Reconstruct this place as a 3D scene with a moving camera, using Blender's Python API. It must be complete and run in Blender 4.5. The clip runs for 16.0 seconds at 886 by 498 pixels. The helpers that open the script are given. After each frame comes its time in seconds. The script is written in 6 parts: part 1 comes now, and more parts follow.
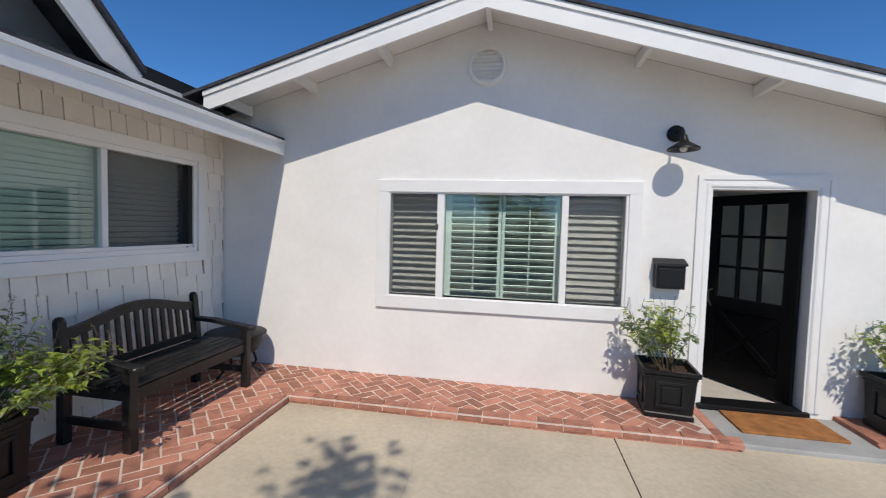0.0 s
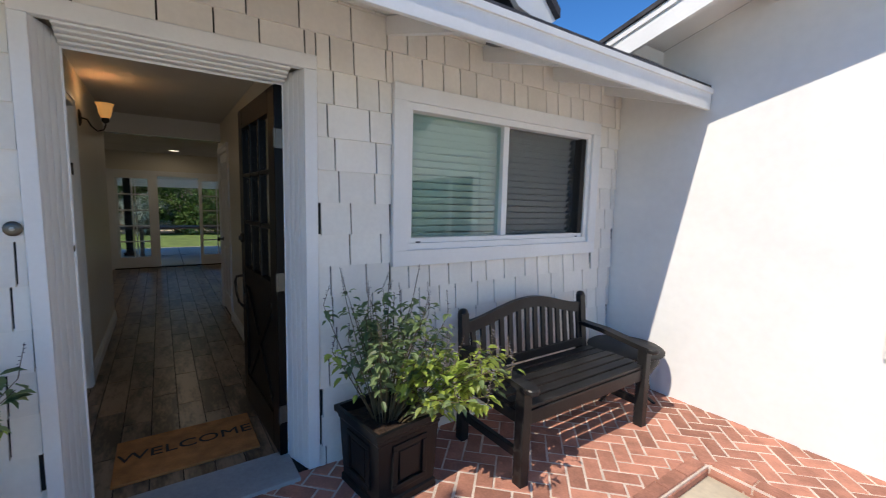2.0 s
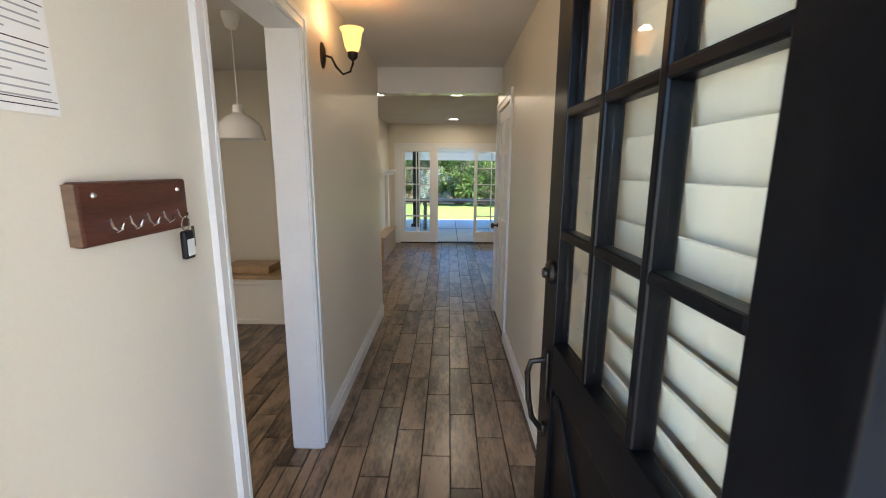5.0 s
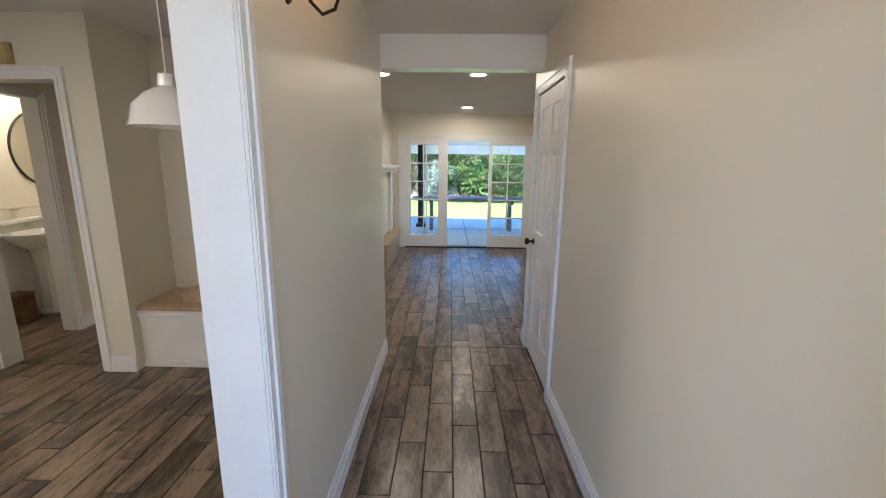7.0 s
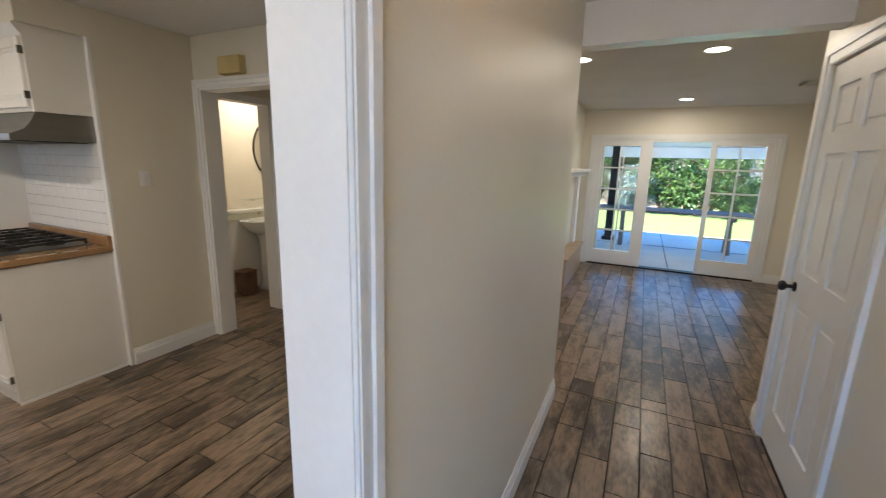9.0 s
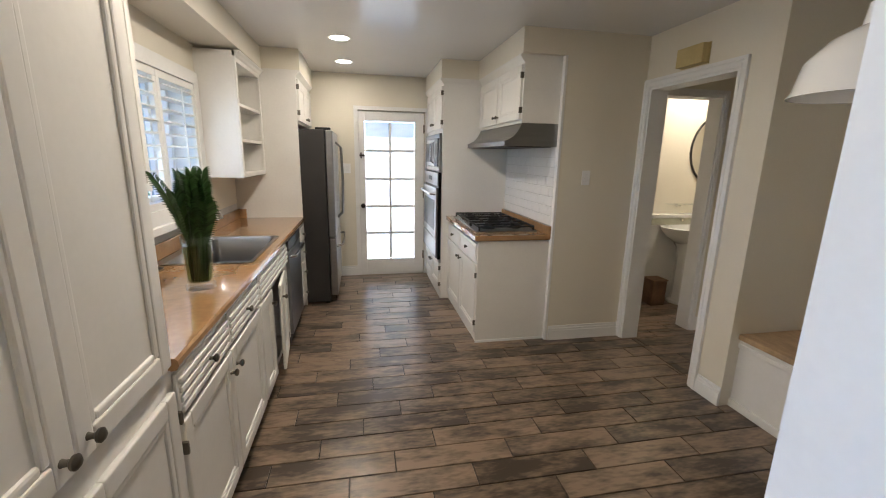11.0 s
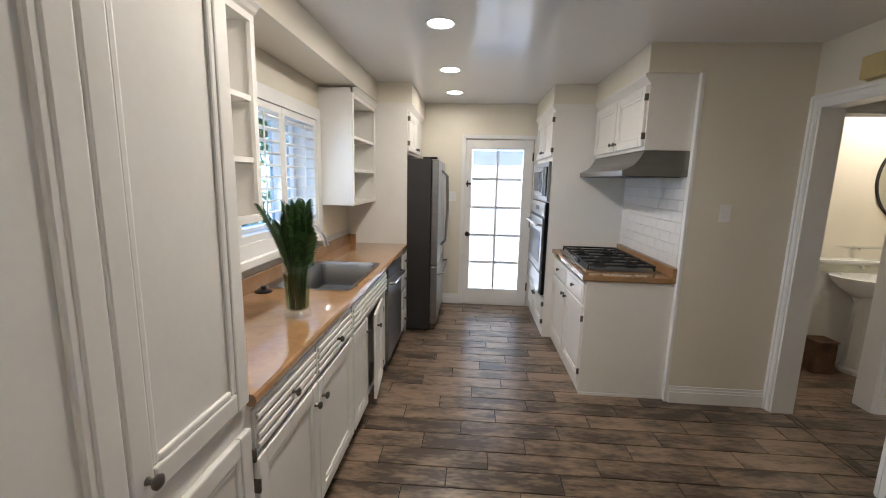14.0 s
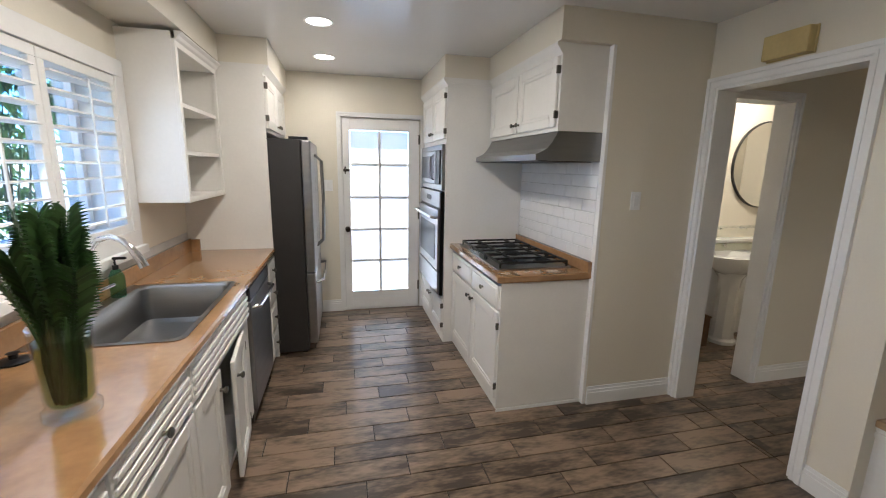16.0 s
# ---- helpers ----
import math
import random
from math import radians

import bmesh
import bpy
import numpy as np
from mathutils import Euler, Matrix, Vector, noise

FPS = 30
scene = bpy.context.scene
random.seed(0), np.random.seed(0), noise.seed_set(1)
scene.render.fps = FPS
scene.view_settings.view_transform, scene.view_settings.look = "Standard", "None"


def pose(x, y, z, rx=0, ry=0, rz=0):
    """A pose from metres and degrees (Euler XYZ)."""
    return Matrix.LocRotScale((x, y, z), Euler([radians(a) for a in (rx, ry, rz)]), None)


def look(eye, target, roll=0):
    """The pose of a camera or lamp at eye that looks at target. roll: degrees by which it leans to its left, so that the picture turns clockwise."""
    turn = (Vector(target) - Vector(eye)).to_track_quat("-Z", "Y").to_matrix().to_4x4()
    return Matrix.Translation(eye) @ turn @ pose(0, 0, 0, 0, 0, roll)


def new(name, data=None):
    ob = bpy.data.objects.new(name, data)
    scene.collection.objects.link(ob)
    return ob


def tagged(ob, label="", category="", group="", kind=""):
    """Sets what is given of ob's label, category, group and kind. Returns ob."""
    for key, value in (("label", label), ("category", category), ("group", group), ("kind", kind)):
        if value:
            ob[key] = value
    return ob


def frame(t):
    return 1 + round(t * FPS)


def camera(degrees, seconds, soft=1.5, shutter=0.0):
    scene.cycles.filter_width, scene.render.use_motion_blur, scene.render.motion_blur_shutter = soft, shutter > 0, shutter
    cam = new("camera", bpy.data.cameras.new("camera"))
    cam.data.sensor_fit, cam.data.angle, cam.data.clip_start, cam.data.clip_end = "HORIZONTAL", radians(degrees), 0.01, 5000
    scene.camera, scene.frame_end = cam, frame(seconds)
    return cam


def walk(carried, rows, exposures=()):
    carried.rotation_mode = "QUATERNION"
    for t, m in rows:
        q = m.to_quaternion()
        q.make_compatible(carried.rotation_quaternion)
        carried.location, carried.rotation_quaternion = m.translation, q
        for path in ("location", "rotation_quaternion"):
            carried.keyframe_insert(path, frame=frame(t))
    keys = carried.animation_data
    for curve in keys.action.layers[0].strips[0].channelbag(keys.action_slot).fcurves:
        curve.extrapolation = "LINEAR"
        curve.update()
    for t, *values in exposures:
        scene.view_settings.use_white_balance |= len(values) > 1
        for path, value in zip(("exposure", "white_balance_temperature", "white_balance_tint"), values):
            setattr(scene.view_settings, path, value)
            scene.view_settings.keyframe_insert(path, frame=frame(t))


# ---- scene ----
cam = camera(94.0, 16.0, soft=1.0, shutter=0.15)
PATH = [
    (0, (0.668, 0.507, 1.498), (0.315, 2.473, 1.397), 1.6),
    (0.5, (0.459, 0.666, 1.507), (-0.22, 2.543, 1.379), 1.7),
    (1, (0.270, 0.868, 1.487), (-0.766, 2.572, 1.333), 1.7),
    (1.5, (0.014, 1.074, 1.515), (-1.343, 2.531, 1.327), 1.6),
    (2, (-0.277, 1.173, 1.491), (-1.919, 2.295, 1.272), 1.4),
    (2.5, (-0.605, 1.262, 1.46), (-2.444, 2.01, 1.214), 1.0),
    (3, (-0.99, 1.368, 1.459), (-2.926, 1.789, 1.182), 0.9),
    (3.5, (-1.362, 1.365, 1.433), (-3.328, 1.562, 1.12), 0.8),
    (4, (-1.759, 1.34, 1.497), (-3.728, 1.407, 1.154), 0.7),
    (4.5, (-2.049, 1.367, 1.518), (-4.016, 1.367, 1.157), 0.6),
    (5, (-2.337, 1.348, 1.504), (-4.301, 1.324, 1.125), 0.3),
    (7.5, (-3.463, 1.167, 1.572), (-5.418, 1.132, 1.149), 0.9),
    (8, (-3.617, 1.19, 1.577), (-5.573, 1.062, 1.18), 1.3),
    (8.5, (-3.768, 1.179, 1.57), (-5.686, 0.772, 1.178), 1.4),
    (9, (-3.83, 1.075, 1.547), (-5.597, 0.232, 1.135), 1.4),
    (9.5, (-3.853, 1.002, 1.525), (-5.290, -0.328, 1.115), 1.1),
    (10, (-3.844, 0.954, 1.522), (-4.875, -0.704, 1.089), 1.1),
    (12.5, (-3.977, 0.746, 1.55), (-3.849, -1.206, 1.136), 1.6),
    (13, (-3.985, 0.746, 1.586), (-3.77, -1.213, 1.245), 1.7),
    (13.5, (-3.982, 0.747, 1.594), (-3.741, -1.216, 1.295), 1.6),
    (14, (-3.952, 0.675, 1.561), (-3.819, -1.293, 1.229), 1.3),
    (14.5, (-3.88, 0.574, 1.545), (-3.871, -1.396, 1.196), 1.1),
    (15, (-3.858, 0.439, 1.538), (-3.975, -1.523, 1.172), 1.1),
    (15.5, (-3.861, 0.216, 1.543), (-4.099, -1.736, 1.181), 1.0),
    (16, (-3.848, 0.033, 1.559), (-4.316, -1.873, 1.174), 1.1),
]
EXPOSURES = [(0, 0.02, 7000, 10), (1, 0.16, 7000, 10), (2, 0.58, 7000, 10), (2.5, 1.08, 7250, 10), (3, 1.34, 7400, 10), (3.5, 1.45, 7500, 10), (4, 1.52, 7500, 10), (4.5, 1.9, 7700, 10), (5, 3.1, 6900, 10), (7.5, 3.52, 6000, 10), (8.5, 3.5, 5800, 10), (9, 3.47, 6300, 10), (10, 3.42, 6000, 10), (12.5, 3.6, 6300, 10), (14, 3.48, 5800, 10), (16, 3.56, 5700, 10)]
walk(cam, [(t, look(eye, target, roll)) for t, eye, target, roll in PATH], EXPOSURES)

# light of the day and the sky
SUN_FROM = Vector((0.205, -1.0, 1.13)).normalized()
world = bpy.data.worlds.new("sky")
scene.world = world
world.use_nodes = True
wn = world.node_tree
sky = wn.nodes.new("ShaderNodeTexSky")
sky.sky_type = "NISHITA"
sky.sun_disc = False
sky.sun_elevation = math.asin(SUN_FROM.z)
sky.sun_rotation = math.atan2(SUN_FROM.x, SUN_FROM.y)
sky.altitude = 2500
sky.dust_density = 0.0
sky.ozone_density = 6.0
deep = wn.nodes.new("ShaderNodeHueSaturation")
deep.inputs["Saturation"].default_value = 1.2
deep.inputs["Hue"].default_value = 0.503
wn.links.new(sky.outputs[0], deep.inputs["Color"])
wn.links.new(deep.outputs[0], wn.nodes["Background"].inputs[0])
wn.nodes["Background"].inputs[1].default_value = 0.142
sun = new("sun", bpy.data.lights.new("sun", "SUN"))
sun.data.energy, sun.data.angle, sun.data.color = 3.05, radians(0.53), (1.0, 0.95, 0.87)
sun.matrix_world = look(SUN_FROM * 60, (0, 0, 0))


def lamp(name, kind, at, energy, color, size=0.1, target=None):
    ob = new(name, bpy.data.lights.new(name, kind))
    ob.data.energy, ob.data.color = energy, color
    if kind == "AREA":
        ob.data.shape, ob.data.size = "DISK", size
        ob.matrix_world = look(at, target)
    else:
        ob.data.shadow_soft_size = size
        ob.location = at
    return ob


# area lamps added in the open front door and kitchen window to boost sky light
for at, target, wide, high, power in (((-2.69, 1.28, 1.10), (-5.0, 1.28, 1.0), 0.78, 1.9, 0.72), ((-2.74, -1.96, 1.58), (-5.0, -1.96, 1.0), 1.0, 0.7, 0.3)):
    sky_lamp = lamp("lamp_sky_fill", "AREA", at, power, (0.86, 0.93, 1.0), 1.0, target)
    sky_lamp.data.shape, sky_lamp.data.size, sky_lamp.data.size_y = "RECTANGLE", wide, high


# ---- materials ----
def mat(name, color, rough=0.6, metal=0.0, var=0.06, scale=6.0, fine=60.0, bump=0.05, per=0.0, stretch=(1, 1, 1), coat=0.0, spec=0.5, sharp=0.2):
    """A surface with broad stains, fine grain and relief; per: how far one piece differs from the next."""
    m = bpy.data.materials.new(name)
    m.use_nodes = True
    nt = m.node_tree
    n, l = nt.nodes, nt.links
    b = n["Principled BSDF"]
    tc = n.new("ShaderNodeTexCoord")
    mp = n.new("ShaderNodeMapping")
    mp.inputs["Scale"].default_value = stretch
    l.new(tc.outputs["Object"], mp.inputs[0])
    if per:
        # every piece takes its own stretch of the grain
        info, geo, each = n.new("ShaderNodeObjectInfo"), n.new("ShaderNodeNewGeometry"), n.new("ShaderNodeMath")
        each.operation = "ADD"
        l.new(info.outputs["Random"], each.inputs[0])
        l.new(geo.outputs["Random Per Island"], each.inputs[1])
        shift = n.new("ShaderNodeVectorMath")
        shift.operation = "SCALE"
        shift.inputs[0].default_value = (13.0, 7.0, 5.0)
        l.new(each.outputs[0], shift.inputs["Scale"])
        l.new(shift.outputs[0], mp.inputs["Location"])
        frac = n.new("ShaderNodeMath")
        frac.operation = "FRACT"
        l.new(each.outputs[0], frac.inputs[0])
    big, small = n.new("ShaderNodeTexNoise"), n.new("ShaderNodeTexNoise")
    for t, s, d in ((big, scale, 3), (small, fine, 4)):
        t.inputs["Scale"].default_value = s
        t.inputs["Detail"].default_value = d
        l.new(mp.outputs[0], t.inputs["Vector"])
    add = n.new("ShaderNodeMath")
    add.operation = "MULTIPLY_ADD"
    l.new(big.outputs[0], add.inputs[0])
    add.inputs[1].default_value = 0.65
    half = n.new("ShaderNodeMath")
    half.operation = "MULTIPLY"
    l.new(small.outputs[0], half.inputs[0])
    half.inputs[1].default_value = 0.35
    l.new(half.outputs[0], add.inputs[2])
    last = add.outputs[0]
    if per:
        pa = n.new("ShaderNodeMath")
        pa.operation = "MULTIPLY_ADD"
        l.new(frac.outputs[0], pa.inputs[0])
        pa.inputs[1].default_value = per
        sub = n.new("ShaderNodeMath")
        sub.operation = "SUBTRACT"
        l.new(last, sub.inputs[0])
        sub.inputs[1].default_value = per / 2
        l.new(sub.outputs[0], pa.inputs[2])
        last = pa.outputs[0]
    ramp = n.new("ShaderNodeValToRGB")
    k0, k1 = ramp.color_ramp.elements
    k0.position, k1.position = 0.5 - sharp, 0.5 + sharp
    lo = [max(0, c * (1 - 2 * var)) for c in color]
    hi = [min(1, c * (1 + 2 * var)) for c in color]
    k0.color, k1.color = (*lo, 1), (*hi, 1)
    l.new(last, ramp.inputs[0])
    l.new(ramp.outputs[0], b.inputs["Base Color"])
    b.inputs["Roughness"].default_value = rough
    b.inputs["Metallic"].default_value = metal
    b.inputs["Coat Weight"].default_value = coat
    b.inputs["Coat Roughness"].default_value = 0.08
    b.inputs["Specular IOR Level"].default_value = spec
    if bump:
        bp = n.new("ShaderNodeBump")
        bp.inputs["Strength"].default_value = min(1, bump * 4)
        bp.inputs["Distance"].default_value = 0.02 * bump
        l.new(add.outputs[0], bp.inputs["Height"])
        l.new(bp.outputs[0], b.inputs["Normal"])
    return m


def glass_mat(name, tint=(0.93, 0.97, 0.96), ior=1.5):
    m = bpy.data.materials.new(name)
    m.use_nodes = True
    n, l = m.node_tree.nodes, m.node_tree.links
    n.remove(n["Principled BSDF"])
    mix, tr, gl, lw = (n.new("ShaderNode" + k) for k in ("MixShader", "BsdfTransparent", "BsdfGlossy", "LayerWeight"))
    tr.inputs[0].default_value = (*[c ** 0.5 for c in tint], 1)
    gl.inputs["Roughness"].default_value = 0.01
    lw.inputs[0].default_value = 0.5
    pw, ma = n.new("ShaderNodeMath"), n.new("ShaderNodeMath")
    pw.operation, ma.operation = "POWER", "MULTIPLY_ADD"
    base = ((ior - 1) / (ior + 1)) ** 2
    l.new(lw.outputs["Facing"], pw.inputs[0])
    pw.inputs[1].default_value = 5.0
    l.new(pw.outputs[0], ma.inputs[0])
    ma.inputs[1].default_value = 1 - base
    ma.inputs[2].default_value = base
    l.new(ma.outputs[0], mix.inputs[0])
    l.new(tr.outputs[0], mix.inputs[1])
    l.new(gl.outputs[0], mix.inputs[2])
    l.new(mix.outputs[0], n["Material Output"].inputs[0])
    return m


def glow_mat(name, color, strength):
    m = bpy.data.materials.new(name)
    m.use_nodes = True
    b = m.node_tree.nodes["Principled BSDF"]
    b.inputs["Base Color"].default_value = (*color, 1)
    b.inputs["Emission Color"].default_value = (*color, 1)
    b.inputs["Emission Strength"].default_value = strength
    return m


def thin_mat(name, color, share=0.5):
    """Leaf or frosted pane that lets light through."""
    m = bpy.data.materials.new(name)
    m.use_nodes = True
    n, l = m.node_tree.nodes, m.node_tree.links
    b = n["Principled BSDF"]
    geo, ramp = n.new("ShaderNodeNewGeometry"), n.new("ShaderNodeValToRGB")
    k0, k1 = ramp.color_ramp.elements
    k0.color = (*[c * 0.62 for c in color], 1)
    k1.color = (*[min(1, c * 1.4) for c in color], 1)
    l.new(geo.outputs["Random Per Island"], ramp.inputs[0])
    tl, mix = n.new("ShaderNodeBsdfTranslucent"), n.new("ShaderNodeMixShader")
    l.new(ramp.outputs[0], b.inputs["Base Color"])
    l.new(ramp.outputs[0], tl.inputs[0])
    b.inputs["Roughness"].default_value = 0.45
    mix.inputs[0].default_value = share
    l.new(b.outputs[0], mix.inputs[1])
    l.new(tl.outputs[0], mix.inputs[2])
    l.new(mix.outputs[0], n["Material Output"].inputs[0])
    return m


STUCCO = mat("white_stucco", (0.80, 0.79, 0.77), 0.85, var=0.03, scale=1.8, fine=16, bump=0.22)
SHINGLE = mat("beige_shingle_paint", (0.82, 0.785, 0.72), 0.7, var=0.035, scale=3, fine=40, bump=0.12, per=0.25)
# felt darkened to near black: shade inside the shingle gaps put into its colour
SHINGLE_GAP = mat("shaded_gap_felt", (0.022, 0.021, 0.02), 0.95)
TRIM = mat("white_trim_paint", (0.80, 0.80, 0.79), 0.45, var=0.02, scale=4, bump=0.03)
BRICK = mat("red_brick", (0.44, 0.195, 0.135), 0.85, var=0.17, scale=9, fine=80, bump=0.3, per=0.32)
MORTAR = mat("pale_mortar", (0.66, 0.55, 0.47), 0.95, var=0.15, scale=9, fine=90, bump=0.3)
CONCRETE = mat("concrete_slab", (0.55, 0.475, 0.36), 0.9, var=0.11, scale=1.1, fine=30, bump=0.15)
STOOP = mat("grey_stoop_concrete", (0.37, 0.37, 0.36), 0.9, var=0.1, scale=3, fine=50, bump=0.2)
BLACKWOOD = mat("black_stained_wood", (0.019, 0.018, 0.018), 0.38, var=0.25, scale=5, fine=50, bump=0.08, spec=0.3)
BLACKPLASTIC = mat("black_resin", (0.009, 0.0095, 0.0105), 0.42, var=0.15, bump=0.03, spec=0.3)
BLACKPAINT = mat("black_door_paint", (0.004, 0.004, 0.0045), 0.28, var=0.2, scale=3, bump=0.04, spec=0.13)
BLACKMETAL = mat("black_metal", (0.009, 0.009, 0.01), 0.45, 0.0, bump=0.02, spec=0.3)
BRONZE = mat("dark_bronze", (0.035, 0.028, 0.022), 0.4, 0.8, bump=0.02)
PEWTER = mat("aged_pewter", (0.15, 0.14, 0.12), 0.38, 0.9, bump=0.03)
ROOF = mat("dark_asphalt_shingle", (0.05, 0.05, 0.058), 0.95, var=0.3, scale=9, fine=120, bump=0.5)
GREYSIDING = mat("shaded_grey_siding", (0.20, 0.205, 0.21), 0.8, var=0.05)
GLASS = glass_mat("window_glass")
# dark blue tint added to dim the bright view through the kitchen window
BLUEGLASS = glass_mat("dimming_blue_glass", (0.32, 0.41, 0.46), 1.5)
# teal of reflected surroundings put into the tint, with a raised ior
TEALGLASS = glass_mat("teal_reflection_glass", (0.62, 0.80, 0.76), 1.75)
def screen_mat(name):
    m = bpy.data.materials.new(name)
    m.use_nodes = True
    n, l = m.node_tree.nodes, m.node_tree.links
    b, mix, tr = n["Principled BSDF"], n.new("ShaderNodeMixShader"), n.new("ShaderNodeBsdfTransparent")
    b.inputs["Base Color"].default_value = (0.055, 0.062, 0.066, 1)
    b.inputs["Roughness"].default_value = 0.7
    mix.inputs[0].default_value = 0.32
    l.new(tr.outputs[0], mix.inputs[1])
    l.new(b.outputs[0], mix.inputs[2])
    l.new(mix.outputs[0], n["Material Output"].inputs[0])
    return m


SCREEN = screen_mat("insect_screen")
# cream tone holds the warm light that falls on the door blind
WARMBLIND = mat("warm_lit_blind", (0.84, 0.75, 0.58), 0.45, var=0.02, bump=0)
BLIND = mat("white_blind", (0.76, 0.74, 0.69), 0.55, var=0.02, bump=0)
SHUTTER = mat("white_shutter_paint", (0.78, 0.78, 0.76), 0.4, var=0.02, bump=0)
WALLPAINT = mat("cream_wall_paint", (0.74, 0.695, 0.59), 0.42, var=0.02, scale=1.2, fine=110, bump=0.05)
CEILPAINT = mat("white_ceiling_paint", (0.74, 0.74, 0.73), 0.14, var=0.015, scale=1.5, bump=0.03)
CEILFLAT = mat("flat_ceiling_paint", (0.70, 0.67, 0.62), 0.8, var=0.03, scale=2, fine=140, bump=0.25)
CABINET = mat("white_cabinet_enamel", (0.77, 0.755, 0.72), 0.35, var=0.02, scale=4, fine=50, bump=0.05)
PLANK = mat("wood_look_plank_tile", (0.150, 0.107, 0.074), 0.28, var=0.34, scale=8, fine=38, bump=0.08, per=0.17, stretch=(0.5, 1.6, 1), sharp=0.11)
GROUT = mat("dark_grout", (0.022, 0.018, 0.015), 0.9)
COUNTER = mat("tan_laminate", (0.33, 0.19, 0.09), 0.10, var=0.10, scale=7, fine=35, bump=0.0, coat=0.5)
STEEL = mat("brushed_steel", (0.30, 0.30, 0.30), 0.30, 1.0, var=0.05, scale=3, fine=90, bump=0.02, stretch=(1, 1, 8))
DARKSTEEL = mat("dark_appliance_side", (0.035, 0.033, 0.032), 0.45, 0.3, bump=0.02)
CHROME = mat("chrome", (0.75, 0.75, 0.76), 0.08, 1.0, var=0.0, bump=0)
TILE = mat("white_subway_tile", (0.80, 0.80, 0.80), 0.12, var=0.01, bump=0.0)
TILEGROUT = mat("white_grout", (0.62, 0.62, 0.61), 0.9)
IRON = mat("cast_iron", (0.012, 0.012, 0.012), 0.5, 0.2, bump=0.1)
PORCELAIN = mat("white_porcelain", (0.82, 0.82, 0.81), 0.08, var=0.0, bump=0, coat=0.4)
MIRROR = mat("mirror_silver", (0.88, 0.89, 0.88), 0.01, 1.0, var=0.0, bump=0)
WALNUT = mat("dark_walnut_board", (0.085, 0.028, 0.018), 0.35, var=0.3, scale=4, fine=40, bump=0.05, stretch=(1, 1, 6))
WALNUT_END = mat("pale_board_edge", (0.19, 0.12, 0.08), 0.5, var=0.2, stretch=(1, 1, 6))
COIR = mat("brown_coir", (0.36, 0.15, 0.045), 0.95, var=0.2, scale=12, fine=220, bump=0.5)
INK = mat("black_print", (0.02, 0.018, 0.016), 0.8, bump=0)
PAPER = mat("white_paper", (0.80, 0.79, 0.75), 0.8, var=0.02, bump=0)
BENCHTOP = mat("light_wood_top", (0.42, 0.29, 0.17), 0.4, var=0.15, stretch=(4, 1, 1), bump=0.03)
SOIL = mat("potting_soil", (0.05, 0.028, 0.018), 0.95, var=0.4, scale=20, fine=90, bump=0.8)
LEAF = thin_mat("sage_leaf", (0.21, 0.285, 0.125))
# lit copy of the sage leaf: sunshine put into a yellower, brighter green
LEAF_SUNLIT = thin_mat("sunlit_sage_leaf", (0.36, 0.45, 0.09))
STEM = mat("brown_stem", (0.13, 0.10, 0.05), 0.8)
FLOWER = mat("purple_spike", (0.20, 0.17, 0.20), 0.9, var=0.3)
PALM = thin_mat("palm_leaf", (0.045, 0.10, 0.03), 0.3)
FROST = thin_mat("frosted_pane", (0.62, 0.62, 0.60), 0.75)
HEDGE = thin_mat("hedge_leaf", (0.115, 0.19, 0.05))
HEDGE_GREY = thin_mat("silver_shrub_leaf", (0.33, 0.37, 0.33), 0.3)
LAWN = mat("lawn", (0.13, 0.18, 0.035), 0.95, var=0.2, scale=3, fine=90, bump=0.6)
PATIO = mat("patio_concrete", (0.47, 0.44, 0.39), 0.8, var=0.06, scale=1.5, bump=0.1)
TABLEWOOD = mat("grey_brown_table_wood", (0.12, 0.085, 0.075), 0.7, var=0.2, stretch=(1, 5, 1))
TAN = mat("tan_plastic_cover", (0.55, 0.44, 0.20), 0.5, bump=0)
SHADE_GLASS = glow_mat("lit_amber_glass", (1.0, 0.50, 0.16), 0.22)
CAN_GLOW = glow_mat("lit_downlight", (1.0, 0.90, 0.74), 1.6)
GREENGLASS = glass_mat("green_soap_bottle", (0.25, 0.62, 0.42), 1.3)
WATER = glass_mat("vase_water", (0.34, 0.44, 0.20), 1.33)
BASKET = mat("brown_wicker", (0.16, 0.09, 0.05), 0.8, var=0.3, fine=120, bump=0.6)


# ---- building helpers ----
def bx(bm, x0, x1, y0, y1, z0, z1, bev=0.0, m=None):
    """A box, bevelled if bev is given."""
    x0, x1, y0, y1, z0, z1 = min(x0, x1), max(x0, x1), min(y0, y1), max(y0, y1), min(z0, z1), max(z0, z1)
    v = [bm.verts.new((x, y, z)) for z in (z0, z1) for x, y in ((x0, y0), (x1, y0), (x1, y1), (x0, y1))]
    f = [bm.faces.new([v[i] for i in q]) for q in ((3, 2, 1, 0), (4, 5, 6, 7), (0, 1, 5, 4), (1, 2, 6, 5), (2, 3, 7, 6), (3, 0, 4, 7))]
    if m is not None:
        bmesh.ops.transform(bm, matrix=m, verts=v)
    if bev:
        ed = list({e for q in f for e in q.edges})
        bmesh.ops.bevel(bm, geom=ed, offset=bev, segments=2, profile=0.5, affect="EDGES")
    return bm


def box(x0, x1, y0, y1, z0, z1, bev=0.0, m=None):
    return bx(bmesh.new(), x0, x1, y0, y1, z0, z1, bev, m)


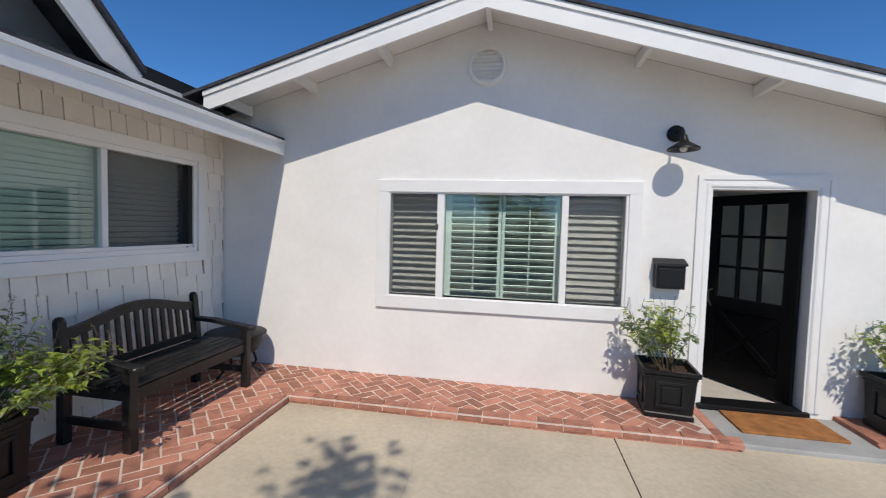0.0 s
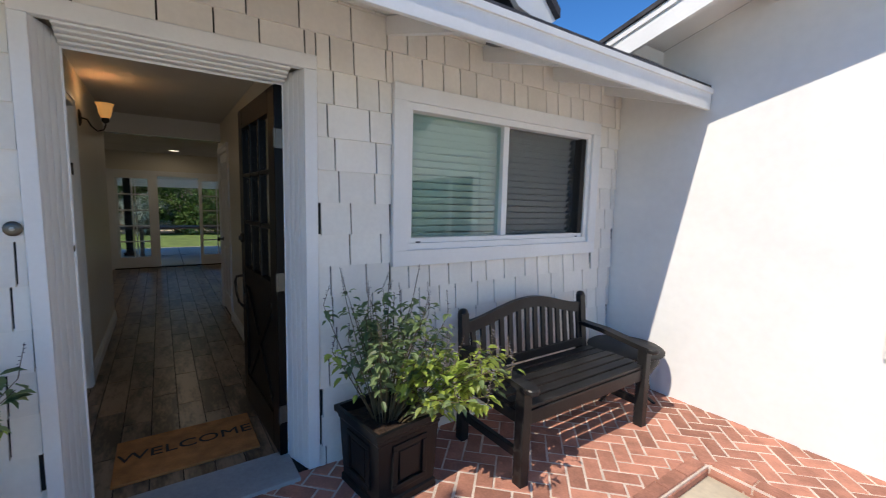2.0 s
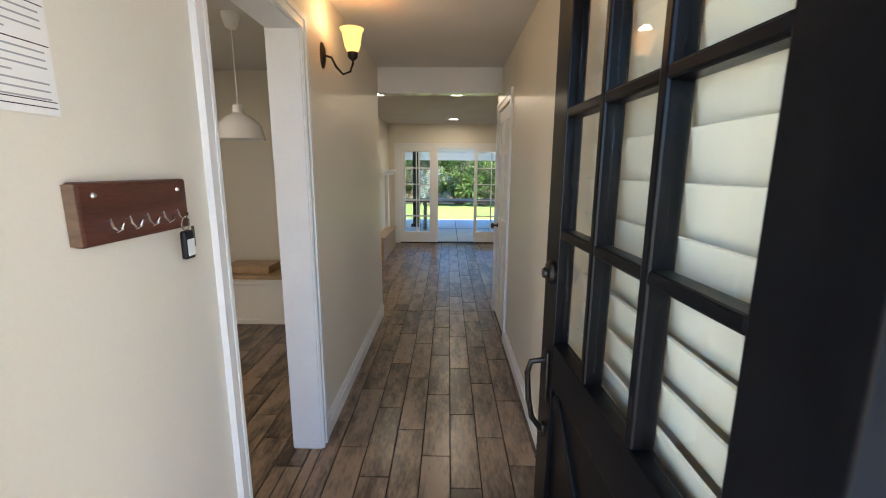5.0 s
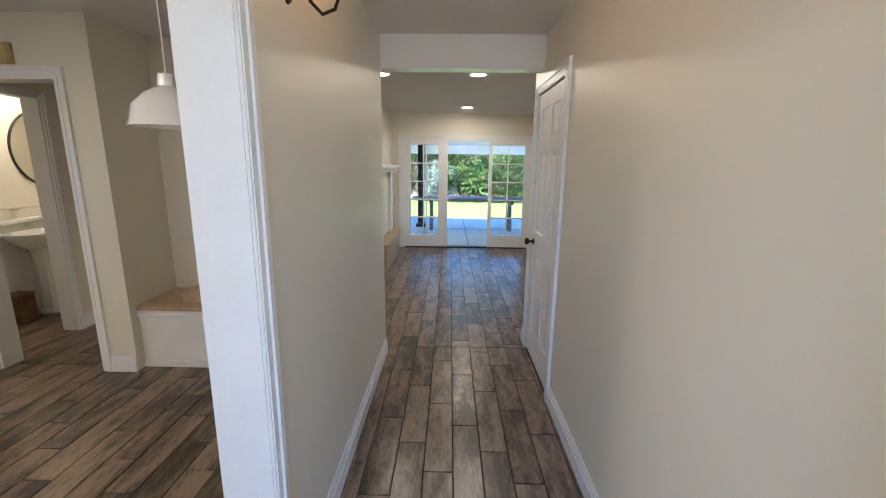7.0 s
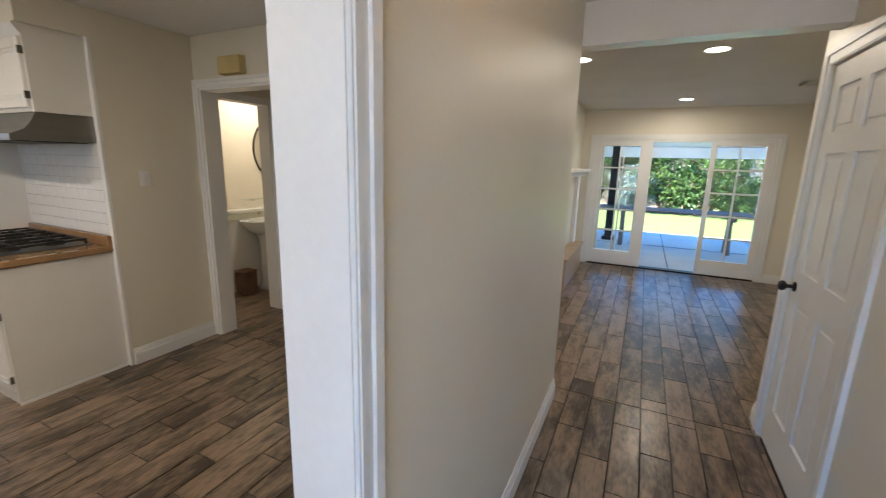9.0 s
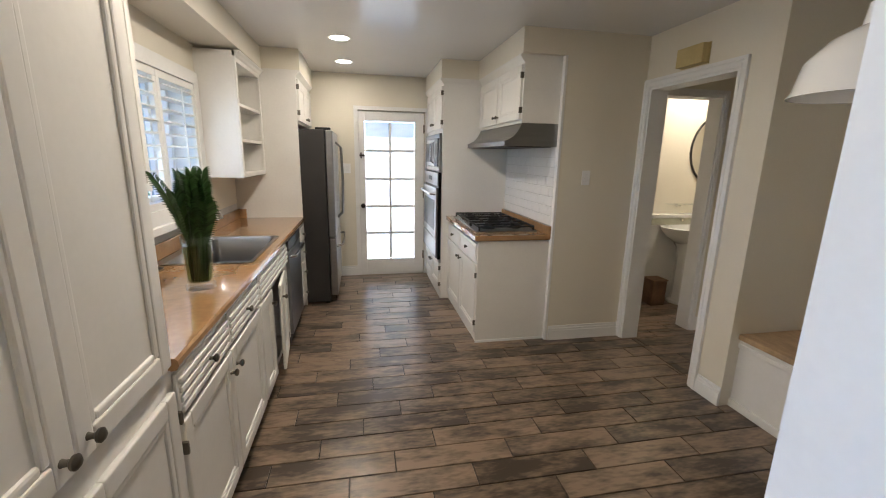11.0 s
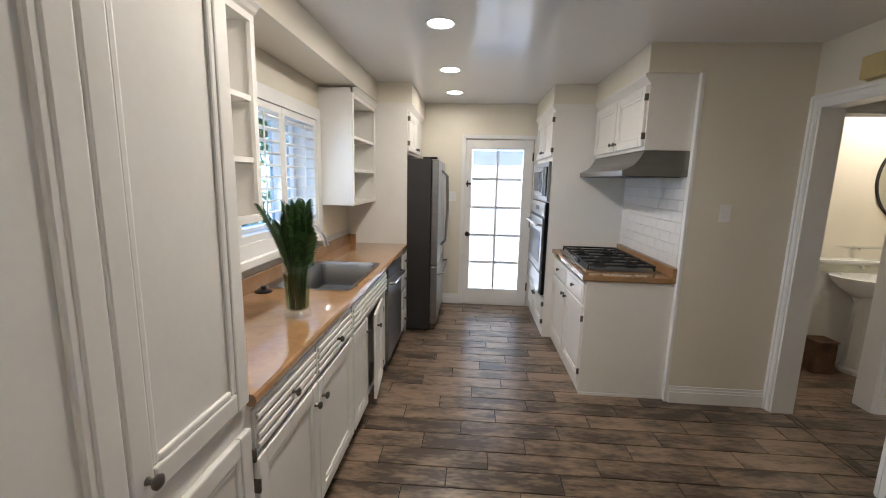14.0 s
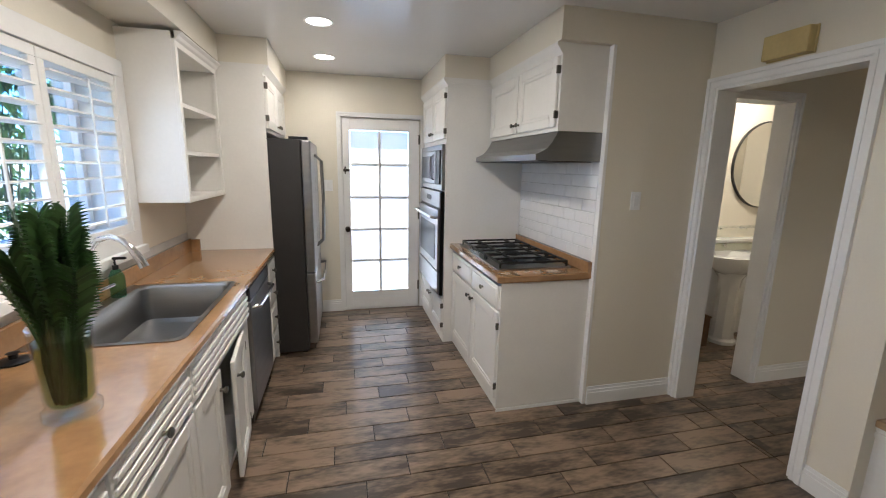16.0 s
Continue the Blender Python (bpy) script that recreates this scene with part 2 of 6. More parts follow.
def lathe(bm, prof, seg=20, at=(0, 0, 0), turn=None):
    """A turned shape from (radius, height) pairs."""
    rings = []
    m = Matrix.Translation(at) @ (turn or Matrix())
    for r, z in prof:
        rings.append([bm.verts.new(m @ Vector((r * math.cos(i * math.tau / seg), r * math.sin(i * math.tau / seg), z))) for i in range(seg)])
    for a, b in zip(rings, rings[1:]):
        for i in range(seg):
            bm.faces.new((a[i], a[(i + 1) % seg], b[(i + 1) % seg], b[i]))
    for ring, flip in ((rings[0], True), (rings[-1], False)):
        if (ring[0].co - ring[seg // 2].co).length > 1e-4:
            bm.faces.new(ring[::-1] if flip else ring)
    return bm


def tube(bm, pts, r, seg=8, end=None):
    """A round bar swept along points; end: radius at the last one."""
    pts = [Vector(p) for p in pts]
    rings = []
    up = Vector((0.13, 0.27, 1)).normalized()
    for i, p in enumerate(pts):
        d = (pts[min(i + 1, len(pts) - 1)] - pts[max(i - 1, 0)]).normalized()
        a = d.cross(up)
        if a.length < 0.05:
            a = d.cross(Vector((1, 0, 0)))
        a.normalize()
        b = d.cross(a)
        k = r + ((end if end is not None else r) - r) * i / max(1, len(pts) - 1)
        rings.append([bm.verts.new(p + k * (a * math.cos(j * math.tau / seg) + b * math.sin(j * math.tau / seg))) for j in range(seg)])
    for a, b in zip(rings, rings[1:]):
        for j in range(seg):
            bm.faces.new((a[j], a[(j + 1) % seg], b[(j + 1) % seg], b[j]))
    bm.faces.new(rings[0][::-1])
    bm.faces.new(rings[-1])
    return bm


def prism(bm, pts, axis, a0, a1):
    """A flat outline swept along one axis; pts are the two other coordinates in order."""
    def put(p, a):
        q = list(p)
        q.insert("xyz".index(axis), a)
        return bm.verts.new(q)
    lo, hi = [put(p, a0) for p in pts], [put(p, a1) for p in pts]
    bm.faces.new(lo)
    bm.faces.new(hi[::-1])
    k = len(pts)
    for i in range(k):
        bm.faces.new((lo[i], hi[i], hi[(i + 1) % k], lo[(i + 1) % k]))
    return bm


def finish(name, bm, material, smooth=False):
    bmesh.ops.recalc_face_normals(bm, faces=bm.faces)
    me = bpy.data.meshes.new(name)
    bm.to_mesh(me)
    bm.free()
    me.materials.append(material)
    if smooth:
        for p in me.polygons:
            p.use_smooth = True
        me.set_sharp_from_angle(angle=radians(40))
    return new(name, me)


def part(name, bm, material, parent, label="", smooth=False):
    ob = finish(name, bm, material, smooth)
    ob.parent = parent
    if label:
        ob["label"] = label
    return ob


def thing(name, label, category, group="", at=(0, 0, 0), rz=0):
    ob = tagged(new(name), label, category, group)
    ob.empty_display_size = 0.1
    ob.matrix_basis = pose(*at, 0, 0, rz)
    return ob


def solid(name, bm, material, label, category, group="", smooth=False):
    return tagged(finish(name, bm, material, smooth), label, category, group)


def structure(name, bm, material, label="", category="", smooth=False):
    return tagged(finish(name, bm, material, smooth), label, category, "", "structure")


def wall_cells(bm, axis, p0, p1, a0, a1, z0, z1, holes):
    """A wall between planes p0 and p1 with holes (a, a, z, z) cut through."""
    us = sorted({a0, a1, *[h[i] for h in holes for i in (0, 1) if a0 < h[i] < a1]})
    zs = sorted({z0, z1, *[h[i] for h in holes for i in (2, 3) if z0 < h[i] < z1]})
    for u0, u1 in zip(us, us[1:]):
        for w0, w1 in zip(zs, zs[1:]):
            cu, cz = (u0 + u1) / 2, (w0 + w1) / 2
            if any(h[0] < cu < h[1] and h[2] < cz < h[3] for h in holes):
                continue
            if axis == "x":
                bx(bm, p0, p1, u0, u1, w0, w1)
            else:
                bx(bm, u0, u1, p0, p1, w0, w1)
    bmesh.ops.remove_doubles(bm, verts=bm.verts, dist=1e-5)
    return bm


def wall(name, axis, p0, p1, a0, a1, z0, z1, holes=(), material=None, label="cream painted interior wall"):
    return structure(name, wall_cells(bmesh.new(), axis, p0, p1, a0, a1, z0, z1, list(holes)), material or WALLPAINT, label, "wall")


def frame_bm(axis, p0, p1, a0, a1, z0, z1, w, bev=0.003, bottom=True):
    """Four boards round an opening (outer size), of width w, butted."""
    bm = bmesh.new()
    zb = z0 + w if bottom else z0
    rows = [(a0, a0 + w, z0, z1 - w), (a1 - w, a1, z0, z1 - w), (a0, a1, z1 - w, z1)]
    if bottom:
        rows[0], rows[1] = (a0, a0 + w, zb, z1 - w), (a1 - w, a1, zb, z1 - w)
        rows.append((a0, a1, z0, zb))
    for u0, u1, w0, w1 in rows:
        if axis == "x":
            bx(bm, p0, p1, u0, u1, w0, w1, bev)
        else:
            bx(bm, u0, u1, p0, p1, w0, w1, bev)
    return bm


def abox(axis, p0, p1, u0, u1, z0, z1, bev=0.0):
    return box(p0, p1, u0, u1, z0, z1, bev) if axis == "x" else box(u0, u1, p0, p1, z0, z1, bev)

# ---- ground, floors and shell ----
GY, FX, BZ, CZ = 4.50, -2.48, -0.01, -0.08   # gable wall, shingle wall, brick top, concrete top
structure("ground", box(-150, 150, -150, 150, -0.6, CZ), CONCRETE, "pale tan concrete driveway with hairline cracks", "ground")
jbm = bmesh.new()
bx(jbm, 1.45, 1.458, -6, 3.80, CZ, CZ + 0.003)
structure("trim_joint", jbm, GROUT, "dark expansion joint in the concrete", "joint")
cr = bmesh.new()
px, py = 0.02, 3.75
for i in range(26):
    qx, qy = px + random.uniform(-0.05, 0.045), py - random.uniform(0.04, 0.11)
    w = random.uniform(0.001, 0.0025)
    vs = [cr.verts.new(c) for c in ((px - w, py, CZ + 0.002), (px + w, py, CZ + 0.002), (qx + w, qy, CZ + 0.002), (qx - w, qy, CZ + 0.002))]
    cr.faces.new(vs)
    px, py = qx, qy
structure("trim_crack", cr, STOOP, "hairline crack in the concrete", "crack")
structure("floor", box(-10.9, FX - 0.02, -4.6, 3.2, -0.3, -0.006), GROUT, "wood-look plank tile floor with dark grout", "floor")
structure("floor_side", box(-2.4, 3.95, GY + 0.02, 9, -0.3, -0.01), mat("pale_floor", (0.62, 0.57, 0.5), 0.4), "pale floor behind the gable door", "floor")

# walls of the house front
DOOR = (0.775, 1.785, -0.3, 2.142)
wall("wall_front", "x", FX - 0.14, FX, -4.60, GY, -0.3, 2.62, [(0.77, 1.82, -0.3, 2.19), (2.40, 4.02, 1.24, 2.04), (-2.53, -1.39, 1.19, 1.985)], SHINGLE_GAP, "front wall of the house under shingles")
wall("wall_front_lining", "x", FX - 0.16, FX - 0.142, -4.60, GY, 0, 2.60, [DOOR, (2.40, 4.02, 1.24, 2.04), (-2.53, -1.39, 1.19, 1.985)])
wall("wall_front_siding", "x", FX + 0.001, FX + 0.018, -4.60, -0.09, -0.3, 2.60, [(-2.53, -1.39, 1.19, 1.985)], SHINGLE,
     "beige shingled wall of the house front")
wall("wall_kitchen_front", "x", -2.72, FX - 0.161, -4.44, 0.525, 0, 2.45, [(-2.53, -1.39, 1.19, 1.985)])
gb = bmesh.new()
wall_cells(gb, "y", GY, GY + 0.15, FX - 0.14, 3.95, -0.3, 2.30, [(-0.62, 1.65, 0.82, 1.85), (2.315, 3.154, -0.02, 1.92)])
prism(gb, [(FX - 0.14, 2.30), (3.95, 2.30), (3.95, 2.385), (0.35, 3.457), (FX - 0.14, 2.573)], "y", GY, GY + 0.15)
structure("wall_gable", gb, STUCCO, "white stucco gable wall with a hand-trowelled finish", "wall")

# hall, kitchen, nook, powder room, living room
HL, HR, CEIL = 0.665, 1.855, 2.45
wall("wall_hall_north", "y", HR, HR + 0.12, -6.80, FX - 0.16, 0, CEIL, [(-6.62, -5.86, -0.1, 2.06)])
wall("wall_hall_south", "y", HL - 0.14, HL, -6.49, FX - 0.16, 0, CEIL, [(-4.355, -3.565, -0.1, 2.14)])
wall("wall_kitchen_end", "y", -4.60, -4.44, -5.52, FX - 0.16, -0.1, CEIL, [(-4.675, -3.855, -0.2, 2.05)])
wall("wall_range", "x", -5.52, -5.40, -4.44, -2.36, 0, CEIL)
wall("wall_switch", "y", -2.36, -2.225, -6.09, -5.40, 0, CEIL)
wall("wall_nook_door", "x", -6.23, -6.09, -2.36, -1.13, 0, CEIL, [(-2.165, -1.378, -0.1, 2.07)])
wall("wall_powder_door", "y", -2.36, -2.225, -8.40, -6.23, 0, CEIL, [(-6.82, -6.27, -0.1, 2.05)])
wall("wall_nook_side", "y", -1.27, -1.13, -6.75, -6.23, 0, CEIL)
wall("wall_nook_back", "x", -6.75, -6.62, -1.13, HL - 0.14, 0, CEIL)
wall("wall_vestibule_end", "x", -8.40, -8.28, -2.225, 0.02, 0, CEIL)
wall("wall_powder_back", "y", -3.27, -3.15, -8.40, -5.52, 0, CEIL)
wall("wall_powder_end", "x", -8.52, -8.40, -3.15, -2.225, 0, CEIL)
wall("wall_living_far", "x", -10.95, -10.80, -0.9, 3.15, 0, 2.42, [(0.33, 2.62, -0.2, 1.945)])
# unseen opening added so that living room light reaches the vestibule
wall("wall_living_south", "y", 0.02, 0.14, -10.80, -6.75, 0, 2.42, [(-8.2, -6.85, -0.1, 2.2)])
wall("wall_living_south_end", "x", -6.75, -6.62, 0.14, HL - 0.14, 0, 2.42)
wall("wall_living_north", "y", 3.04, 3.16, -10.80, -6.80, 0, 2.42)
wall("wall_living_near", "x", -6.80, -6.68, HR + 0.12, 3.16, 0, 2.42)
wall("wall_closet_back", "y", 2.55, 2.65, -6.68, FX - 0.16, 0, CEIL)
# unseen wall added to block the bright sky behind the blinds of window_1
wall("wall_bedroom_north", "y", GY, GY + 0.1, -5.2, FX - 0.141, 0, CEIL)
wall("wall_bedroom_back", "x", -5.2, -5.1, 2.65, 6.0, 0, CEIL)
wall("wall_side_room_back", "y", 8.2, 8.3, -2.6, 3.95, 0, CEIL)
wall("wall_side_room_east", "x", 3.95, 4.1, GY, 8.3, -0.3, CEIL, (), STUCCO, "white stucco side wall")
wall("wall_beam", "x", -6.62, -6.49, HL, HR, 2.22, CEIL, (), CEILPAINT, "white painted header across the hall")
structure("ceiling_hall", box(-6.62, FX - 0.16, HL - 0.14, HR + 0.12, CEIL, CEIL + 0.1), CEILFLAT, "off-white hall ceiling", "ceiling")
structure("ceiling_kitchen", box(-6.75, FX - 0.16, -4.60, HL - 0.14, CEIL, CEIL + 0.1), CEILPAINT, "glossy white kitchen ceiling", "ceiling")
structure("ceiling_back_rooms", box(-8.52, -6.75, -3.27, 0.02, CEIL, CEIL + 0.1), CEILFLAT, "off-white ceiling", "ceiling")
structure("ceiling_powder", box(-6.75, -5.52, -3.27, -2.36, CEIL - 0.004, CEIL), CEILFLAT, "off-white powder room ceiling", "ceiling")
structure("ceiling_living", box(-10.95, -6.62, 0.02, 3.16, 2.38, 2.50), CEILFLAT, "off-white living room ceiling", "ceiling")
structure("ceiling_bedroom", box(-5.2, FX - 0.16, HR + 0.12, GY, CEIL, CEIL + 0.1), CEILFLAT, "bedroom ceiling", "ceiling")
structure("ceiling_side_room", box(-2.6, 3.95, GY + 0.15, 8.3, CEIL, CEIL + 0.1), CEILFLAT, "ceiling behind the gable wall", "ceiling")


# soffits over the kitchen cabinets
sf = bmesh.new()
bx(sf, -3.02, -2.72, -3.38, HL - 0.14, 2.27, CEIL)
bx(sf, -3.35, -2.72, -4.44, -3.38, 2.27, CEIL)
bx(sf, -5.40, -5.06, -3.40, -2.225, 2.275, CEIL)
bx(sf, -5.40, -4.68, -4.44, -3.40, 2.275, CEIL)
structure("trim_soffit", sf, WALLPAINT, "cream soffit above the kitchen cabinets", "soffit")


def base_run(bm, axis, p, out, a0, a1):
    """A moulded baseboard on the face at p, standing out by the sign of out."""
    s = 1 if out > 0 else -1
    for d, h0, h1 in ((0.016, 0.0, 0.085), (0.011, 0.085, 0.105), (0.006, 0.105, 0.125)):
        if axis == "x":
            bx(bm, p, p + s * d, a0, a1, h0, h1)
        else:
            bx(bm, a0, a1, p, p + s * d, h0, h1)


bb = bmesh.new()
base_run(bb, "y", HR, -1, -5.77, FX - 0.16)
base_run(bb, "y", HR, -1, -6.80, -6.72)
base_run(bb, "y", HL, 1, -6.49, -4.41)
base_run(bb, "y", HL, 1, -3.48, FX - 0.16)
base_run(bb, "x", -6.49, -1, HL - 0.14, HL)
base_run(bb, "y", -2.225, 1, -6.07, -5.42)
base_run(bb, "y", -4.44, 1, -3.81, -3.30)
base_run(bb, "y", -2.225, 1, -8.28, -6.862)
base_run(bb, "x", -6.09, 1, -1.318, -1.13)
base_run(bb, "x", -10.80, 1, 2.70, 3.04)
base_run(bb, "y", 3.04, -1, -10.8, -6.8)
structure("baseboard", bb, TRIM, "white moulded baseboard", "baseboard")


def casing(name, axis, p, out, a0, a1, z1, w, label="white moulded door casing"):
    """Three-step casing round an opening a0..a1 up to z1, on the face at p."""
    bm = bmesh.new()
    for d, u0, u1 in ((0.012, 0.0, w), (0.020, w * 0.62, w), (0.016, w * 0.08, w * 0.30)):
        q0, q1 = sorted((p if d < 0.015 else p + out * 0.012, p + out * d))
        rows = [(a0 - u1, a0 - u0, 0, z1 + u0), (a1 + u0, a1 + u1, 0, z1 + u0), (a0 - u1, a1 + u1, z1 + u0, z1 + u1)]
        for s0, s1, h0, h1 in rows:
            if axis == "x":
                bx(bm, q0, q1, s0, s1, h0, h1)
            else:
                bx(bm, s0, s1, q0, q1, h0, h1)
    return structure(name, bm, TRIM, label, "door casing")


def jamb(name, axis, p0, p1, a0, a1, z1, t=0.018):
    bm = bmesh.new()
    for s0, s1, h0, h1 in ((a0, a0 + t, 0, z1 - t), (a1 - t, a1, 0, z1 - t), (a0, a1, z1 - t, z1)):
        if axis == "x":
            bx(bm, p0, p1, s0, s1, h0, h1)
        else:
            bx(bm, s0, s1, p0, p1, h0, h1)
    return structure(name, bm, TRIM, "white painted jamb lining", "jamb")


casing("trim_kitchen_opening", "y", HL, 1, -4.344, -3.574, 2.129, 0.068)
jamb("trim_kitchen_opening_jamb", "y", HL - 0.145, HL + 0.003, -4.358, -3.560, 2.142)
casing("trim_kitchen_opening_inner", "y", HL - 0.14, -1, -4.344, -3.574, 2.129, 0.06)
casing("trim_closet", "y", HR, -1, -6.62, -5.86, 2.06, 0.085)
casing("trim_nook_door", "x", -6.09, 1, -2.165, -1.378, 2.07, 0.058)
jamb("trim_nook_door_jamb", "x", -6.235, -6.087, -2.167, -1.376, 2.07)
casing("trim_powder", "y", -2.225, 1, -6.82, -6.27, 2.05, 0.038)
jamb("trim_powder_jamb", "y", -2.363, -2.222, -6.822, -6.268, 2.05)
casing("trim_kitchen_door", "y", -4.44, 1, -4.675, -3.855, 2.05, 0.045)
casing("trim_living_doors", "x", -10.80, 1, 0.33, 2.62, 1.945, 0.07)

# front door casing, fluted and stepped into the opening
fc = bmesh.new()
for s, e in ((-1, 0.852), (1, 1.738)):
    def strip(d0, d1, f0, f1, z1):
        y0, y1 = sorted((e + s * d0, e + s * d1))
        bx(fc, f0, f1, y0, y1, 0.0, z1, 0.004)
    strip(0.0546, 0.120 if s > 0 else 0.110, FX - 0.02, -2.452, 2.147)
    prof = [(-0.002, -2.648)]
    for k in range(4):
        for q in range(6):
            a = math.pi * q / 5
            prof.append((k * 0.0138 + 0.0069 - 0.0069 * math.cos(a), -2.640 + 0.041 * (k + (1 - math.cos(a)) / 2) + 0.011 * math.sin(a)))
    prof.append((0.0552, -2.648))
    prism(fc, [(x, e + s * d) for d, x in prof], "z", 0.0, 2.1475)
for k in range(4):
    bx(fc, -2.645, -2.600 + 0.041 * k, 0.854, 1.736, 2.1005 + k * 0.0118, 2.1005 + k * 0.0118 + 0.0114, 0.004)
bx(fc, FX - 0.02, -2.452, 0.742, 1.858, 2.1472, 2.22, 0.004)
structure("trim_front_door", fc, TRIM, "white fluted front door casing", "door casing")
jamb("trim_front_door_jamb", "x", FX - 0.170, -2.6485, 0.850, 1.740, 2.102, 0.012)
th = box(-2.70, -2.40, 0.853, 1.737, -0.02, 0.012, 0.006)
structure("trim_threshold", th, STOOP, "worn grey threshold of the front door", "threshold")

# ---- roofs ----
def slab(bm, pts, t):
    """A sloped slab through four corners, t thick upward."""
    lo = [bm.verts.new(p) for p in pts]
    hi = [bm.verts.new((p[0], p[1], p[2] + t)) for p in pts]
    bm.faces.new(lo)
    bm.faces.new(hi[::-1])
    for i in range(4):
        bm.faces.new((lo[i], hi[i], hi[(i + 1) % 4], lo[(i + 1) % 4]))


EX, EZ, RS = -1.74, 2.37, 0.30
rf = bmesh.new()
slab(rf, [(EX - 0.02, -5.15, EZ - 0.02), (EX - 0.02, GY, EZ - 0.02), (-6.7, GY, EZ - 0.02 + RS * 4.94), (-6.7, -5.15, EZ - 0.02 + RS * 4.94)], 0.035)
slab(rf, [(-6.7, -5.15, EZ + RS * 4.94), (-6.7, 9, EZ + RS * 4.94), (-11.6, 9, EZ), (-11.6, -5.15, EZ)], 0.035)
structure("roof_main", rf, ROOF, "dark grey asphalt shingle roof", "roof")
eave = bmesh.new()
bx(eave, EX - 0.025, EX, -6, 4.47, 2.205, 2.355, 0.003)
bx(eave, EX, EX + 0.012, -6, 4.47, 2.318, 2.352, 0.002)
structure("trim_eave", eave, TRIM, "white painted eave fascia board", "fascia")
under = bmesh.new()
slab(under, [(EX - 0.025, -6, 2.315), (EX - 0.025, GY, 2.315), (FX - 0.10, GY, 2.315 + RS * 0.80), (FX - 0.10, -6, 2.315 + RS * 0.80)], 0.018)
structure("ceiling_eave", under, TRIM, "white boarded eave soffit", "soffit")
ra = bmesh.new()
for y in (-1.6, -0.8, 0.0, 0.75, 1.5, 2.25, 2.95, 3.62, 4.25):
    prism(ra, [(EX - 0.03, 2.215), (EX - 0.03, 2.312), (FX - 0.05, 2.312 + RS * 0.74), (FX - 0.05, 2.215 + RS * 0.74)], "y", y, y + 0.045)
structure("trim_rafters", ra, TRIM, "white exposed rafter tails under the eave", "rafters")
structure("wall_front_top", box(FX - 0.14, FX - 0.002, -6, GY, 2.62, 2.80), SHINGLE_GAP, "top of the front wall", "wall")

# gable roof over the stucco wall
GF, RX, RZ, GS = 3.97, 0.35, 3.309, 0.2975
gr = bmesh.new()
for s, reach in ((-1, 2.95), (1, 4.0)):
    slab(gr, [(RX, GF - 0.03, RZ + 0.185), (RX, 9, RZ + 0.185), (RX + s * reach, 9, RZ + 0.185 - GS * reach), (RX + s * reach, GF - 0.03, RZ + 0.185 - GS * reach)], 0.03)
structure("roof_gable", gr, ROOF, "dark asphalt shingle roof over the gable", "roof")
gf = bmesh.new()
gu = bmesh.new()
for s, reach in ((-1, 2.62), (1, 4.0)):
    def rake(bm, y0, y1, d0, d1, x0=0.0):
        prism(bm, [(RX + s * x0, RZ + d0 - GS * x0), (RX + s * x0, RZ + d1 - GS * x0), (RX + s * reach, RZ + d1 - GS * reach), (RX + s * reach, RZ + d0 - GS * reach)], "y", y0, y1)
    rake(gf, GF, GF + 0.03, 0.0, 0.178)
    rake(gf, GF - 0.014, GF, 0.135, 0.180)
    rake(gu, GF + 0.03, GY, 0.150, 0.178)
structure("trim_gable_fascia", gf, TRIM, "white gable rake boards", "fascia")
structure("ceiling_gable_eave", gu, TRIM, "white soffit boards of the gable overhang", "soffit")
lk = bmesh.new()
for x in (0.35, -0.62, -1.42, -2.15, 1.66, 2.62, 3.6):
    top = RZ + 0.15 - GS * abs(x - RX)
    bx(lk, x - 0.022, x + 0.022, GF + 0.03, GY, top - 0.10, top - 0.004)
structure("trim_lookouts", lk, TRIM, "white lookout beams under the gable overhang", "rafters")
# steep entry gable above the shingle eave
DX, DY, DZ, DS = -1.86, 2.94, 2.47, 0.93
en = bmesh.new()
ef = bmesh.new()
eg = bmesh.new()
MIDY = 1.28
for s in (-1, 1):
    r = DY - MIDY
    y0, y1 = MIDY, MIDY + s * r
    slab(en, [(DX + 0.03, y0, DZ + DS * r), (DX + 0.03, y1, DZ), (-2.16, y1, DZ), (-6.2, y0, DZ + DS * r)], 0.045)
    prism(ef, [(y0, DZ + DS * r - 0.25), (y0, DZ + DS * r - 0.005), (y1, DZ - 0.005), (y1 - s * 0.07, DZ - 0.05), (y1 - s * 0.27, DZ - 0.005)], "x", DX - 0.03, DX)
# wall set back under the rake; its grey colour carries the shade there
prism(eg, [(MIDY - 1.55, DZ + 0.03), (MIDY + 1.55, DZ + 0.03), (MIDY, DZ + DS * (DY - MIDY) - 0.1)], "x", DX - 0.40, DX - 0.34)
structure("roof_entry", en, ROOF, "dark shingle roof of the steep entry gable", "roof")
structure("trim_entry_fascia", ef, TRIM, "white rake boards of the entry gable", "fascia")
structure("wall_entry_gable", eg, GREYSIDING, "entry gable wall with its shade put into the grey colour", "wall")
vp = bmesh.new()
tube(vp, [(-2.75, 7.3, 3.0), (-2.75, 7.3, 3.95)], 0.025, 8)
solid("roof_pipe", vp, TRIM, "thin white vent pipe standing on the roof", "pipe", smooth=True)


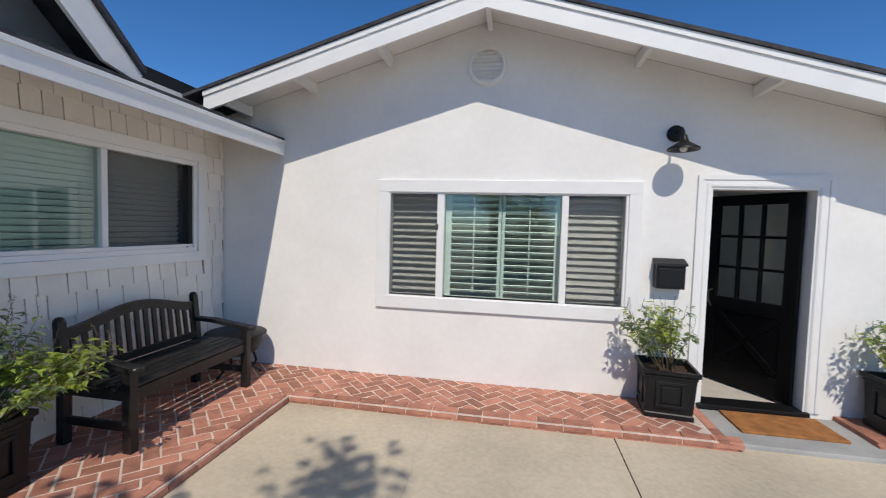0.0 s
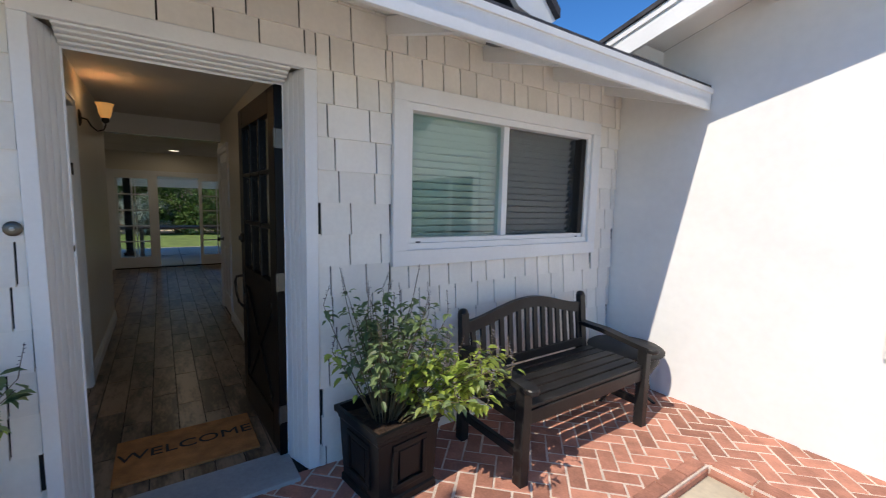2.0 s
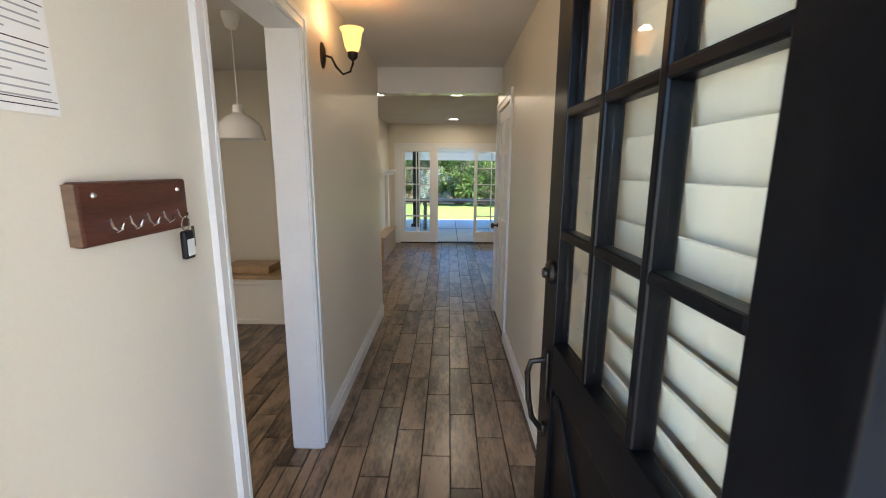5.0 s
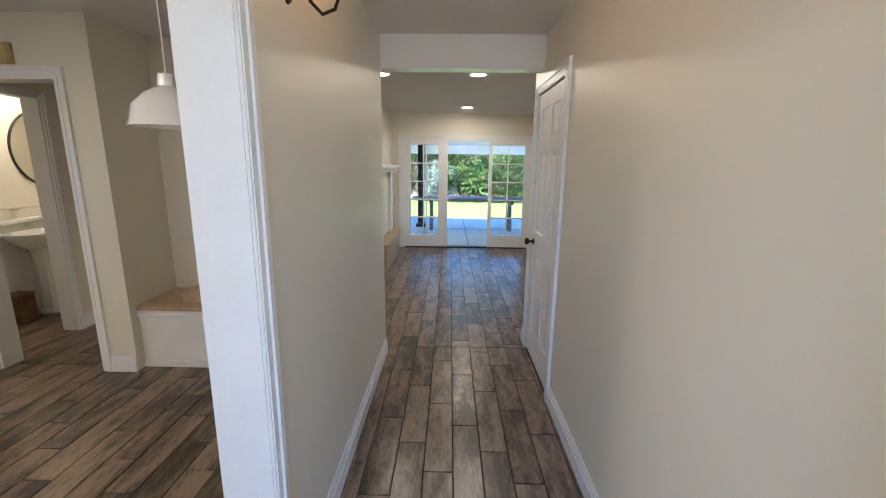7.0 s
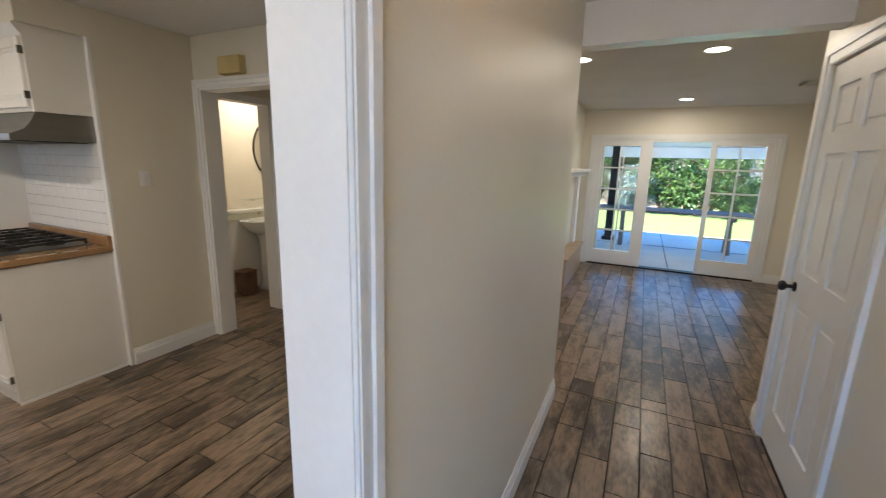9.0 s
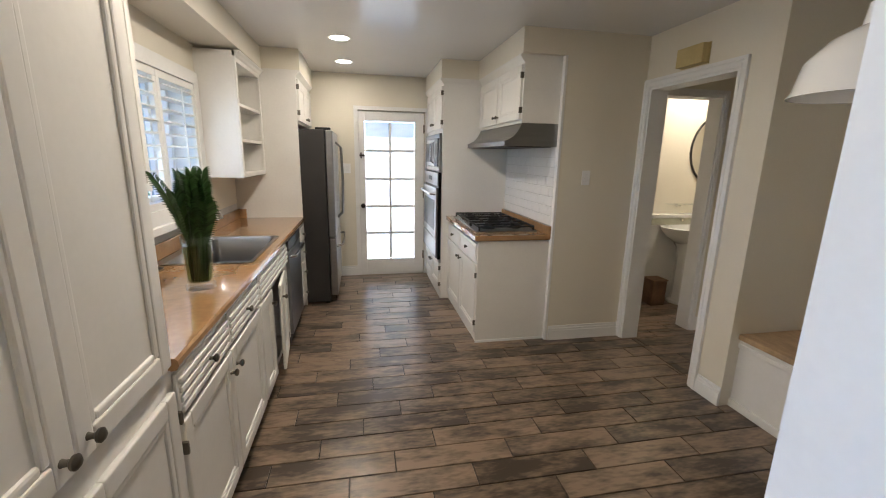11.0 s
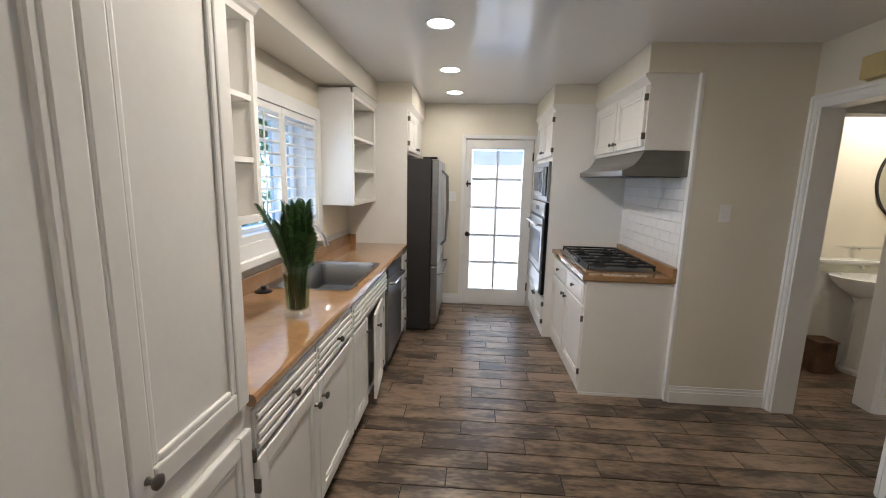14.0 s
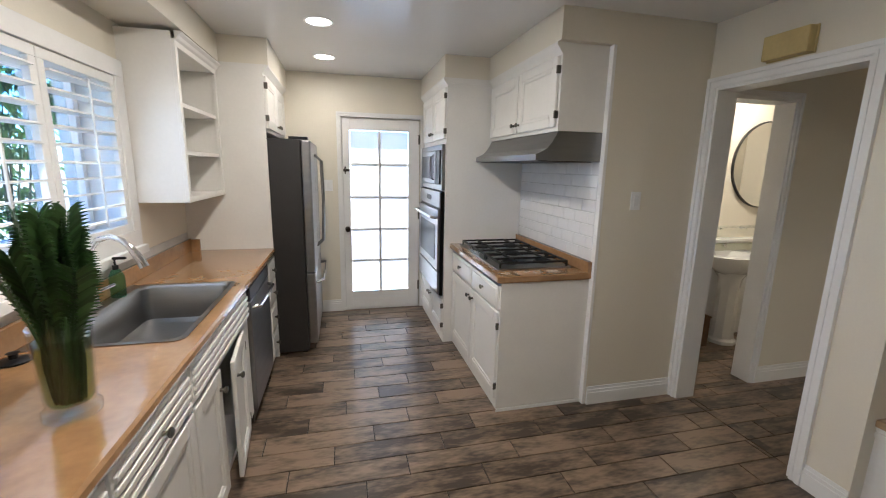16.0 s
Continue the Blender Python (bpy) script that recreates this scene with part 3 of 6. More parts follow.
# ---- windows ----
def slats(name, parent, axis, p, a0, a1, z0, z1, pitch, depth, tilt, material, thick=0.004):
    """Tilted louvres between two uprights, each an object on shared mesh data."""
    bm = box(-depth / 2, depth / 2, a0, a1, -thick / 2, thick / 2) if axis == "x" else box(a0, a1, -depth / 2, depth / 2, -thick / 2, thick / 2)
    first = None
    k = int((z1 - z0) / pitch)
    for i in range(k):
        z = z0 + pitch * (i + 0.5)
        if first is None:
            first = part(name, bm, material, parent)
            ob = first
        else:
            ob = new(name, first.data)
            ob.parent = parent
        ob.matrix_basis = pose(p, 0, z, 0, tilt, 0) if axis == "x" else pose(0, p, z, tilt, 0, 0)


def window(name, label):
    return tagged(new(name), label, "window", "", "structure")


w1 = window("window_1", "white two-pane slider window with closed white blinds")
part("window_frame", frame_bm("x", FX - 0.03, -2.440, 2.295, 4.205, 1.108, 2.172, 0.095), TRIM, w1)
part("inner_frame", frame_bm("x", FX - 0.10, -2.462, 2.388, 4.112, 1.202, 2.078, 0.042), TRIM, w1)
part("sash_rail", box(FX - 0.095, FX - 0.02, 3.19, 3.24, 1.24, 2.04, 0.003), TRIM, w1)
part("sill_track", box(FX - 0.095, FX + 0.004, 2.43, 4.07, 1.244, 1.275, 0.003), TRIM, w1)
part("latch", box(FX + 0.004, FX + 0.008, 2.47, 2.50, 1.245, 1.253), INK, w1)
part("pane", box(FX - 0.060, FX - 0.055, 2.43, 3.19, 1.26, 2.037), TEALGLASS, w1, "pane tinted to show a pale teal reflection").visible_shadow = False
part("pane", box(FX - 0.075, FX - 0.070, 3.24, 4.07, 1.26, 2.037), GLASS, w1).visible_shadow = False
part("insect_screen", box(FX - 0.050, FX - 0.047, 3.24, 4.00, 1.26, 2.037), SCREEN, w1, "grey insect screen").visible_shadow = False
slats("slat", w1, "x", FX - 0.12, 2.43, 4.08, 1.25, 2.05, 0.047, 0.054, -46, BLIND, 0.003)

w2 = window("window_2", "white three-part window with slatted shutters behind glass")
part("window_frame", frame_bm("y", GY - 0.030, GY + 0.03, -0.723, 1.765, 0.690, 1.964, 0.118), TRIM, w2)
part("inner_frame", frame_bm("y", GY - 0.018, GY + 0.10, -0.622, 1.652, 0.790, 1.862, 0.030), TRIM, w2)
for u0, u1 in ((-0.115, -0.045), (1.065, 1.125)):
    part("mullion", box(u0, u1, GY - 0.010, GY + 0.09, 0.82, 1.832, 0.003), TRIM, w2)
part("pane", box(-0.592, -0.115, GY + 0.030, GY + 0.035, 0.82, 1.832), GLASS, w2).visible_shadow = False
part("pane", box(-0.045, 1.065, GY + 0.045, GY + 0.050, 0.82, 1.832), TEALGLASS, w2).visible_shadow = False
part("pane", box(1.125, 1.622, GY + 0.030, GY + 0.035, 0.82, 1.832), GLASS, w2).visible_shadow = False
for u0, u1 in ((-0.592, -0.115), (1.125, 1.622)):
    part("insect_screen", box(u0, u1, GY + 0.012, GY + 0.014, 0.82, 1.832), SCREEN, w2, "grey insect screen").visible_shadow = False
for u0, u1, tilt in ((-0.60, -0.10, 25), (0.01, 0.475, -26), (0.545, 1.02, -26), (1.12, 1.63, 50)):
    slats("louvre", w2, "y", GY + 0.15, u0, u1, 0.84, 1.83, 0.066, 0.056, tilt, SHUTTER, 0.009)
for u0, u1 in ((-0.05, 0.01), (0.475, 0.507), (0.513, 0.545), (1.02, 1.08)):
    part("shutter_stile", box(u0, u1, GY + 0.125, GY + 0.155, 0.82, 1.84, 0.003), SHUTTER, w2)
part("latch", box(-0.125, -0.10, GY - 0.026, GY - 0.010, 1.48, 1.54, 0.004), PEWTER, w2)
part("track_mark", box(-0.56, -0.53, GY - 0.022, GY - 0.018, 0.80, 0.807), INK, w2)
part("latch", box(FX + 0.004, FX + 0.008, 3.99, 4.01, 1.245, 1.253), INK, w1)
for u in (0.24, 0.78):
    part("tilt_bar", box(u - 0.006, u + 0.006, GY + 0.100, GY + 0.112, 0.86, 1.80), SHUTTER, w2)

w3 = window("window_3", "kitchen window with open white plantation shutters")
KX = -2.72
part("window_frame", frame_bm("x", KX - 0.022, KX, -2.615, -1.305, 1.105, 2.075, 0.085), TRIM, w3)
part("window_sill", box(KX - 0.05, KX, -2.617, -1.28, 1.06, 1.105, 0.004), TRIM, w3)
part("pane", box(FX - 0.06, FX - 0.055, -2.53, -1.39, 1.19, 1.985), BLUEGLASS, w3).visible_shadow = False
part("reveal", frame_bm("x", KX + 0.002, FX + 0.004, -2.532, -1.388, 1.188, 1.987, 0.016, 0.0), TRIM, w3)
part("sash_rail", frame_bm("x", FX - 0.09, FX - 0.03, -2.515, -1.405, 1.205, 1.97, 0.035), TRIM, w3)
part("sash_rail", box(FX - 0.088, FX - 0.032, -2.25, -2.21, 1.24, 1.935), TRIM, w3)
for u0, u1 in ((-2.53, -1.962), (-1.958, -1.39)):
    leafp = part("shutter_frame", frame_bm("x", KX - 0.014, KX + 0.014, u0, u1, 1.19, 1.985, 0.042), SHUTTER, w3)
    slats("louvre", leafp, "x", KX, u0 + 0.040, u1 - 0.040, 1.232, 1.943, 0.0711, 0.060, 6, SHUTTER, 0.008)
    part("tilt_rod", box(KX - 0.042, KX - 0.034, (u0 + u1) / 2 - 0.005, (u0 + u1) / 2 + 0.005, 1.25, 1.92, 0.002), SHUTTER, leafp)


# ---- doors ----
def glazed_door(name, label, w, h, material, panes, low=0.90, top=0.15, hinge_stile=0.115, thick=0.045):
    """A half-glazed nine-light door with a crossed lower panel; hinge at x 0, leaf along +x, face toward -y."""
    d = tagged(new(name), label, "door", "", "structure")
    t = thick
    st, z0, z1 = 0.115, low, h - top
    hs = hinge_stile
    for u0, u1 in ((0, hs), (w - st, w)):
        part("stile", box(u0, u1, 0, t, 0, h, 0.003), material, d)
    for a, b in ((0, 0.20), (z0 - 0.13, z0), (z1, h)):
        part("rail", box(hs, w - st, 0, t, a, b, 0.003), material, d)
    iw, ih = w - st - hs, z1 - z0
    for i in (1, 2):
        x = hs + iw * i / 3
        part("glazing_bar", box(x - 0.013, x + 0.013, -0.001, t + 0.001, z0, z1, 0.006), material, d)
        z = z0 + ih * i / 3
        part("glazing_bar", box(hs, w - st, 0.001, t - 0.001, z - 0.013, z + 0.013, 0.006), material, d)
    for i in range(3):
        for j in range(3):
            part("pane", box(hs + iw * i / 3 + 0.013, hs + iw * (i + 1) / 3 - 0.013, t / 2 - 0.002, t / 2 + 0.002, z0 + ih * j / 3 + 0.013, z0 + ih * (j + 1) / 3 - 0.013), panes, d).visible_shadow = False
    part("lower_panel", box(hs, w - st, 0.014, t - 0.014, 0.20, z0 - 0.13), material, d)
    cx, cz, ln = hs + iw / 2, (0.20 + z0 - 0.13) / 2, math.hypot(iw, z0 - 0.33)
    for s in (-1, 1):
        ang = math.degrees(math.atan2(z0 - 0.33, iw)) * s
        part("cross_brace", box(-ln / 2 + 0.03, ln / 2 - 0.03, 0.003, t - 0.003, -0.026, 0.026, 0.004, pose(cx, 0, cz, 0, ang, 0)), material, d)
    return d


fd = glazed_door("door_1", "open black nine-light front door with crossed lower panel", 0.923, 2.08, BLACKPAINT, GLASS, 1.0, 0.13, 0.133)
fd.matrix_basis = pose(-2.648, 1.732, 0.015, 0, 0, 2.5) @ Matrix.Rotation(math.pi, 4, "Z")
# lock, lever and hinges of the front door, on its outer face
dbm = bmesh.new()
turn = Matrix.Rotation(math.pi / 2, 4, "X")
tb = Matrix.Rotation(-math.pi / 2, 4, "X")
lathe(dbm, [(0.034, 0.0), (0.036, 0.008), (0.030, 0.018), (0.016, 0.022), (0.014, 0.03)], 18, (0.845, 0.045, 1.20), tb)
part("deadbolt", dbm, BRONZE, fd, "dark bronze deadbolt", True)
hb = bmesh.new()
bx(hb, 0.83, 0.87, 0.045, 0.055, 0.80, 0.96, 0.006)
tube(hb, [(0.85, 0.055, 0.93), (0.85, 0.095, 0.925), (0.85, 0.105, 0.89), (0.85, 0.098, 0.80), (0.85, 0.085, 0.74), (0.85, 0.055, 0.70)], 0.009, 8)
bx(hb, 0.835, 0.865, 0.045, 0.056, 0.68, 0.72, 0.005)
part("door_handle", hb, BRONZE, fd, "dark bronze grip handle", True)
for z in (0.25, 1.02, 1.80):
    hn = bmesh.new()
    tube(hn, [(-0.012, 0.048, z - 0.05), (-0.012, 0.048, z + 0.05)], 0.008, 8)
    bx(hn, -0.008, 0.0, 0.005, 0.045, z - 0.05, z + 0.05)
    part("hinge", hn, PEWTER, fd, "worn steel hinge", True)

gd = glazed_door("door_2", "black nine-light door standing ajar in the gable wall", 0.835, 1.89, BLACKPAINT, GLASS, 0.87, 0.10)
gd.matrix_basis = pose(3.132, GY + 0.12, 0.012, 0, 0, 180 - 57)
ghm = bmesh.new()
tube(ghm, [(0.755, 0.045, 0.93), (0.755, 0.09, 0.92), (0.755, 0.095, 0.82), (0.755, 0.045, 0.76)], 0.009, 8)
part("door_handle", ghm, PEWTER, gd, "pewter grip handle", True)
casing("trim_gable_door", "y", GY, -1, 2.315, 3.154, 1.92, 0.105)
jamb("trim_gable_door_jamb", "y", GY - 0.004, GY + 0.155, 2.313, 3.156, 1.922, 0.02)
structure("trim_gable_threshold", box(2.30, 3.17, GY - 0.05, GY + 0.15, -0.03, 0.006, 0.004), BLACKMETAL, "dark metal threshold", "threshold")

# blind hung on the inner side of the front door panes seen through its glass
fb = thing("slat_blind", "slatted blind behind the glazed front door, coloured as if warmly lit", "blind")
slats("slat", fb, "y", 1.735, -3.46, -2.77, 0.97, 1.96, 0.085, 0.098, -72, WARMBLIND, 0.006)
part("head_rail", box(-3.47, -2.76, 1.715, 1.755, 1.962, 1.998, 0.004), WARMBLIND, fb)
part("bottom_rail", box(-3.46, -2.77, 1.722, 1.750, 0.93, 0.965, 0.004), WARMBLIND, fb)


def panel_door(name, label, w, h, material, rows, cols, thick=0.04):
    """A six-panel door lying along +x with its face toward -y."""
    d = tagged(new(name), label, "door", "", "structure")
    bm = bmesh.new()
    zs = [0.0] + [z for r in rows for z in r] + [h]
    xs = [0.0] + [x for c in cols for x in c] + [w]
    for i in range(0, len(xs), 2):
        bx(bm, xs[i], xs[i + 1], 0, thick, 0, h)
    for i in range(0, len(zs), 2):
        for c in cols:
            bx(bm, c[0], c[1], 0, thick, zs[i], zs[i + 1])
    part("leaf", bm, material, d)
    for r in rows:
        for c in cols:
            part("panel", bx(box(c[0], c[1], 0.012, thick - 0.012, r[0], r[1]), c[0] + 0.03, c[1] - 0.03, 0.004, thick - 0.004, r[0] + 0.03, r[1] - 0.03, 0.006), material, d)
    return d


cd = panel_door("door_3", "white six-panel closet door, closed", 0.756, 2.04, TRIM, [(0.22, 0.86), (1.02, 1.62), (1.72, 1.93)], [(0.11, 0.33), (0.42, 0.64)])
cd.matrix_basis = pose(-6.618, HR + 0.003, 0.012)
kb = bmesh.new()
lathe(kb, [(0.026, 0), (0.026, 0.006), (0.010, 0.010), (0.010, 0.035), (0.024, 0.045), (0.028, 0.058), (0.020, 0.07), (0.001, 0.073)], 16, (0.065, 0, 0.93), turn)
part("door_knob", kb, BLACKMETAL, cd, "black round knob", True)
for z in (0.25, 1.0, 1.82):
    part("hinge", box(0.745, 0.758, -0.006, 0.004, z - 0.045, z + 0.045), PEWTER, cd)

# kitchen door with ten frosted lights
kd = tagged(new("door_4"), "white kitchen door with ten frosted panes", "door", "", "structure")
D0, D1, DY0, DY1 = -4.667, -3.863, -4.50, -4.455
kxs, kzs = (D0 + 0.118, D1 - 0.075), (0.205, 1.925)
for u0, u1 in ((D0, kxs[0]), (kxs[1], D1)):
    part("stile", box(u0, u1, DY0, DY1, 0.012, 2.04, 0.003), TRIM, kd)
for z0, z1 in ((0.012, kzs[0]), (kzs[1], 2.04)):
    part("rail", box(kxs[0], kxs[1], DY0, DY1, z0, z1, 0.003), TRIM, kd)
mx = (kxs[0] + kxs[1]) / 2
part("glazing_bar", box(mx - 0.013, mx + 0.013, DY0 + 0.002, DY1 - 0.002, kzs[0], kzs[1], 0.004), TRIM, kd)
for i in range(5):
    za, zb = kzs[0] + (kzs[1] - kzs[0]) * i / 5, kzs[0] + (kzs[1] - kzs[0]) * (i + 1) / 5
    if i:
        part("glazing_bar", box(kxs[0], kxs[1], DY0 + 0.004, DY1 - 0.004, za - 0.012, za + 0.012, 0.004), TRIM, kd)
    for u0, u1 in ((kxs[0], mx), (mx, kxs[1])):
        part("pane", box(u0 + 0.004, u1 - 0.004, -4.481, -4.477, za + 0.006, zb - 0.006), FROST, kd)
lk4 = bmesh.new()
lathe(lk4, [(0.028, 0), (0.028, 0.008), (0.012, 0.012), (0.012, 0.03), (0.026, 0.042), (0.026, 0.055), (0.001, 0.065)], 16, (-3.90, DY1, 0.90), tb)
part("door_knob", lk4, BRONZE, kd, "dark bronze knob", True)
bl4 = box(-3.935, -3.868, DY1, DY1 + 0.02, 1.505, 1.53, 0.004)
bx(bl4, -3.895, -3.88, DY1, DY1 + 0.026, 1.48, 1.555, 0.003)
part("slide_bolt", bl4, BRONZE, kd, "dark slide bolt")
for z in (0.25, 1.05, 1.85):
    part("hinge", box(D0 - 0.006, D0 + 0.012, DY1 - 0.002, DY1 + 0.006, z - 0.05, z + 0.05), PEWTER, kd)
jamb("trim_kitchen_door_jamb", "y", -4.602, -4.501, -4.695, -3.835, 2.062, 0.045)
structure("trim_kitchen_sill", box(-4.715, -3.815, -4.70, -4.46, -0.06, 0.011, 0.004), TRIM, "white sill under the kitchen door", "threshold")
structure("ceiling_back_eave", box(-6.5, -2.0, -4.96, -4.60, 2.28, 2.36), TRIM, "white eave over the kitchen door", "soffit")

# living room sliding doors
ld = tagged(new("door_5"), "white french doors, middle leaf slid open to the garden", "door", "", "structure")
part("door_frame", frame_bm("x", -10.90, -10.795, 0.33, 2.62, 0.0, 1.945, 0.035, 0.003, False), TRIM, ld)


def french(y0, y1, g0, g1, x0, x1):
    part("stile", box(x0, x1, y0, g0, 0.02, 1.91, 0.003), TRIM, ld)
    part("stile", box(x0, x1, g1, y1, 0.02, 1.91, 0.003), TRIM, ld)
    part("rail", box(x0, x1, g0, g1, 0.02, 0.235, 0.003), TRIM, ld)
    part("rail", box(x0, x1, g0, g1, 1.85, 1.91, 0.003), TRIM, ld)
    mid = (g0 + g1) / 2
    part("glazing_bar", box(x0 + 0.008, x1 - 0.008, mid - 0.011, mid + 0.011, 0.235, 1.85), TRIM, ld)
    for i in range(1, 5):
        z = 0.235 + 1.615 * i / 5
        part("glazing_bar", box(x0 + 0.006, x1 - 0.006, g0, g1, z - 0.011, z + 0.011), TRIM, ld)
    part("pane", box((x0 + x1) / 2 - 0.002, (x0 + x1) / 2 + 0.002, g0, g1, 0.235, 1.85), GLASS, ld).visible_shadow = False


french(0.365, 1.135, 0.43, 0.97, -10.84, -10.80)
french(1.87, 2.585, 1.93, 2.50, -10.84, -10.80)
french(0.40, 1.10, 0.47, 1.03, -10.89, -10.85)
structure("trim_garden_sill", box(-10.92, -10.78, 0.36, 2.59, -0.01, 0.02, 0.004), BRONZE, "dark sill of the garden doors", "threshold")



# ---- lamps of the house ----
def can_light(x, y, z, power, r=0.075):
    c = thing("ceiling_light", "lit round recessed ceiling light with white rim", "ceiling light", "recessed lights", (x, y, z))
    rim = bmesh.new()
    lathe(rim, [(r, 0.0), (r + 0.016, -0.004), (r + 0.018, -0.001), (r + 0.018, 0.0)], 28)
    part("rim", rim, TRIM, c, "", True)
    part("diffuser", lathe(bmesh.new(), [(r, -0.001), (r * 0.6, -0.0025), (0.002, -0.003)], 28), CAN_GLOW, c, "glowing lens", True)
    lamp("lamp_can", "AREA", (x, y, z - 0.006), power, (1.0, 0.85, 0.67), 2 * r, (x, y, 0))


for y, power in ((-1.89, 1.1), (-2.91, 0.62), (-3.80, 0.55)):
    can_light(-3.735, y, CEIL, power)
can_light(-3.76, -0.85, CEIL, 1.8)
can_light(-7.54, 1.44, 2.38, 1.1)
can_light(-10.0, 1.43, 2.38, 1.1)
# extra downlight added before the living room's south opening, lights the vestibule through it
can_light(-7.54, 0.5, 2.38, 1.0)
can_light(-7.3, -2.75, CEIL - 0.004, 1.2)

# wall sconce
sc = thing("wall_sconce", "lit bronze wall sconce with amber glass shade", "wall lamp", "", (-4.70, HL, 0))
s1 = bmesh.new()
lathe(s1, [(0.001, 0.018), (0.03, 0.016), (0.05, 0.008), (0.054, 0.0)], 20, (0, 0, 2.10), Matrix.Rotation(-math.pi / 2, 4, "X") @ Matrix.Diagonal((0.75, 1.25, 1, 1)))
part("back_plate", s1, BRONZE, sc, "", True)
s2 = bmesh.new()
tube(s2, [(0, 0.015, 2.10), (0, 0.05, 2.09), (0, 0.075, 2.04), (0, 0.11, 2.005), (0, 0.15, 2.02), (0, 0.165, 2.06), (0, 0.165, 2.09)], 0.006, 8)
lathe(s2, [(0.012, 2.075), (0.026, 2.09), (0.028, 2.115), (0.022, 2.12)], 16, (0, 0.165, 0))
part("arm", s2, BRONZE, sc, "", True)
part("shade", lathe(bmesh.new(), [(0.026, 2.112), (0.040, 2.14), (0.047, 2.18), (0.052, 2.21), (0.064, 2.232), (0.062, 2.232), (0.049, 2.21), (0.036, 2.14), (0.02, 2.115)], 24, (0, 0.165, 0)), SHADE_GLASS, sc, "glowing amber glass shade", True)
lamp("lamp_sconce", "POINT", (-4.70, HL + 0.165, 2.245), 0.45, (1.0, 0.66, 0.34), 0.03)


# ---- courtyard things ----
def bench():
    b = thing("garden_bench", "black-stained slatted wooden garden bench with arched back on brick", "bench", "", (-2.315, 2.66, BZ))
    L, D = 1.27, 0.60
    for y in (0.03, L - 0.09):
        part("front_leg", box(D - 0.065, D, y, y + 0.06, 0, 0.565, 0.004), BLACKWOOD, b)
        leg = prism(bmesh.new(), [(0.0, 0.82), (0.045, 0.82), (0.085, 0.42), (0.075, 0.0), (0.015, 0.0), (0.025, 0.42)], "y", y, y + 0.055)
        part("back_leg", leg, BLACKWOOD, b)
        cap = lathe(bmesh.new(), [(0.031, 0), (0.031, 0.015), (0.02, 0.028), (0.001, 0.032)], 12, (0.022, y + 0.027, 0.818))
        part("post_cap", cap, BLACKWOOD, b, "", True)
        arm = bmesh.new()
        pts = [(0.05, 0.62), (0.24, 0.615), (0.42, 0.59), (0.56, 0.572), (0.625, 0.568)]
        prism(arm, [(x, z) for x, z in pts] + [(x, z - 0.032) for x, z in pts[::-1]], "y", y - 0.012, y + 0.068)
        lathe(arm, [(0.038, 0.536), (0.044, 0.544), (0.044, 0.560), (0.038, 0.568)], 16, (0.62, y + 0.027, 0))
        bmesh.ops.bevel(arm, geom=[e for e in arm.edges if e.calc_length() > 0.1], offset=0.006, segments=2, affect="EDGES")
        part("armrest", arm, BLACKWOOD, b)
        part("stretcher", box(0.06, D - 0.06, y + 0.012, y + 0.044, 0.14, 0.19, 0.004), BLACKWOOD, b)
        part("side_rail", box(0.05, D - 0.06, y + 0.010, y + 0.048, 0.34, 0.41, 0.004), BLACKWOOD, b)
    part("front_rail", box(D - 0.05, D - 0.02, 0.08, L - 0.09, 0.33, 0.41, 0.004), BLACKWOOD, b)
    part("back_rail", box(0.05, 0.08, 0.08, L - 0.09, 0.43, 0.49, 0.004), BLACKWOOD, b)
    for i in range(6):
        x = 0.10 + i * 0.082
        part("seat_slat", box(x, x + 0.066, 0.04, L - 0.04, 0.415 - 0.006 * (i < 2), 0.437 - 0.006 * (i < 2), 0.005), BLACKWOOD, b)
    top = bmesh.new()
    n = 24
    up = [(0.085 + (L - 0.17) * i / n, 0.765 + 0.10 * math.sin(math.pi * i / n) ** 1.6) for i in range(n + 1)]
    prism(top, up + [(y, z - 0.075) for y, z in up[::-1]], "x", 0.008, 0.042)
    part("crest_rail", top, BLACKWOOD, b)
    for i in range(14):
        y = 0.115 + (L - 0.235) * i / 13
        zt = 0.725 + 0.10 * math.sin(math.pi * (y + 0.018 - 0.085) / (L - 0.17)) ** 1.6
        part("back_slat", prism(bmesh.new(), [(0.05, 0.48), (0.068, 0.48), (0.034, zt), (0.016, zt)], "y", y, y + 0.036), BLACKWOOD, b)
    return b


bench()

tb1 = thing("side_table", "round black metal side table in the brick corner", "side table", "", (-2.08, 4.18, BZ))
part("tabletop", lathe(bmesh.new(), [(0.001, 0.417), (0.27, 0.417), (0.285, 0.407), (0.285, 0.395), (0.27, 0.385), (0.001, 0.385)], 36), BLACKMETAL, tb1, "", True)
part("drum", lathe(bmesh.new(), [(0.255, 0.385), (0.25, 0.33), (0.20, 0.23), (0.16, 0.20), (0.001, 0.20)], 32), BLACKMETAL, tb1, "", True)
for i in range(3):
    a = i * math.tau / 3 + 0.4
    part("leg", tube(bmesh.new(), [(math.cos(a) * 0.15, math.sin(a) * 0.15, 0.25), (math.cos(a) * 0.19, math.sin(a) * 0.19, 0.12), (math.cos(a) * 0.16, math.sin(a) * 0.16, 0.05), (math.cos(a) * 0.24, math.sin(a) * 0.24, 0.0)], 0.012, 8), BLACKMETAL, tb1, "", True)


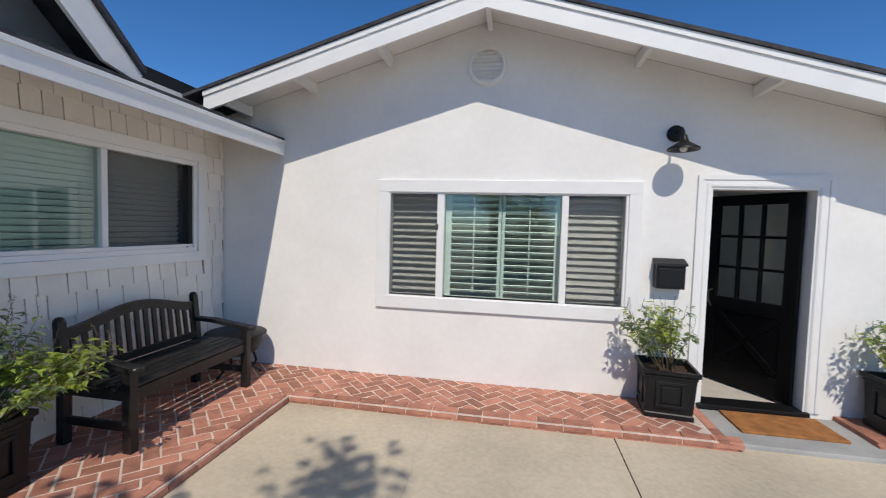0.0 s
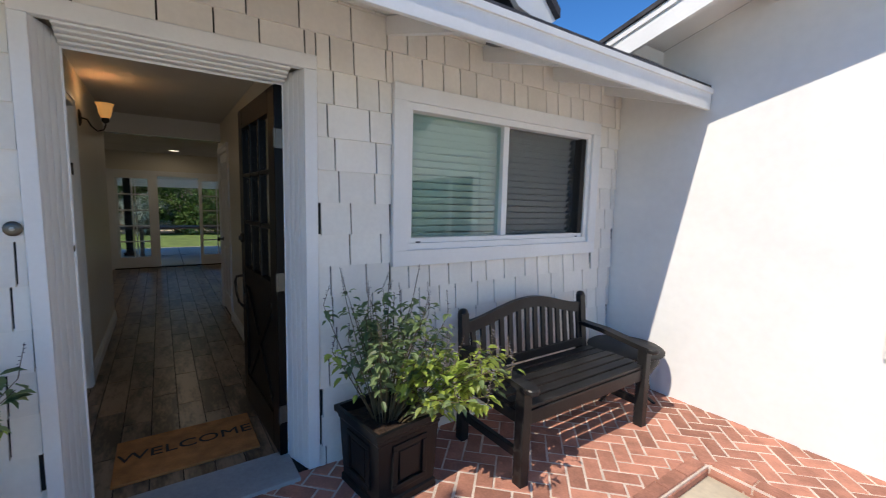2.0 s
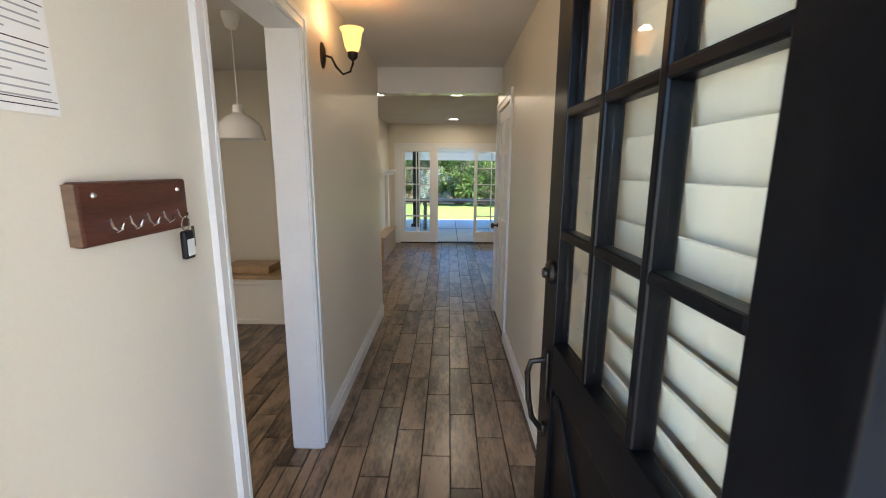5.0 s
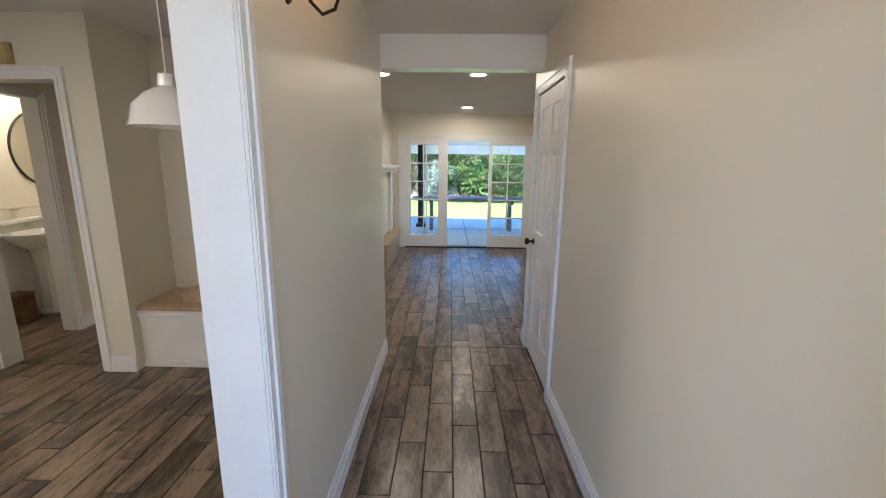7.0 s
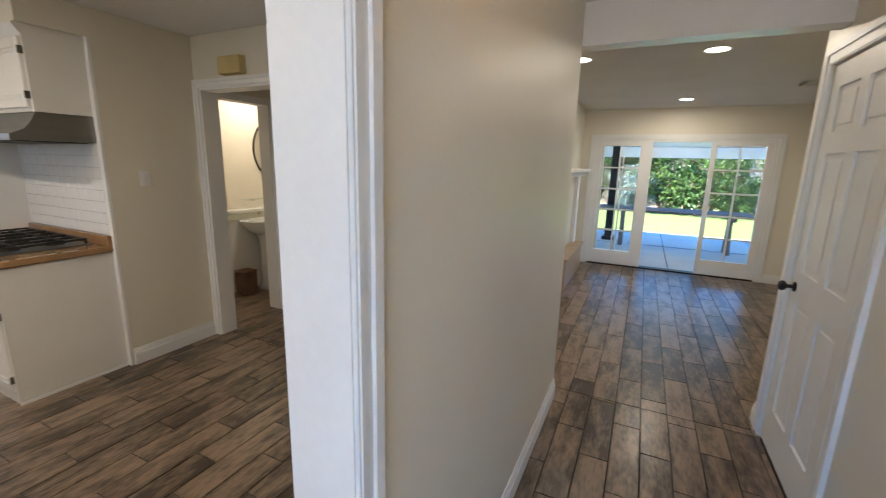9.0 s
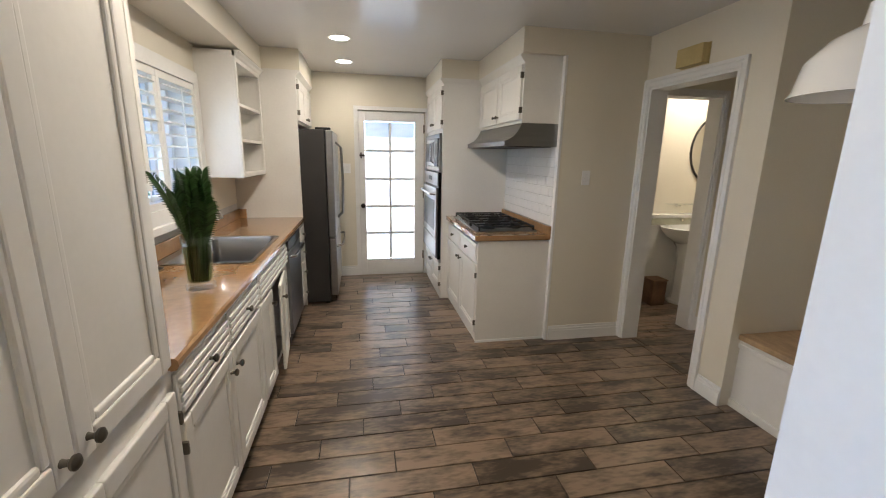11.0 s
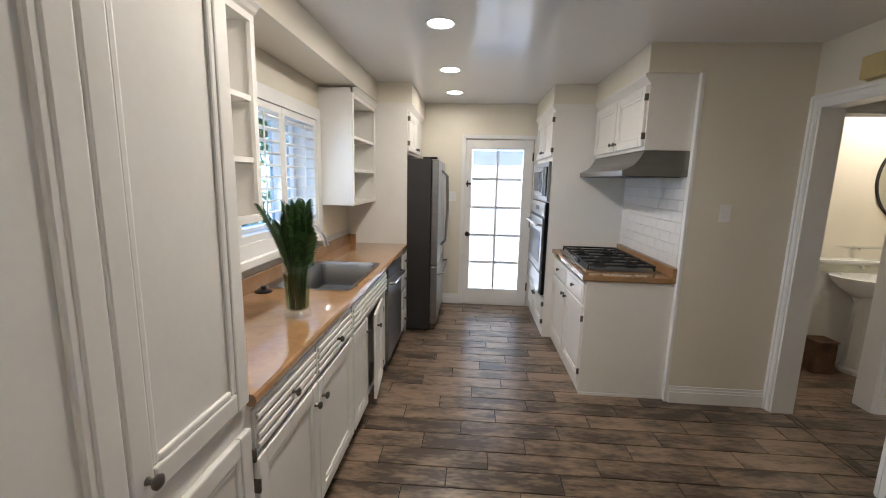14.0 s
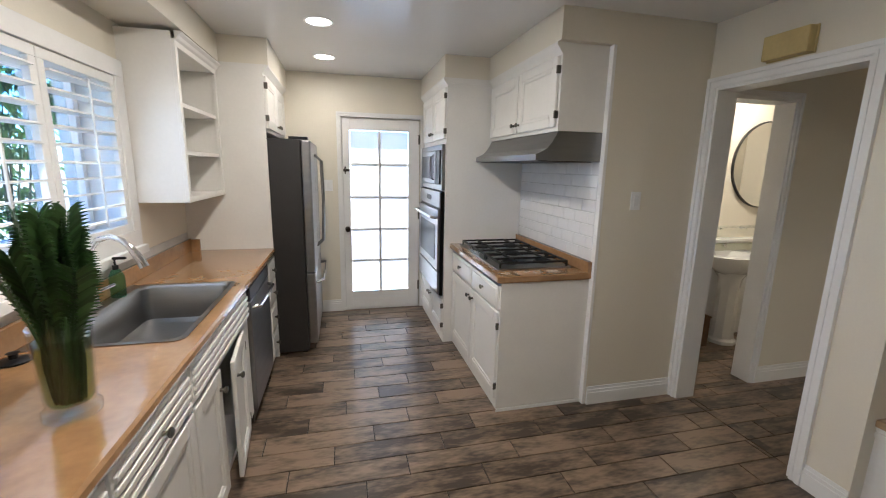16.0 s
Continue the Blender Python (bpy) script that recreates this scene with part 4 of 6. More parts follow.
def planter(at, rz, w=0.40, h=0.40):
    p = thing("planter", "square black resin planter with raised panels, planted with sage", "planter", "black planters", at, rz)
    bm = bmesh.new()
    prof = [(0.44, 0.0), (0.44, 0.035), (0.42, 0.045), (0.455, h - 0.07), (0.47, h - 0.06), (0.47, h - 0.045), (0.51, h - 0.03), (0.51, h), (0.46, h), (0.45, h - 0.06)]
    rings = [[bm.verts.new((sx * r * w, sy * r * w, z)) for sx, sy in ((-1, -1), (1, -1), (1, 1), (-1, 1))] for r, z in prof]
    for a, b in zip(rings, rings[1:]):
        for i in range(4):
            bm.faces.new((a[i], a[(i + 1) % 4], b[(i + 1) % 4], b[i]))
    bm.faces.new(rings[0][::-1])
    body = part("body", bm, BLACKPLASTIC, p)
    for i in range(4):
        fr = bmesh.new()
        o, iw = 0.26 * w, 0.028
        for u0, u1, z0, z1 in ((-o, o, 0.09, 0.09 + iw), (-o, o, h - 0.12, h - 0.12 + iw), (-o, -o + iw, 0.09 + iw, h - 0.12), (o - iw, o, 0.09 + iw, h - 0.12)):
            bx(fr, u0, u1, -0.448 * w - 0.010, -0.425 * w, z0, z1, 0.004)
        bx(fr, -o + iw + 0.015, o - iw - 0.015, -0.448 * w - 0.004, -0.425 * w, 0.09 + iw + 0.015, h - 0.135, 0.004)
        bmesh.ops.rotate(fr, verts=fr.verts, matrix=Matrix.Rotation(i * math.pi / 2, 3, "Z"))
        part("panel", fr, BLACKPLASTIC, body)
    so = bmesh.new()
    bmesh.ops.create_grid(so, x_segments=14, y_segments=14, size=0.445 * w)
    for v in so.verts:
        v.co.z = h - 0.055 + 0.02 * noise.noise(v.co * 18)
    part("soil", so, SOIL, p, "dark soil with dry leaves")
    return p


def leaf(bm, at, d, size, width=0.45):
    """One rounded leaf with a drooping tip, folded along its rib."""
    d = d.normalized()
    side = d.cross(Vector((random.uniform(-0.3, 0.3), random.uniform(-0.3, 0.3), 1)))
    if side.length < 0.01:
        side = Vector((1, 0, 0))
    side.normalize()
    up = side.cross(d) * 0.12 * size
    tip = at + d * size - Vector((0, 0, 0.18 * size))
    a, t = bm.verts.new(at), bm.verts.new(tip)
    rib = []
    for k, w in ((0.28, 0.42), (0.66, 0.40)):
        mid = at + d * size * k - Vector((0, 0, 0.06 * size * k))
        rib.append([bm.verts.new(mid + side * size * width * w + up), bm.verts.new(mid), bm.verts.new(mid - side * size * width * w + up)])
    (l1, m1, r1), (l2, m2, r2) = rib
    for q in ((a, l1, m1), (a, m1, r1), (l1, l2, m2, m1), (m1, m2, r2, r1), (l2, t, m2), (m2, t, r2)):
        bm.faces.new(q)


def sage(name, label, at, h, spread, seed, stems, lean=(0, 0), sunlit_share=0.25, group="potted sage plants", leafsize=0.05):
    """Branching stems with many pointed leaves and thin flower spikes."""
    rnd = random.Random(seed)
    random.seed(seed)
    p = thing(name, label, "plant", group, at)
    st, lf, ll, fl = bmesh.new(), bmesh.new(), bmesh.new(), bmesh.new()
    for i in range(stems):
        a = rnd.uniform(0, math.tau)
        out = spread * math.sqrt(rnd.uniform(0.05, 1))
        top = Vector((math.cos(a) * out + lean[0], math.sin(a) * out + lean[1], h * rnd.uniform(0.55, 1.0) - 0.12 * out))
        base = Vector((math.cos(a) * 0.05, math.sin(a) * 0.05, -0.02))
        mid = base.lerp(top, 0.5) + Vector((rnd.uniform(-0.04, 0.04), rnd.uniform(-0.04, 0.04), 0.06))
        pts = []
        for k in range(7):
            t = k / 6
            pts.append(base * (1 - t) ** 2 + mid * 2 * t * (1 - t) + top * t * t)
        tube(st, pts, 0.004, 5, 0.0015)
        # share of stems whose leaves take the sunlit colour
        bright = rnd.random() < sunlit_share
        for k in range(rnd.randint(17, 27)):
            t = 1 - 0.66 * rnd.random() ** 1.4
            j = min(5, int(t * 6))
            q = pts[j].lerp(pts[j + 1], t * 6 - j)
            ang = rnd.uniform(0, math.tau)
            d = Vector((math.cos(ang), math.sin(ang), rnd.uniform(-0.75, 0.35)))
            q2 = q + d * rnd.uniform(0.0, 0.035)
            leaf(ll if bright else lf, q2, d, leafsize * rnd.uniform(0.6, 1.4), rnd.uniform(0.48, 0.66))
        if rnd.random() < 0.55:
            e = pts[-1] + Vector((rnd.uniform(-0.03, 0.03), rnd.uniform(-0.03, 0.03), rnd.uniform(0.06, 0.16)))
            tube(st, [pts[-1], e], 0.0018, 4, 0.001)
            for k in range(8):
                c = pts[-1].lerp(e, 0.2 + 0.8 * k / 8)
                ang = rnd.uniform(0, math.tau)
                leaf(fl, c, Vector((math.cos(ang), math.sin(ang), 0.4)), 0.014, 0.7)
    tagged(part("stems", st, STEM, p), kind="stuff")
    tagged(part("leaves", lf, LEAF, p), kind="stuff")
    if ll.faces:
        part("sunlit_leaves", ll, LEAF_SUNLIT, p, "leaves coloured bright yellow-green as if in the sun")
    else:
        ll.free()
    if fl.faces:
        tagged(part("flower_spikes", fl, FLOWER, p, "thin purple-grey flower spikes"), kind="stuff")
    else:
        fl.free()
    return p


pot = planter((-2.15, 2.13, BZ), 8, 0.41, 0.42)
planter((1.955, 4.275, BZ), -6, 0.42, 0.40)
planter((3.72, 4.22, BZ + 0.01), 4, 0.44, 0.42)
planter((-2.13, 0.32, BZ), 3, 0.42, 0.42)
sage("potted_sage", "leggy green sage with yellow-green tips in a planter", (-2.16, 2.11, BZ + 0.37), 0.70, 0.34, 3, 44, (0.05, 0.0), 0.06, leafsize=0.047)
sage("potted_sage", "sprawling grey-green sage leaning over the bench", (-2.12, 2.20, BZ + 0.37), 0.46, 0.25, 5, 36, (0.34, 0.15), 0.8, leafsize=0.050)
sage("potted_sage", "sunlit sage with bare lower stems in a planter", (1.955, 4.275, BZ + 0.35), 0.58, 0.27, 8, 30, (-0.10, -0.02), 0.5, leafsize=0.046)
sage("potted_sage", "small sunlit sage in a planter beside the door", (3.72, 4.22, BZ + 0.37), 0.56, 0.32, 12, 28, (-0.08, 0.0), 0.45, leafsize=0.046)
sage("potted_sage", "broad-leaved green sage with a tall flower spike", (-2.13, 0.36, BZ + 0.37), 0.62, 0.27, 17, 24, (0.0, 0.16), 0.1, leafsize=0.060)
spk = thing("sage_spike", "tall dark flower spike rising from the sage", "plant", "", (-2.12, 0.46, BZ + 0.37))
sb1, sb2 = bmesh.new(), bmesh.new()
tube(sb1, [(0, 0, 0), (0.0, 0.01, 0.4), (-0.02, -0.03, 0.80)], 0.003, 5, 0.001)
for k in range(60):
    t = 0.45 + 0.55 * k / 60
    a = k * 2.4
    leaf(sb2, Vector((-0.02 * t, -0.03 * t + 0.01, 0.75 * t)), Vector((math.cos(a), math.sin(a), 0.2)), 0.018, 0.8)
part("stem", sb1, STEM, spk)
part("florets", sb2, FLOWER, spk)

# gable wall fittings
vn = thing("gable_vent", "round white louvred gable vent", "vent", "", (0.327, GY, 3.037))
turnv = Matrix.Rotation(math.pi / 2, 4, "X")
part("ring", lathe(bmesh.new(), [(0.145, 0.0), (0.145, 0.03), (0.16, 0.038), (0.18, 0.03), (0.188, 0.0)], 40, (0, 0, 0), turnv), STUCCO, vn, "", True)
part("backing", lathe(bmesh.new(), [(0.146, 0.0), (0.146, 0.004), (0.001, 0.0045)], 32, (0, 0, 0), turnv), STUCCO, vn)
for i in range(7):
    z = -0.115 + i * 0.038
    hw = math.sqrt(0.145 ** 2 - z * z) - 0.004
    part("louvre", box(-hw, hw, -0.024, 0.0, -0.010, 0.004, 0, pose(0, 0, z, -28, 0, 0)), STUCCO, vn)

gl = thing("barn_light", "black gooseneck barn light on the stucco wall", "wall lamp", "", (2.005, GY, 0))
part("back_plate", lathe(bmesh.new(), [(0.072, 0.0), (0.072, 0.016), (0.06, 0.026), (0.02, 0.03), (0.001, 0.03)], 28, (0, 0, 2.385), turnv), BLACKMETAL, gl, "", True)
part("arm", tube(bmesh.new(), [(0, -0.02, 2.385), (0, -0.09, 2.40), (0, -0.16, 2.395), (0, -0.20, 2.35), (0, -0.205, 2.31)], 0.011, 10), BLACKMETAL, gl, "", True)
part("shade", lathe(bmesh.new(), [(0.022, 2.33), (0.028, 2.30), (0.040, 2.275), (0.085, 2.245), (0.122, 2.222), (0.126, 2.205), (0.120, 2.205), (0.08, 2.236), (0.03, 2.262), (0.001, 2.265)], 32, (0, -0.205, 0)), BLACKMETAL, gl, "", True)
part("bulb", lathe(bmesh.new(), [(0.012, 2.262), (0.028, 2.23), (0.030, 2.21), (0.018, 2.192), (0.001, 2.188)], 16, (0, -0.205, 0)), PORCELAIN, gl, "clear bulb", True)

mb = thing("mailbox", "small black metal wall mailbox with hinged lid", "mailbox", "", (2.0, GY, 0))
part("body", box(-0.118, 0.118, -0.10, 0.0, 1.02, 1.235, 0.006), BLACKMETAL, mb)
part("lid", prism(bmesh.new(), [(0.0, 1.285), (-0.03, 1.282), (-0.118, 1.245), (-0.122, 1.225), (-0.116, 1.225), (0.0, 1.262)], "x", -0.127, 0.127), BLACKMETAL, mb)
part("door_flap", box(-0.10, 0.10, -0.105, -0.099, 1.04, 1.20, 0.003), BLACKMETAL, mb)

structure("trim_stoop", box(2.30, 3.42, 3.86, GY, -0.3, -0.045, 0.01), STOOP, "grey concrete stoop before the gable door", "stoop")
mt = solid("doormat", box(2.46, 3.20, 4.05, 4.44, -0.045, -0.025, 0.004), COIR, "plain brown coir doormat on the stoop", "doormat", "doormats")
mat2 = thing("doormat", "brown coir doormat lettered in black inside the doorway", "doormat", "doormats", (-3.05, 1.255, 0.0))
part("pad", box(-0.23, 0.23, -0.355, 0.355, 0.0, 0.016, 0.004), COIR, mat2)


def words(text, size, m, material, parent, name="lettering", depth=0.001):
    cu = bpy.data.curves.new(name, "FONT")
    cu.body, cu.size, cu.extrude, cu.align_x, cu.align_y = text, size, depth, "CENTER", "CENTER"
    tmp = bpy.data.objects.new(name, cu)
    me = bpy.data.meshes.new_from_object(tmp)
    bpy.data.objects.remove(tmp)
    bpy.data.curves.remove(cu)
    me.materials.clear()
    me.materials.append(material)
    ob = new(name, me)
    ob.parent = parent
    ob.matrix_basis = m
    return ob


words("WELCOME", 0.125, pose(-0.02, 0, 0.017, 0, 0, 90) @ Matrix.Diagonal((1.15, 1, 1, 1)), INK, mat2)

# house numbers: a bar-drawn seven and five
def number(name, strokes, y, label):
    n = bmesh.new()
    for pts in strokes:
        for a, b in zip(pts, pts[1:]):
            d = Vector((b[0] - a[0], b[1] - a[1]))
            bx(n, 0, 0.012, -0.001, d.length + 0.001, -0.0068, 0.0068, 0.0, pose(-2.462, a[0], a[1]) @ Matrix.Rotation(math.atan2(d.y, d.x), 4, "X"))
    return solid(name, n, BLACKMETAL, label, "house number", "house numbers")


number("house_number", [[(0.425, 1.652), (0.502, 1.652), (0.455, 1.517)]], 0, "black metal house number seven on shingles")
arc = [(0.566 + 0.042 * math.cos(a), 1.560 + 0.043 * math.sin(a)) for a in [radians(130 - 27 * i) for i in range(11)]]
number("house_number", [[(0.600, 1.652), (0.548, 1.652), (0.539, 1.593)], arc], 0, "black metal house number five on shingles")
db = thing("doorbell", "round grey metal doorbell beside the front door", "doorbell", "", (-2.458, 0.712, 1.358))
tx = Matrix.Rotation(math.pi / 2, 4, "Y")
part("plate", lathe(bmesh.new(), [(0.028, 0), (0.028, 0.005), (0.021, 0.011), (0.011, 0.012), (0.001, 0.012)], 24, (0, 0, 0), tx), PEWTER, db, "", True)
part("button", lathe(bmesh.new(), [(0.008, 0.012), (0.008, 0.016), (0.001, 0.017)], 14, (0, 0, 0), tx), STEEL, db, "", True)
rv = thing("roof_vent", "small dark louvred vent in the eave boards", "vent", "", (-2.3, 3.0, 2.47))
part("plate", box(-0.06, 0.06, -0.12, 0.12, -0.012, 0.0, 0, Matrix.Rotation(math.atan(RS), 4, "Y")), GREYSIDING, rv)


# tree behind the walker whose shade falls on the concrete
def tree(at, h, crown, seed, count):
    rnd = random.Random(seed)
    random.seed(seed)
    t = thing("tree", "tall open-crowned tree shading the driveway", "tree", "", at)
    tr, lv = bmesh.new(), bmesh.new()
    tube(tr, [(0, 0, 0), (0.05, 0.1, h * 0.3), (-0.05, 0.05, h * 0.6), (0.1, 0, h * 0.85)], 0.16, 10, 0.05)
    for i in range(14):
        a = rnd.uniform(0, math.tau)
        z = h * rnd.uniform(0.45, 0.85)
        tip = Vector((math.cos(a) * crown * rnd.uniform(0.5, 1), math.sin(a) * crown * rnd.uniform(0.5, 1), z + rnd.uniform(0.2, 1.4)))
        base = Vector((0, 0, z))
        pts = [base, base.lerp(tip, 0.5) + Vector((0, 0, 0.2)), tip]
        tube(tr, pts, 0.04, 6, 0.008)
        clumps = [base.lerp(tip, rnd.uniform(0.45, 1.05)) for k in range(3)]
        for k in range(count):
            c = rnd.choice(clumps) + Vector((rnd.gauss(0, 0.17), rnd.gauss(0, 0.17), rnd.gauss(0, 0.14)))
            ang = rnd.uniform(0, math.tau)
            leaf(lv, c, Vector((math.cos(ang), math.sin(ang), rnd.uniform(-0.6, 0.3))), 0.15, 0.6)
    part("trunk", tr, STEM, t)
    part("crown", lv, HEDGE, t)
    return t


tree((-0.05, -3.42, CZ), 7.4, 1.95, 21, 95)



# ---- hall things ----
kr = thing("key_rack", "dark walnut key rack with five brass hooks", "key rack", "", (-3.218, HL, 1.418))
part("board", box(-0.155, 0.155, 0.0, 0.026, -0.060, 0.060, 0.006), WALNUT, kr)
part("end_grain", box(0.1555, 0.158, 0.002, 0.024, -0.056, 0.056), WALNUT_END, kr)
for i in range(5):
    x = 0.10 - 0.05 * i
    part("hook", tube(bmesh.new(), [(x, 0.025, -0.015), (x, 0.034, -0.012), (x, 0.038, -0.026), (x, 0.046, -0.036), (x, 0.056, -0.03), (x, 0.058, -0.018)], 0.0025, 6), CHROME, kr, "small brass-chrome cup hook", True)
for x in (0.12, -0.12):
    part("screw", lathe(bmesh.new(), [(0.006, 0), (0.004, 0.003), (0.001, 0.0035)], 10, (x, 0.026, 0.035), tb), CHROME, kr)
ks = thing("key_ring", "car key fob with white tag hanging from the rack", "keys", "", (-3.318, HL + 0.05, 1.361))
part("ring", tube(bmesh.new(), [(0.016 * math.cos(a), 0, 0.012 + 0.016 * math.sin(a)) for a in [math.tau * i / 14 for i in range(15)]], 0.0015, 5), CHROME, ks)
part("fob", box(-0.018, 0.018, -0.008, 0.008, -0.075, -0.005, 0.006), BLACKPLASTIC, ks)
part("tag", box(-0.013, 0.013, 0.008, 0.0095, -0.066, -0.026), PAPER, ks, "white tag")
part("key", box(-0.034, -0.026, -0.004, -0.001, -0.05, 0.002), PEWTER, ks)

nt = thing("notice", "white printed notice sheet taped to the wall", "notice", "", (-2.975, HL + 0.002, 1.73))
part("sheet", box(-0.108, 0.108, 0.0, 0.0015, -0.14, 0.14), PAPER, nt)
words("NOTICE/AVISO", 0.026, pose(0.0, 0.002, 0.112) @ Matrix.Rotation(math.pi, 4, "Z") @ Matrix.Rotation(math.pi / 2, 4, "X"), INK, nt, depth=0.0003)
pb = bmesh.new()
for i in range(17):
    z = 0.085 - i * 0.0125
    if i in (4, 9):
        continue
    bx(pb, -0.095 + (0.06 if i % 5 == 3 else 0.0), 0.095, 0.0015, 0.0022, z, z + 0.0028)
part("print", pb, mat("grey_print", (0.35, 0.35, 0.35), 0.8, bump=0), nt, "unreadable lines of print")
pf = bmesh.new()
for z in (0.035, -0.028, -0.118, -0.128):
    bx(pf, -0.104, 0.104, 0.0015, 0.0023, z, z + 0.0016)
part("rules", pf, INK, nt)
tp = thing("door_chain_keeper", "small dark metal latch plate on the jamb", "latch", "", (-2.655, 0.864, 1.60))
part("plate", box(-0.008, 0.008, 0, 0.006, -0.026, 0.026, 0.002), BRONZE, tp)
sp = thing("strike_plate", "dark strike plate in the door jamb", "strike plate", "", (-2.63, 0.857, 1.26))
part("plate", box(-0.009, 0.009, 0, 0.003, -0.013, 0.013, 0.001), BRONZE, sp)


# ---- kitchen ----
def front(parent, out, x, y0, y1, z0, z1, kind="door", knob=None, material=None, name=None):
    """A cabinet front on the plane x facing out (+1 or -1): framed door, or drawer with three grooves."""
    material = material or CABINET
    bm = bmesh.new()
    rails = []
    o = lambda a, b: (x + out * a, x + out * b)
    if kind == "door":
        w = 0.058
        bx(bm, *o(0, 0.008), y0 + 0.004, y1 - 0.004, z0 + 0.004, z1 - 0.004)
        for u0, u1, w0, w1 in ((y0, y0 + w, z0, z1), (y1 - w, y1, z0, z1), (y0 + w, y1 - w, z0, z0 + w), (y0 + w, y1 - w, z1 - w, z1)):
            rails.append(("stile" if w1 - w0 > u1 - u0 else "rail", box(*o(0.0, 0.02), u0, u1, w0, w1, 0.006)))
        g = 0.02
        for u0, u1, w0, w1 in ((y0 + w - 0.004, y0 + w + g, z0 + w, z1 - w), (y1 - w - g, y1 - w + 0.004, z0 + w, z1 - w), (y0 + w + g, y1 - w - g, z0 + w - 0.004, z0 + w + g), (y0 + w + g, y1 - w - g, z1 - w - g, z1 - w + 0.004)):
            rails.append(("moulding", box(*o(0.002, 0.0165), u0, u1, w0, w1, 0.007)))
    elif kind == "drawer":
        bx(bm, *o(0.0, 0.012), y0, y1, z0, z1, 0.003)
        k = 4
        h = (z1 - z0 - 0.02) / k
        for i in range(k):
            bx(bm, *o(0.006, 0.022), y0 + 0.012, y1 - 0.012, z0 + 0.012 + i * h, z0 + 0.012 + (i + 0.62) * h, 0.004)
    else:
        bx(bm, *o(0.0, 0.02), y0, y1, z0, z1, 0.005)
        bx(bm, *o(0.012, 0.024), y0 + 0.025, y1 - 0.025, z0 + 0.025, z1 - 0.025, 0.003)
    d = part(name or ("door" if kind == "door" else "drawer"), bm, material, parent)
    for nm, piece_bm in rails:
        part(nm, piece_bm, material, d)
    if knob:
        kb2 = bmesh.new()
        lathe(kb2, [(0.009, 0), (0.007, 0.006), (0.007, 0.014), (0.015, 0.02), (0.016, 0.026), (0.010, 0.031), (0.001, 0.032)], 14, (x + out * 0.02, knob[0], knob[1]), Matrix.Rotation(out * math.pi / 2, 4, "Y"))
        part("knob", kb2, PEWTER, d, "aged pewter knob", True)
    return d


def hinge(parent, out, x, y, z):
    part("hinge", box(x, x + out * 0.026, y - 0.006, y + 0.006, z - 0.022, z + 0.022, 0.002), PEWTER, parent)


WX = -2.72      # inner face of the kitchen window wall
# tall pantry
pn = thing("pantry_cabinet", "tall white pantry cabinet with panelled doors", "cabinet", "kitchen cabinets")
part("body", box(-3.297, WX, -0.425, HL - 0.14, 0.0, 2.27), CABINET, pn)
front(pn, -1, -3.297, 0.014, 0.50, 0.900, 2.20, "door", (0.054, 0.947))
front(pn, -1, -3.297, -0.412, 0.010, 0.900, 2.20, "door", (-0.026, 0.947))
front(pn, -1, -3.297, 0.014, 0.50, 0.09, 0.818, "door")
front(pn, -1, -3.297, -0.412, 0.010, 0.09, 0.818, "door")
hinge(pn, -1, -3.297, -0.418, 0.72)
crn = bmesh.new()
prism(crn, [(-3.297, 2.21), (-3.312, 2.22), (-3.317, 2.24), (-3.342, 2.262), (-3.342, 2.27), (-3.297, 2.27)], "y", -0.425, HL - 0.14)
part("cornice", crn, CABINET, pn)

# base units along the window wall
FXC = -3.297


def base_unit(name, label, y0, y1):
    c = thing(name, label, "cabinet", "kitchen cabinets")
    bm = box(FXC, WX, y0, y1, 0.09, 0.872)
    bx(bm, FXC + 0.05, WX, y0, y1, 0.0, 0.09)
    part("body", bm, CABINET, c)
    return c


c1 = base_unit("base_cabinet", "white base cabinet with grooved drawers and panelled doors", -1.475, -0.425)
front(c1, -1, FXC, -0.938, -0.44, 0.705, 0.855, "drawer", (-0.695, 0.78))
front(c1, -1, FXC, -1.465, -0.952, 0.705, 0.855, "drawer", (-1.21, 0.78))
front(c1, -1, FXC, -0.942, -0.44, 0.10, 0.69, "door", (-0.902, 0.605))
front(c1, -1, FXC, -1.465, -0.948, 0.10, 0.69, "door", (-0.988, 0.605))
hinge(c1, -1, FXC, -0.436, 0.60)
hinge(c1, -1, FXC, -0.436, 0.18)
c2 = thing("sink_cabinet", "white sink cabinet with one door standing ajar", "cabinet", "kitchen cabinets")
part("top_rail", box(FXC, FXC + 0.02, -2.42, -1.475, 0.675, 0.872), CABINET, c2)
part("front_stile", box(FXC, FXC + 0.02, -2.42, -2.245, 0.09, 0.675), CABINET, c2)
for u in (-1.495, -2.42):
    part("side_panel", box(FXC + 0.021, WX, u, u + 0.02, 0.0, 0.872), CABINET, c2)
part("floor_panel", box(FXC + 0.021, WX, -2.40, -1.495, 0.09, 0.105), CABINET, c2)
part("kick_board", box(FXC + 0.05, FXC + 0.065, -2.40, -1.495, 0.0, 0.09), CABINET, c2)
part("back_panel", box(WX - 0.02, WX, -2.40, -1.495, 0.105, 0.6), CABINET, c2)
front(c2, -1, FXC, -2.395, -1.49, 0.705, 0.855, "drawer")
front(c2, -1, FXC, -1.80, -1.49, 0.10, 0.69, "door", (-1.765, 0.605))
aj = front(c2, -1, 0.0, 0.0, 0.385, 0.10, 0.69, "door", (0.345, 0.605))
